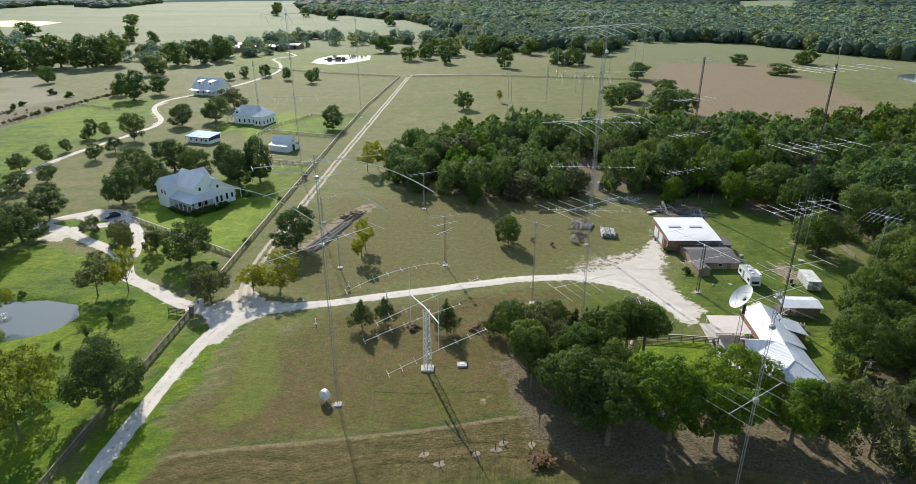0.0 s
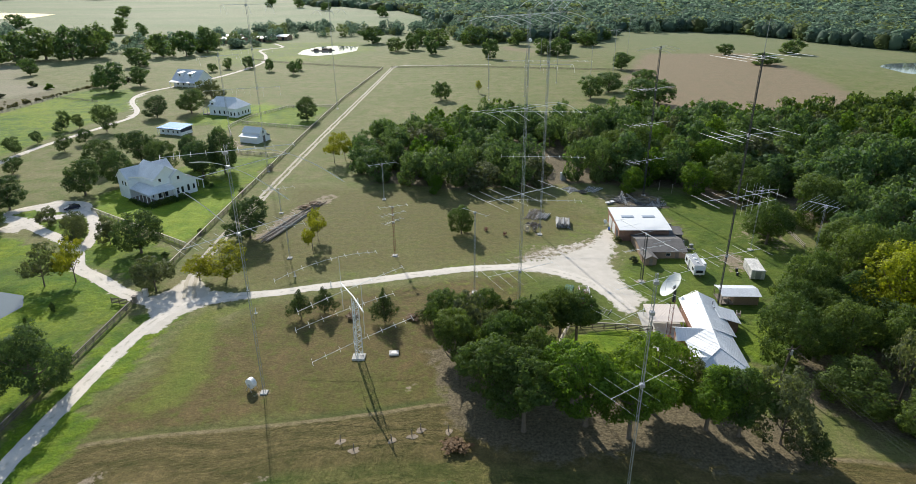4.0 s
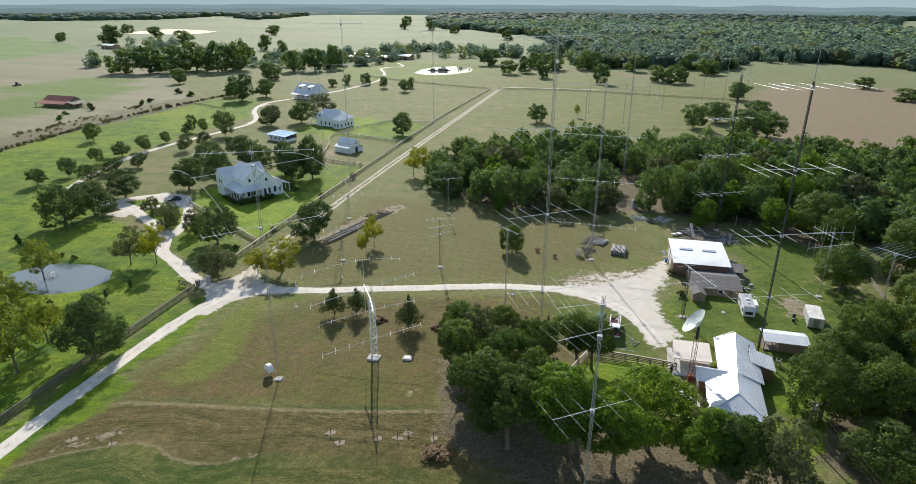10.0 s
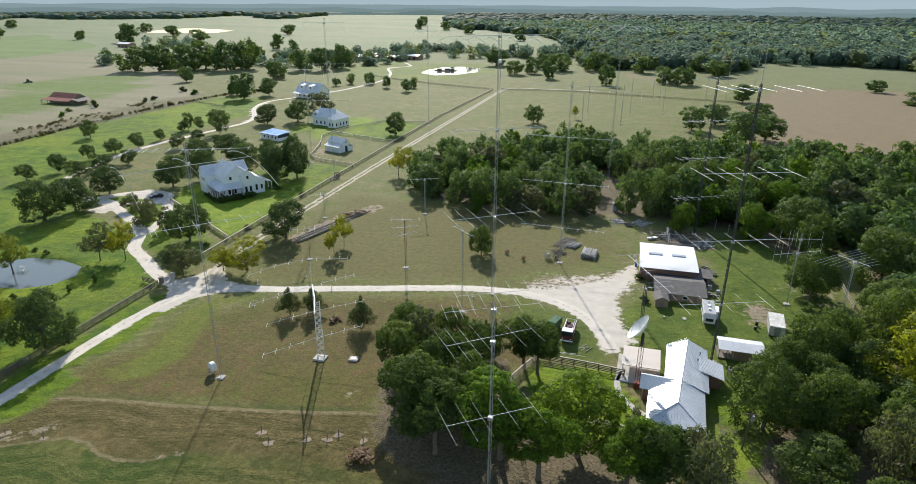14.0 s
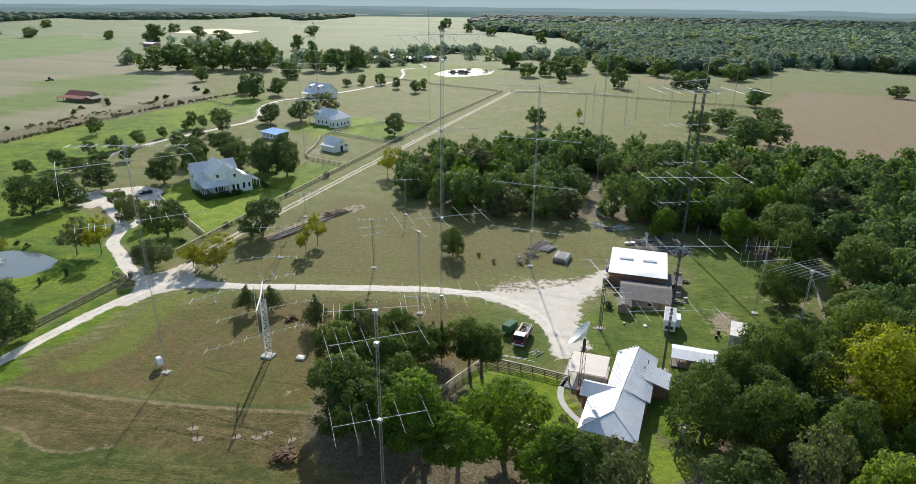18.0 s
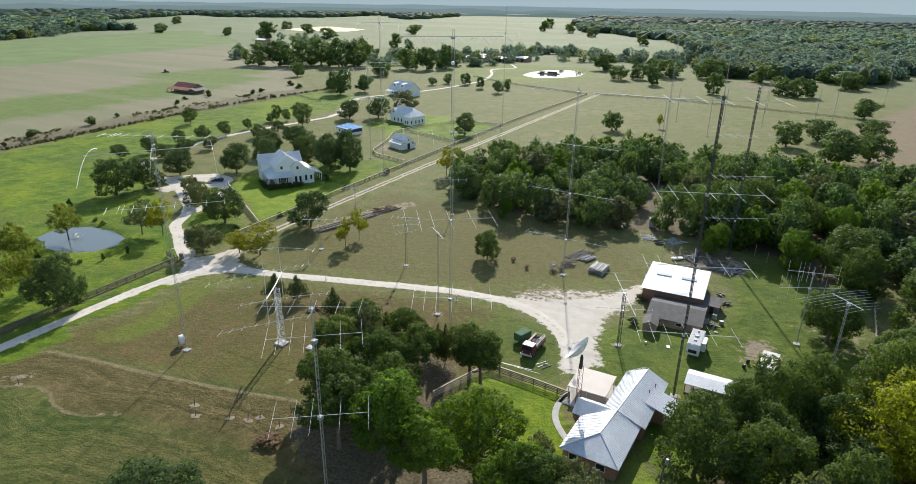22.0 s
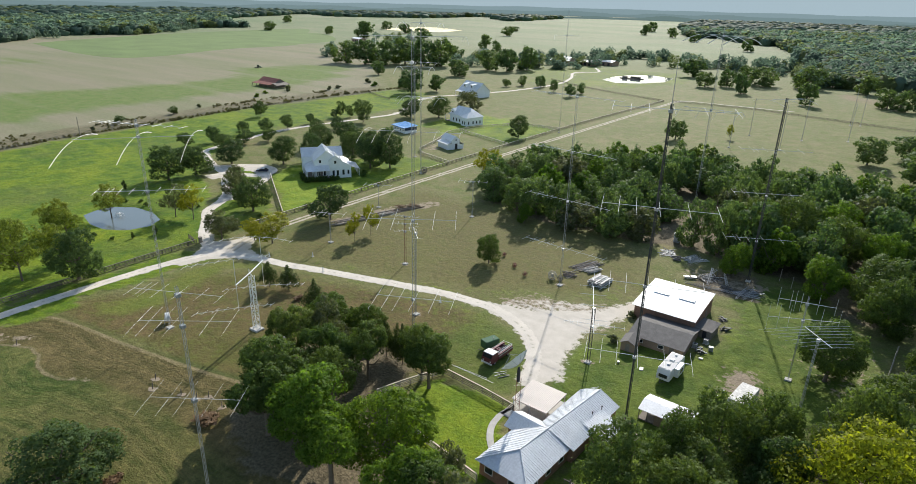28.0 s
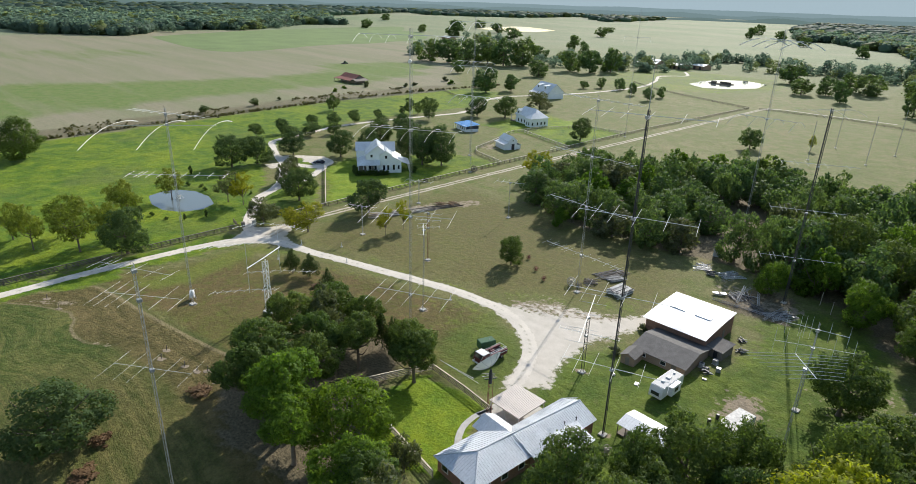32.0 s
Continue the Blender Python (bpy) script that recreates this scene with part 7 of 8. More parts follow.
put("windscreen", g.mesh("windscreen", DARK_GLASS), cab)
for x in (-0.85, 0.85):
    g = Geo()
    g.tube([(x, -3.56, 1.05), (x, -3.48, 1.05)], 0.13, 10)
    put("headlight", g.mesh("headlight", WHITE_PAINT), cab)
block("bumper", tr, WHITE_PAINT, -1.25, 1.25, -3.75, -3.52, 0.5, 0.78, bevel=0.03)
block("side_locker", tr, RED_PAINT, -1.22, -0.75, -1.35, 3.4, 0.75, 1.75, bevel=0.03)
block("side_locker", tr, RED_PAINT, 0.75, 1.22, -1.35, 3.4, 0.75, 1.75, bevel=0.03)
block("hose_bed", tr, SCRAP, -0.75, 0.75, -1.3, 3.4, 0.85, 1.2)
block("pump_panel", tr, DARK_STEEL, -0.72, 0.72, -1.3, -0.5, 1.2, 1.95, bevel=0.04)
for y in (0.2, 0.7):
    g = Geo()
    g.tube([(-0.5, y, 1.55), (0.5, y, 1.55)], 0.32, 12)
    part("hose_reel", g, RED_PAINT, tr)
g = Geo()
for x in (-1.0, 1.0):
    g.tube([(x, -1.2, 2.05), (x, 3.3, 2.05)], 0.035, 5)
    for y in (-1.1, 0.4, 1.9, 3.2):
        g.tube([(x, y, 1.7), (x, y, 2.05)], 0.03, 4)
g.tube([(-1.0, 3.3, 2.05), (1.0, 3.3, 2.05)], 0.035, 5)
part("grab_rail", g, ALUMINIUM, tr)
g = Geo()
for y in (-0.95, -0.55):
    g.tube([(y + 1.65, -1.0, 2.12), (y + 1.65, 3.2, 2.12)], 0.04, 4)
for k in range(11):
    g.tube([(0.70, -0.9 + 0.4 * k, 2.12), (1.10, -0.9 + 0.4 * k, 2.12)], 0.03, 4)
part("ladder", g, ALUMINIUM, tr, "bright aluminium ladder")
for k, (x, y) in enumerate(((-0.4, 1.4), (0.2, 2.0), (-0.3, 2.7))):
    g = Geo()
    g.tube([(x - 0.3, y, 1.35), (x + 0.3, y + 0.2, 1.4)], 0.22, 8)
    part("hose_roll", g, [BLACK, PALE_WOOD, DARK_STEEL][k], tr)
block("side_stripe", tr, WHITE_PAINT, -1.235, -1.222, -1.3, 3.35, 1.35, 1.5)
block("side_stripe", tr, WHITE_PAINT, 1.222, 1.235, -1.3, 3.35, 1.35, 1.5)
for x in (-1.02, 1.02):
    for y in (-2.4, 1.9):
        wheel(tr, x, y, 0.48, 0.48, 0.3)
gen = thing("generator_trailer", 42.6, 23.8, 0, -20, "green box generator on a small two-wheel trailer", "generator")
block("housing", gen, GREEN_PAINT, -0.95, 0.95, -1.7, 1.7, 0.6, 2.1, bevel=0.06)
block("top_panel", gen, material("pale_green_lid", (0.075, 0.15, 0.085), 0.85, spread=0.1, bump=0.0), -0.85, 0.85, -1.6, 1.6, 2.1, 2.16)
g = Geo()
g.tube([(0.3, 0.6, 2.1), (0.3, 0.6, 2.5)], 0.06, 6)
part("exhaust", g, STEEL, gen)
g = Geo()
g.tube([(0, -1.7, 0.65), (0, -2.9, 0.5)], 0.06, 5)
part("drawbar", g, DARK_STEEL, gen)
for x in (-1.05, 1.05):
    wheel(gen, x, 0.2, 0.36, 0.36, 0.2)

tv2 = thing("travel_trailer", 74.7, 36.9, 0, -3, "white travel trailer with a slide-out parked on the lawn", "trailer")
g = Geo()
prof = [(-3.9, 0.7), (-3.95, 1.6), (-3.5, 2.85), (3.4, 2.85), (3.7, 2.6), (3.75, 0.7)]
g.hull([(-1.22, y, z) for y, z in prof], [(1.22, y, z) for y, z in prof])
part("body", g, WHITE_PAINT, tv2)
block("roof_sheet", tv2, material("grey_trailer_roof", (0.36, 0.37, 0.38), 0.6, spread=0.12, bump=0.0), -1.15, 1.15, -3.4, 3.3, 2.853, 2.90)
block("slide_out", tv2, WHITE_PAINT, 1.22, 2.1, -1.9, 1.2, 0.95, 2.7, bevel=0.04)
for y, w in ((-1.6, 0.55), (0.3, 0.8), (2.3, 0.35)):
    block("roof_unit", tv2, WHITE_PAINT, -w / 2, w / 2, y - w / 2, y + w / 2, 2.9, 3.15, bevel=0.05)
for y in (-2.8, 2.4):
    window(tv2, -1.22, y, 1.8, 0.9, 0.6, "-x", BLACK)
window(tv2, 2.1, -0.4, 1.9, 1.0, 0.6, "+x", BLACK)
window(tv2, 0, -3.93, 1.55, 1.4, 0.5, "-y", BLACK)
door(tv2, -1.22, 0.4, 0.7, 1.8, "-x", STEEL, z=0.8)
for x in (-1.05, 1.05):
    for y in (0.5, 1.3):
        wheel(tv2, x, y, 0.36, 0.36, 0.22)
g = Geo()
g.tube([(-0.6, -3.9, 0.6), (0, -5.0, 0.55)], 0.05, 5)
g.tube([(0.6, -3.9, 0.6), (0, -5.0, 0.55)], 0.05, 5)
part("hitch", g, DARK_STEEL, tv2)

ct = thing("box_container", 88.0, 34.9, 0, -8, "stained white box container at the wood's edge", "container")
STAINED = material("stained_white_panel", (0.62, 0.60, 0.56), 0.7, scale=0.6, fine=2.5, spread=0.35, bump=0.05)
block("box", ct, STAINED, -1.5, 1.5, -3.4, 3.4, 0.35, 2.55, bevel=0.05)
for y in (-2.6, 2.6):
    block("skid", ct, GREY_WOOD, -1.5, 1.5, y - 0.15, y + 0.15, -0.05, 0.35)
for i in range(8):
    block("side_rib", ct, STAINED, -1.54, -1.5, -3.2 + i * 0.9, -3.12 + i * 0.9, 0.4, 2.5)
door(ct, 0, -3.4, 1.2, 1.9, "-y", STEEL, z=0.45)
for x, y, s in ((84.6, 36.2, 0.9), (84.0, 34.2, 0.7)):
    j = thing("yard_barrel", x, y, 0, 20, "small dark barrel standing near the container", "barrel", "yard barrels")
    g = Geo()
    g.tube([(0, 0, 0), (0, 0, 0.05), (0, 0, s), (0, 0, s + 0.03)], [0.28, 0.32, 0.32, 0.28], 12)
    part("drum", g, BLACK, j)
    g = Geo()
    g.tube([(0, 0, s + 0.03), (0, 0, s + 0.07)], 0.1, 8)
    part("cap", g, WHITE_PAINT, j)

car = thing("parked_car", -101.2, 80.0, 0, 40, "dark blue car parked on the drive loop", "car")
g = Geo()
prof = [(-2.25, 0.4), (-2.25, 0.8), (-1.2, 0.95), (-0.6, 1.42), (1.0, 1.45), (1.9, 1.0), (2.2, 0.9), (2.25, 0.4)]
g.hull([(x, -0.88, z) for x, z in prof], [(x, 0.88, z) for x, z in prof])
part("body", g, material("dark_blue_car_paint", (0.03, 0.035, 0.06), 0.2, 0.3, bump=0.0), car)
for y, s in ((-0.9, 1), (0.9, 1)):
    block("side_window", car, DARK_GLASS, -0.9, 1.2, y - 0.01, y + 0.01, 1.0, 1.32)
for x in (-1.4, 1.4):
    for y in (-0.8, 0.8):
        wheel(car, x, y, 0.32, 0.32, 0.2, "x")

# tractor on the far field
tc = thing("tractor", -412, 317, 0, 30, "small tractor working on the dusty crop field", "tractor")
block("bonnet", tc, GREEN_PAINT, 0.2, 2.2, -0.45, 0.45, 0.9, 1.7, bevel=0.1)
block("cabin", tc, DARK_GLASS, -1.2, 0.2, -0.8, 0.8, 1.0, 2.8, bevel=0.08)
block("cabin_roof", tc, GREEN_PAINT, -1.3, 0.3, -0.9, 0.9, 2.8, 2.95)
for x, r in ((-0.8, 0.9), (1.7, 0.55)):
    for y in (-0.95, 0.95):
        wheel(tc, x, y, r, r, 0.4, "x")
block("harrow", tc, DARK_STEEL, -3.4, -1.8, -2.4, 2.4, 0.3, 0.7)


def cable_reel(x, y, turn, r, w, label, mat=None):
    """A cable reel on edge: two rimmed flanges with spokes, and a drum between them."""
    ob = thing("cable_reel", x, y, 0, turn, label, "cable reel", "cable reels")
    mat = mat or GREY_WOOD
    for s in (-1, 1):
        g = Geo()
        rim = [(r * 0.95 * math.cos(a), s * w / 2, r + r * 0.95 * math.sin(a)) for a in (k * 2 * math.pi / 20 for k in range(21))]
        g.tube(rim, r * 0.085, 5)
        flange = part("flange", g, mat, ob)
        for k in range(6):
            a = k * math.pi / 3
            g = Geo()
            g.tube([(r * 0.2 * math.cos(a), s * w / 2, r + r * 0.2 * math.sin(a)), (r * 0.92 * math.cos(a), s * w / 2, r + r * 0.92 * math.sin(a))], r * 0.05, 4)
            put("spoke", g.mesh("spoke", mat), flange)
    g = Geo()
    g.tube([(0, -w / 2, r), (0, w / 2, r)], r * 0.45, 14)
    part("coil", g, mat, ob)


cable_reel(36.9, 61.4, 35, 1.05, 0.7, "large pale spoked cable reel standing in the grass", PALE_BOARD)
cable_reel(39.0, 61.6, 10, 0.75, 0.5, "wooden cable reel standing in the grass")
cable_reel(30.6, 58.6, 60, 0.6, 0.5, "small rusty cable reel near the pasture edge", RUST_ROOF)
cable_reel(25.6, 61.8, 20, 0.6, 0.5, "small rusty cable reel near the pasture edge", RUST_ROOF)
cable_reel(19.6, 66.4, 80, 0.6, 0.5, "small rusty cable reel near the pasture edge", RUST_ROOF)
cable_reel(76.2, 14.6, 70, 0.8, 0.7, "pale cable reel beside the black mast", PALE_WOOD)
cable_reel(-51.8, 120.6, 40, 1.2, 0.8, "dark cable reel leaning on the paddock fence")
drum = thing("white_drum", -17.0, -9.6, 0, 62, "round white cable drum on a steel stand", "drum")
g = Geo()
g.tube([(-0.45, 0, 1.35), (-0.4, 0, 1.35), (0.4, 0, 1.35), (0.45, 0, 1.35)], [0.85, 0.95, 0.95, 0.85], 20)
part("drum_body", g, WHITE_PAINT, drum)
for x in (-0.75, 0.75):
    for y in (-0.6, 0.6):
        g = Geo()
        g.tube([(x, y, -0.05), (x * 0.7, 0, 1.35)], 0.05, 5)
        part("stand_leg", g, STEEL, drum)
pad = thing("concrete_pad", 6.4, 1.3, 0, 5, "square pale concrete pad in the mown field", "pad")
block("slab", pad, CONCRETE, -0.9, 0.9, -0.75, 0.75, -0.05, 0.35, bevel=0.05)
block("lid", pad, STEEL, -0.4, 0.4, -0.3, 0.3, 0.35, 0.40)


PIPE_GREY = material("dull_grey_pipe", (0.48, 0.47, 0.45), 0.65, 0.1, scale=1.0, spread=0.3, bump=0.0, per_object=0.3)


def bars(x, y, turn, n, length, label, name, mats, spread=1.6, rows=3, r=0.09, wild=6.0, seed=1, category="scrap"):
    """A stack of long round bars, each its own part."""
    rng = random.Random(seed)
    ob = thing(name, x, y, 0, turn, label, category)
    for i in range(n):
        g = Geo()
        row = i % rows
        off = (i // rows) * spread * 2 / max(1, n // rows) - spread
        ln, w = length * rng.uniform(0.7, 1.05), radians(rng.uniform(-wild, wild))
        c = Vector((rng.uniform(-0.4, 0.4), off, r + row * 1.8 * r))
        d = Vector((math.cos(w), math.sin(w), rng.uniform(-0.01, 0.01))) * ln / 2
        g.tube([c - d, c + d], r * rng.uniform(0.8, 1.1), 6)
        part("bar", g, mats[i % len(mats)], ob)


bars(47.4, 66.6, 84, 84, 6.0, "tall stack of pale grey mast tubes", "tube_stack", [PIPE_GREY, STEEL, SCRAP, PIPE_GREY], 2.0, 7, 0.10, 1.0, 2)
bars(42.6, 72.6, 66, 30, 4.6, "second stack of grey mast tubes", "tube_stack", [SCRAP, PIPE_GREY, PIPE_GREY], 1.5, 4, 0.09, 2.5, 22)
bars(40.2, 74.5, 72, 34, 9.5, "heap of grey pipes and poles", "pipe_heap", [SCRAP, GREY_WOOD, BARK, PALE_WOOD], 1.9, 3, 0.065, 9.0, 3)
bars(39.4, 66.4, 25, 26, 4.2, "tangle of scrap bars in the grass", "scrap_heap", [GREY_WOOD, SCRAP, BARK], 1.5, 3, 0.07, 70.0, 4)
bars(61.6, 97.4, 62, 34, 6.0, "pile of white tubes near the wood", "tube_pile", [PIPE_GREY, ALUMINIUM, PIPE_GREY], 2.2, 3, 0.05, 16.0, 5)
bars(54.4, 97.6, 15, 30, 5.0, "low heap of pale scrap tubes", "scrap_heap", [PIPE_GREY, STEEL, SCRAP], 2.4, 2, 0.055, 60.0, 6)
bars(57.6, 94.6, 30, 12, 2.6, "grey steel racks piled on the ground", "scrap_heap", [DARK_STEEL, SCRAP], 1.3, 5, 0.1, 20.0, 7)
bars(78.6, 83.6, 62, 30, 7.5, "crossed lattice pieces leaning in a heap", "scrap_heap", [SCRAP, DARK_STEEL, STEEL], 2.0, 3, 0.06, 32.0, 8)
bars(68.6, 86.8, -25, 34, 5.5, "dark heap of mast parts beneath the tree", "scrap_heap", [DARK_STEEL, SCRAP, PIPE_GREY], 2.6, 4, 0.08, 55.0, 9)
bars(73.6, 83.0, 15, 22, 4.0, "rusty racks and bars lying in the yard", "scrap_heap", [DARK_STEEL, SCRAP, BARK], 2.0, 2, 0.06, 70.0, 19)
bars(-31.6, 65.5, 73, 16, 23.0, "long timber poles stacked along the pasture", "pole_stack", [PALE_WOOD, GREY_WOOD, PALE_WOOD, FENCE_WOOD], 1.7, 3, 0.12, 2.0, 10)
bars(-27.2, 80.6, 73, 6, 13.0, "weathered poles lying in the grass", "pole_stack", [GREY_WOOD, FENCE_WOOD], 1.4, 2, 0.12, 6.0, 11)
bars(76.8, 49.0, 40, 14, 1.8, "pile of small scrap beside the annex", "scrap_heap", [SCRAP, BLACK, DARK_STEEL, PIPE_GREY], 1.2, 4, 0.09, 60.0, 12)
bars(77.2, 66.0, 10, 12, 1.8, "junk stacked against the workshop", "scrap_heap", [SCRAP, BLACK, DARK_STEEL, PIPE_GREY], 1.0, 4, 0.07, 60.0, 13)
bars(78.6, 61.4, 70, 9, 2.2, "dark junk beside the pump shed", "scrap_heap", [BLACK, DARK_STEEL, SCRAP], 0.8, 3, 0.1, 40.0, 18)
bars(49.6, 17.2, 40, 5, 3.0, "a few boards dropped beside the truck", "board_pile", [STEEL, PALE_WOOD], 0.8, 2, 0.05, 40.0, 14)
bars(44.4, 14.3, 0.5, 2, 10.0, "long thin tubes lying beside the fence", "tube_pile", [ALUMINIUM], 0.25, 1, 0.03, 1.5, 15)
for i in range(3):
    ob = thing("mast_piece", 64.5 + i * 5.6, 80.2 + 0.5 * i, 0.3, 0, "length of lattice mast lying on the grass", "mast piece", "lying mast pieces")
    put("lattice", shared("lying", lambda: lattice(0.5, 6.0, 0.05, 9, PIPE_GREY)), ob, pose(0, 0, 0, 0, 90, 2 + i * 3))
for x, y, turn, tip in ((77.0, 78.4, 83, 2), (78.6, 79.2, 80, 9), (69.4, 82.2, 96, 24), (67.6, 84.6, 70, 14), (73.4, 85.0, 110, 5)):
    ob = thing("mast_piece", x, y, 0.3, 0, "length of pale lattice mast leaning on the scrap", "mast piece", "lying mast pieces")
    put("lattice", shared("lying", lambda: lattice(0.5, 6.0, 0.05, 9, PIPE_GREY)), ob, pose(0, 0, 0, 0, 0, turn) @ pose(0, 0, 0, 0, 90 - tip, 0))
for x, y, h in ((83.4, 96.8, 3.2), (86.6, 93.5, 3.0)):
    ob = thing("marker_post", x, y, 0, 0, "thin pale post standing behind the yard", "post", "posts behind the yard")
    g = Geo()
    g.tube([(0, 0, -0.2), (0.08, 0, h)], 0.06, 6)
    part("pole", g, PALE_WOOD, ob)
    block("top_cap", ob, WHITE_PAINT, 0.0, 0.16, -0.08, 0.08, h, h + 0.1)
for x, y, turn in ((75.6, 49.8, 4), (77.0, 52.9, -6)):
    ob = thing("air_conditioner", x, y, 0, turn, "grey air conditioner unit beside the annex wall", "air conditioner", "air conditioners")
    block("casing", ob, PIPE_GREY, -0.45, 0.45, -0.45, 0.45, 0.05, 0.95, bevel=0.04)
    block("plinth", ob, CONCRETE, -0.55, 0.55, -0.55, 0.55, -0.05, 0.05)
    g = Geo()
    g.tube([(0, 0, 0.95), (0, 0, 0.98)], 0.33, 14)
    part("fan_grille", g, DARK_STEEL, ob)
    for k in range(5):
        block("louvre", ob, STEEL, -0.4, 0.4, -0.47, -0.45, 0.2 + 0.14 * k, 0.27 + 0.14 * k)
boat = thing("small_boat", 64.6, 84.0, 0, 30, "small white boat hull lying on the grass", "boat")
g = Geo()
lo = [(-1.5, 0), (-1.0, -0.45), (1.2, -0.5), (1.4, 0), (1.2, 0.5), (-1.0, 0.45)]
g.hull([(x * 0.8, y * 0.7, 0.0) for x, y in lo], [(x * 1.2, y * 1.3, 0.6) for x, y in lo])
part("hull", g, WHITE_PAINT, boat)
block("thwart", boat, GREY_WOOD, -0.2, 0.2, -0.6, 0.6, 0.6, 0.65)
cab = thing("utility_cabinet", 53.6, 108.2, 0, 12, "grey metal cabinet at the edge of the wood", "cabinet")
block("body", cab, material("grey_cabinet_paint", (0.45, 0.48, 0.50), 0.5, spread=0.12, bump=0.0), -0.9, 0.9, -0.8, 0.8, 0, 2.6, bevel=0.05)
block("cabinet_door", cab, STEEL, -0.7, 0.7, -0.84, -0.8, 0.2, 2.3)
for x, y, w, d, hgt in ((78.6, 50.6, 0.45, 0.4, 0.8), (69.8, 35.2, 0.35, 0.55, 0.12), (65.4, 34.6, 0.2, 0.2, 0.35), (77.9, 46.0, 0.4, 0.2, 0.2)):
    ob = thing("yard_box", x, y, 0, 15, "small pale metal box on the workshop lawn", "box", "boxes on the lawn")
    block("case", ob, CONCRETE if hgt < 0.6 else STEEL, -w, w, -d, d, -0.02, hgt, bevel=0.04)
    block("lid", ob, STEEL, -w * 0.9, w * 0.9, -d * 0.9, d * 0.9, hgt, hgt + 0.04)
barrel = thing("blue_barrel", 59.8, 62.4, 0, 0, "blue plastic barrel at the workshop corner", "barrel")
g = Geo()
g.tube([(0, 0, 0), (0, 0, 0.05), (0, 0, 0.85), (0, 0, 0.9)], [0.26, 0.3, 0.3, 0.26], 12)
part("drum", g, material("blue_plastic", (0.03, 0.12, 0.45), 0.4, bump=0.0), barrel)
bowl = thing("dish_antenna", 59.3, 66.0, 0, 0, "small white dish leaning beside the roller door", "dish")
g = Geo()
g.tube([(0, 0, 0.9), (0.15, 0.1, 0.95), (0.3, 0.2, 1.0)], [0.15, 0.6, 0.8], 14)
part("reflector", g, WHITE_PAINT, bowl)
g = Geo()
g.tube([(0, 0, -0.05), (0, 0, 0.9)], 0.06, 6)
part("post", g, STEEL, bowl)

# power pole with wires
fp = thing("field_pole", -216.0, 64.0, 0, 0, "tall weathered timber pole beside the field ditch", "pole")
g = Geo()
g.tube([(0, 0, -0.3), (0.05, 0, 9.6)], [0.17, 0.11], 8)
part("shaft", g, GREY_WOOD, fp)
g = Geo()
g.box(-0.35, 0.35, -0.06, 0.06, 9.0, 9.15)
g.box(-0.16, 0.16, -0.16, 0.16, 9.6, 9.85, 0.03)
part("pole_top", g, PALE_WOOD, fp, "bleached cap and short arm")
pp = thing("power_pole", 74.9, -7.0, 0, 0, "leaning dark timber power pole with a grey transformer", "power pole")
g = Geo()
g.tube([(0, 0, -0.2), (0.25, -0.6, 7.4)], [0.16, 0.11], 8)
part("pole", g, FENCE_WOOD, pp)
g = Geo()
g.tube([(0.45, -0.5, 5.8), (0.45, -0.5, 6.7)], 0.28, 10)
part("transformer", g, STEEL, pp)
block("cross_arm", pp, FENCE_WOOD, -0.7, 1.1, -0.66, -0.54, 6.9, 7.05)
for x in (-0.5, 0.2, 0.9):
    g = Geo()
    g.tube([(x + (x * 0.5 + 12) * (i / 12), -0.6 - 42 * (i / 12), 7.1 - 2.4 * (1 - (2 * i / 12 - 1) ** 2)) for i in range(13)], 0.016, 4)
    part("wire", g, DARK_STEEL, pp)

# stakes, markers and brush on the hay field
BARE_SOIL = material("bare_dry_soil", (0.30, 0.24, 0.17), 0.95, scale=2.0, fine=14.0, spread=0.35, bump=0.2)
for x, y in ((0.7, -22.6), (3.1, -24.5), (11.6, -21.4), (12.9, -20.0), (17.3, -20.3), (-31.7, -32.6), (8.6, -22.4), (-38.5, -33.2)):
    ob = thing("guy_stake", x, y, 0, random.uniform(0, 90), "rusty anchor stake on a bare patch of hay field", "stake", "anchor stakes")
    g = Geo()
    g.tube([(0, 0, -0.3), (0.1, 0.15, 1.2)], [0.09, 0.07], 6)
    part("rod", g, GREY_WOOD, ob)
    g = Geo()
    soil = [((0.55 + 0.35 * noise.noise(Vector((x + a, y, a)))) * math.cos(a) * 1.5, (0.55 + 0.35 * noise.noise(Vector((x + a, y, a)))) * math.sin(a)) for a in (k * 0.4488 for k in range(14))]
    g.hull([(p * 1.1, q * 1.1, -0.05) for p, q in soil], [(p, q, 0.05) for p, q in soil])
    part("bare_soil", g, BARE_SOIL, ob)
for x, y in ((-20.6, 33.8), (-29.6, 26.6), (-24.5, 16.4), (-11.0, 28.6), (22.6, 33.6)):
    ob = thing("junction_post", x, y, 0, 0, "small white junction post beside the road", "post", "junction posts")
    block("post", ob, WHITE_PAINT, -0.08, 0.08, -0.08, 0.08, -0.1, 1.3, bevel=0.02)
    block("base", ob, CONCRETE, -0.3, 0.3, -0.3, 0.3, -0.05, 0.1, bevel=0.03)


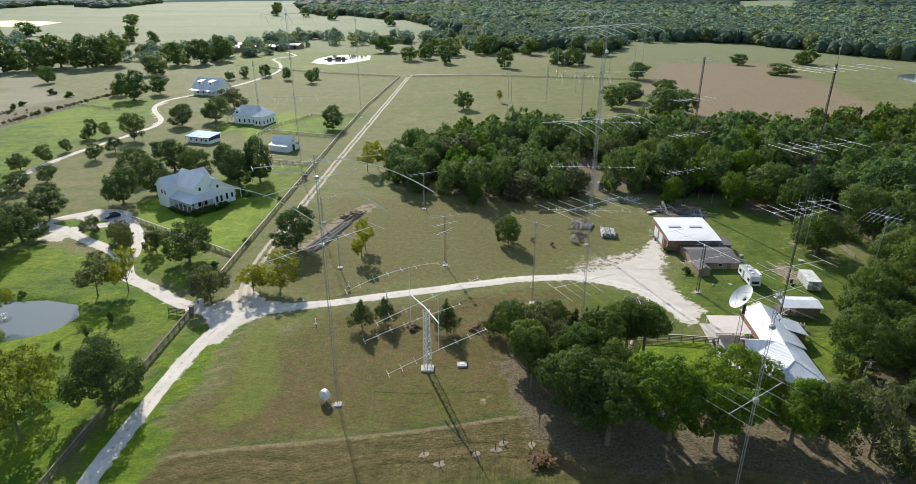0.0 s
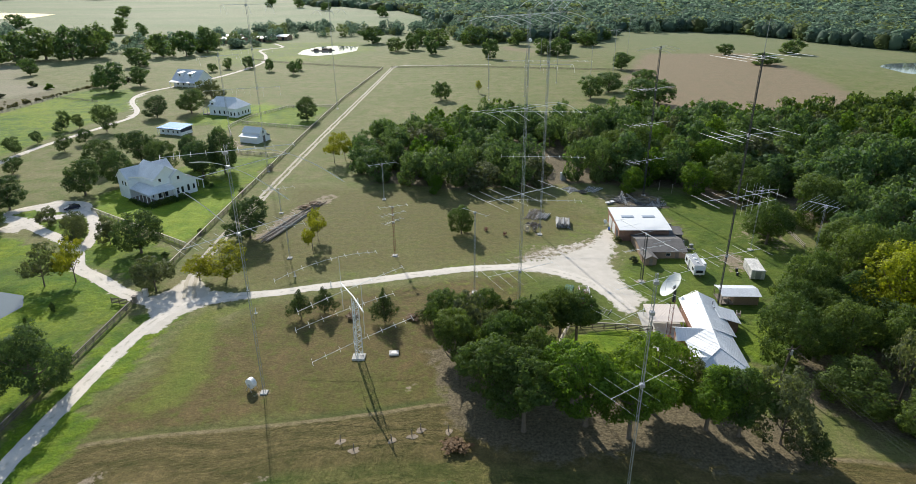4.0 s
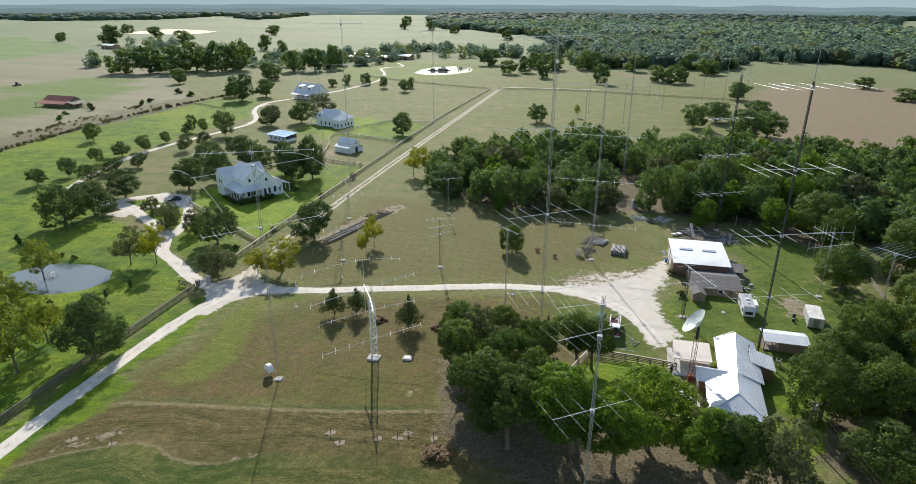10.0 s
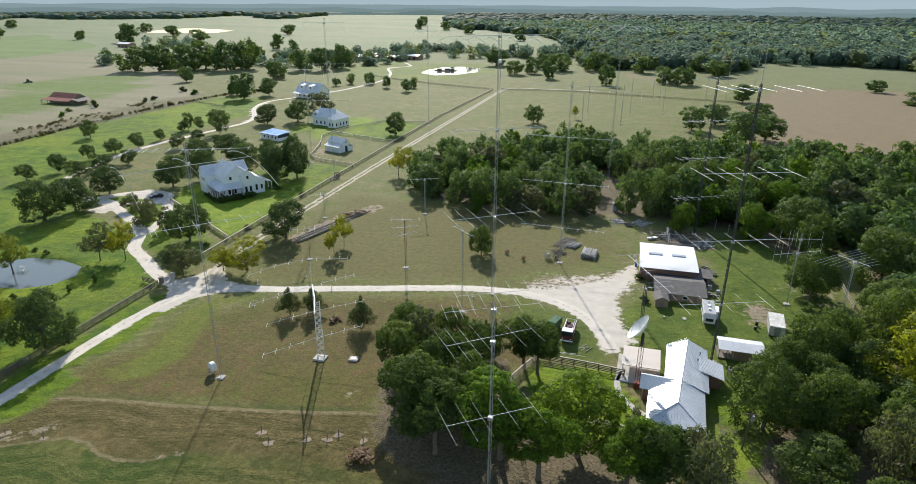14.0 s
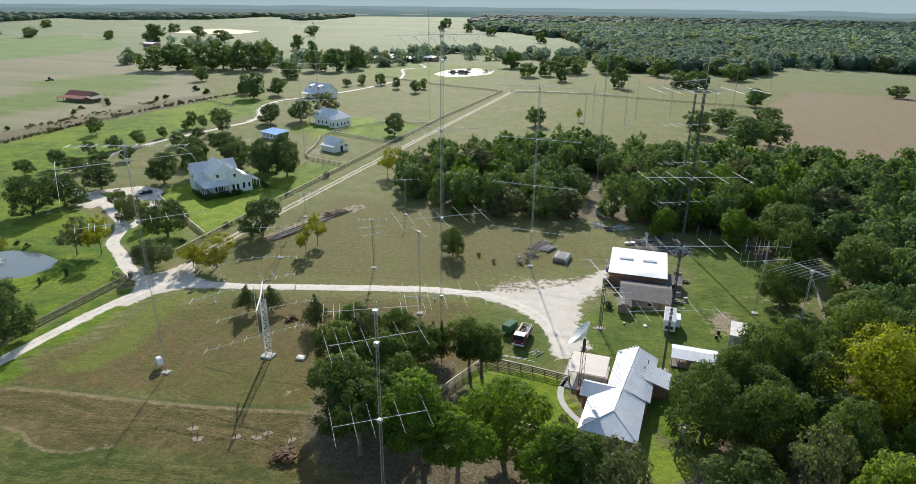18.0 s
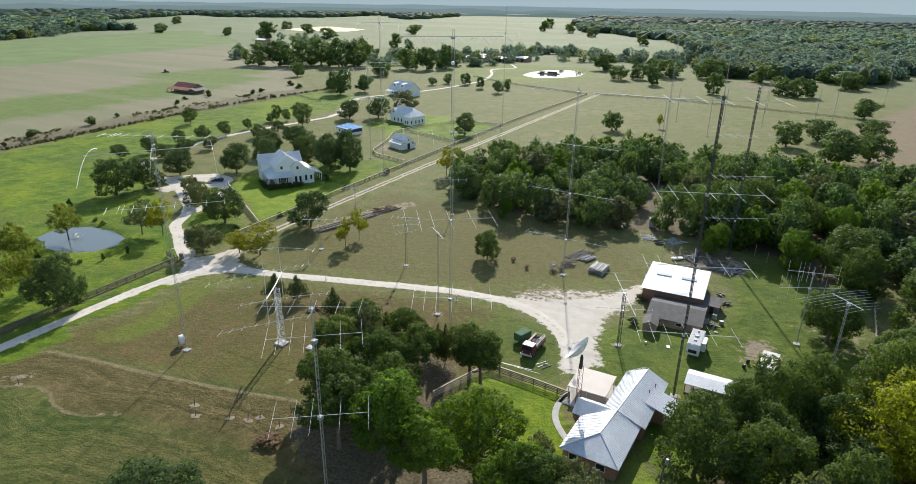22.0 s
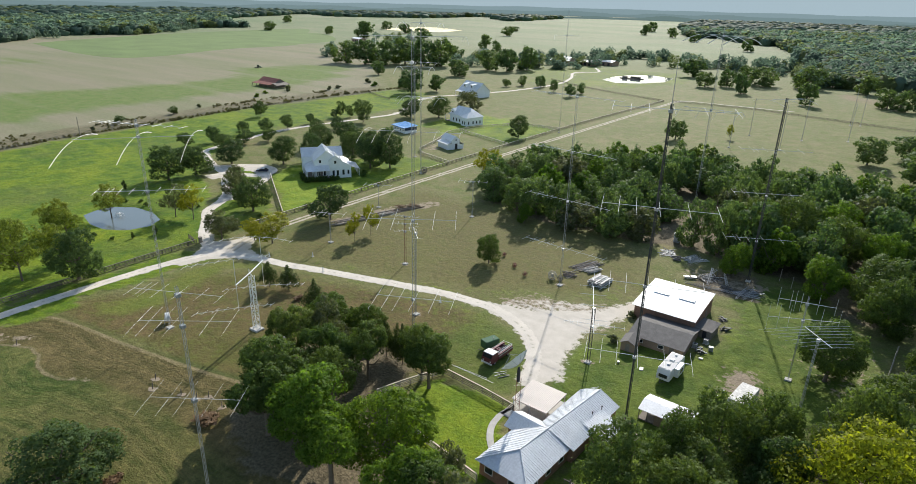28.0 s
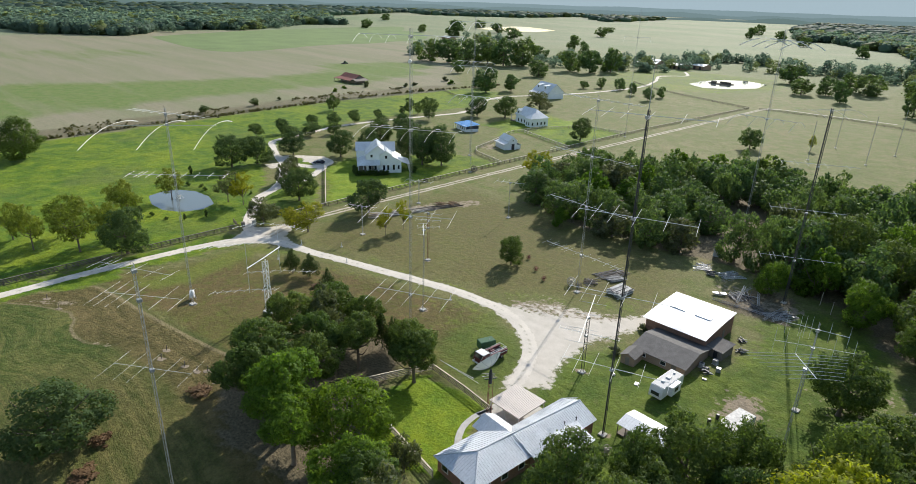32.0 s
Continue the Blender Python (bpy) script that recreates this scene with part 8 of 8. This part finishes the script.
def shrub(x, y, r, h, mat, label, n=700, name="shrub", seed=1, leaf=0.16):
    me = shared(("shrub", mat.name, n, seed % 3), lambda: leaf_mesh("leaves", leaf_cloud(200 + seed % 3, n, 1.0, 1.6, 0.0, 22, leaf), mat))
    ob = thing(name, x, y, 0, (seed * 67) % 360, label, "shrub")
    ob.scale = (r, r, h / 1.6)
    put("foliage", me, ob)
    put("stems", shared("stems", lambda: trunk_mesh(9, 1.2, 0.7, 0.05, 5, 0.1)), ob)


BRUSH = leaf_material("dry_brush", (0.14, 0.085, 0.045), (0.19, 0.12, 0.06), 0.1)
for i, (x, y, r, h) in enumerate(((-3.6, 14.7, 1.7, 0.9), (8.9, 14.7, 1.8, 0.9), (18.4, -23.8, 2.4, 1.1), (20.4, -40.4, 2.0, 1.4), (26.8, -44.8, 2.4, 0.8), (-29.6, 80.5, 2.0, 0.8), (-27.0, 84.0, 2.3, 0.9))):
    shrub(x, y, r, h, BRUSH, "heap of dry brown brush on the grass", name="brush_pile", seed=i)
for i, (x, y, r, h) in enumerate(((-92.3, 4.7, 0.8, 2.6), (-85.7, 3.8, 0.9, 2.0), (-79.7, 5.3, 0.9, 1.2), (-73.5, 7.1, 0.8, 1.0), (-70, 11.2, 0.6, 1.8), (-68.2, 17.1, 0.6, 2.2), (-95, 29, 1.0, 1.2), (-100, 30, 1.0, 1.0), (-84.5, 36.5, 0.9, 2.0), (-80.5, 38.5, 0.7, 1.2), (-104, 27, 1.1, 1.2), (-118, 34, 0.8, 3.2))):
    shrub(x, y, r, h, LEAF_CEDAR if h > 1.5 else LEAF_OAK, "small dark shrub on the pond lawn", seed=i)
for i in range(7):
    shrub(-79.4 - i * 1.1, 81.9 + i * 0.8, 1.1, 1.2, LEAF_OAK, "dark clipped shrub before the farmhouse porch", seed=i)
for i in range(10):
    shrub(-76.6 + i * 0.74, 81.0 + i * 1.02, 1.35, 2.0, LEAF_OAK, "dark clipped shrub before the farmhouse porch", seed=i)
for i, (x, y, r, h) in enumerate(((-241, 95, 3.0, 3.5), (-243, 129, 3, 3.2), (-252, 150, 2.5, 3), (-262, 200, 3, 4), (-268, 232, 3.2, 5.5), (-276, 239, 3, 4.5), (-272, 215, 3.5, 3), (-254, 259, 3.5, 4), (-256, 270, 4, 3.4), (-246, 300, 5, 5), (-262, 310, 5, 5), (-229, 76, 2, 2.4), (-222, 322, 6, 4), (-210, 328, 6, 4.5))):
    shrub(x, y, r * 0.6, h * 0.7, LEAF_GREY if i % 3 else LEAF_LIGHT, "rough shrub on the fence line", n=900, seed=i, leaf=0.2)
for i, (x, y) in enumerate(((-53.6, 60.4), (-54.2, 96), (-56.5, 44.8), (-66, 100.6), (-69, 104), (61.5, 41.5), (60.6, 54.4))):
    shrub(x, y, 1.2, 1.5, LEAF_OAK if i < 5 else LEAF_GREY, "low green shrub by a fence or wall", seed=i)

# gate by the road fork
gate = thing("ranch_gate", -55.4, 20.2, 0, -12, "dark timber ranch gate folded open beside the fence", "gate")
for z in (0.4, 0.75, 1.1, 1.45):
    block("gate_bar", gate, FENCE_WOOD, -2.0, 2.0, -0.05, 0.05, z - 0.09, z + 0.09)
for x in (-2.0, 0.0, 2.0):
    block("gate_stile", gate, FENCE_WOOD, x - 0.09, x + 0.09, -0.1, -0.05, -0.05, 1.6)
pil = thing("gate_pillar", -51.6, 24.2, 0, 10, "pale stone gate pillar at the road fork", "pillar")
block("shaft", pil, CONCRETE, -0.45, 0.45, -0.45, 0.45, -0.1, 1.5, bevel=0.05)
block("cap", pil, CONCRETE, -0.55, 0.55, -0.55, 0.55, 1.5, 1.65, bevel=0.05)
pil = thing("gate_pillar", -52.6, 21.2, 0, 10, "weathered dark stone gate pillar ending the fence", "pillar")
block("shaft", pil, GREY_WOOD, -0.4, 0.4, -0.4, 0.4, -0.1, 1.5, bevel=0.05)
block("cap", pil, GREY_WOOD, -0.5, 0.5, -0.5, 0.5, 1.5, 1.62, bevel=0.05)
# pond fountain
fo = thing("pond_fountain", -92.5, 19.0, -0.38, 0, "white fountain spray in the middle of the pond", "fountain")
g = Geo()
g.tube([(0, 0, -0.1), (0, 0, 0.12)], [0.5, 0.4], 12)
part("float", g, WHITE_PAINT, fo)
for k in range(12):
    w = 2 * math.pi * k / 12
    g = Geo()
    g.tube([(0.0, 0.0, 0.1), (0.3 * math.cos(w), 0.3 * math.sin(w), 0.9), (0.8 * math.cos(w), 0.8 * math.sin(w), 1.0), (1.4 * math.cos(w), 1.4 * math.sin(w), 0.03)], [0.05, 0.05, 0.05, 0.03], 4)
    part("jet", g, WHITE_PAINT, fo)
# island in the far pond
isl = thing("pond_island", -116, 512, -0.6, 10, "low dark island with docks in the far pond", "island")
g = Geo()
ring = [(10 * math.cos(a) * (1 + 0.2 * math.sin(3 * a)), 3.5 * math.sin(a)) for a in (i * 0.449 for i in range(14))]
g.hull([(x * 1.15, y * 1.15, -0.5) for x, y in ring], [(x, y, 0.7) for x, y in ring])
part("bank", g, BARK, isl)
for x, y, w in ((-6, 0, 2.2), (2, 1, 2.8), (7, -1, 1.6)):
    block("dock_hut", isl, FENCE_WOOD, x - w, x + w, y - 1.5, y + 1.5, 0.7, 2.2, bevel=0.1)
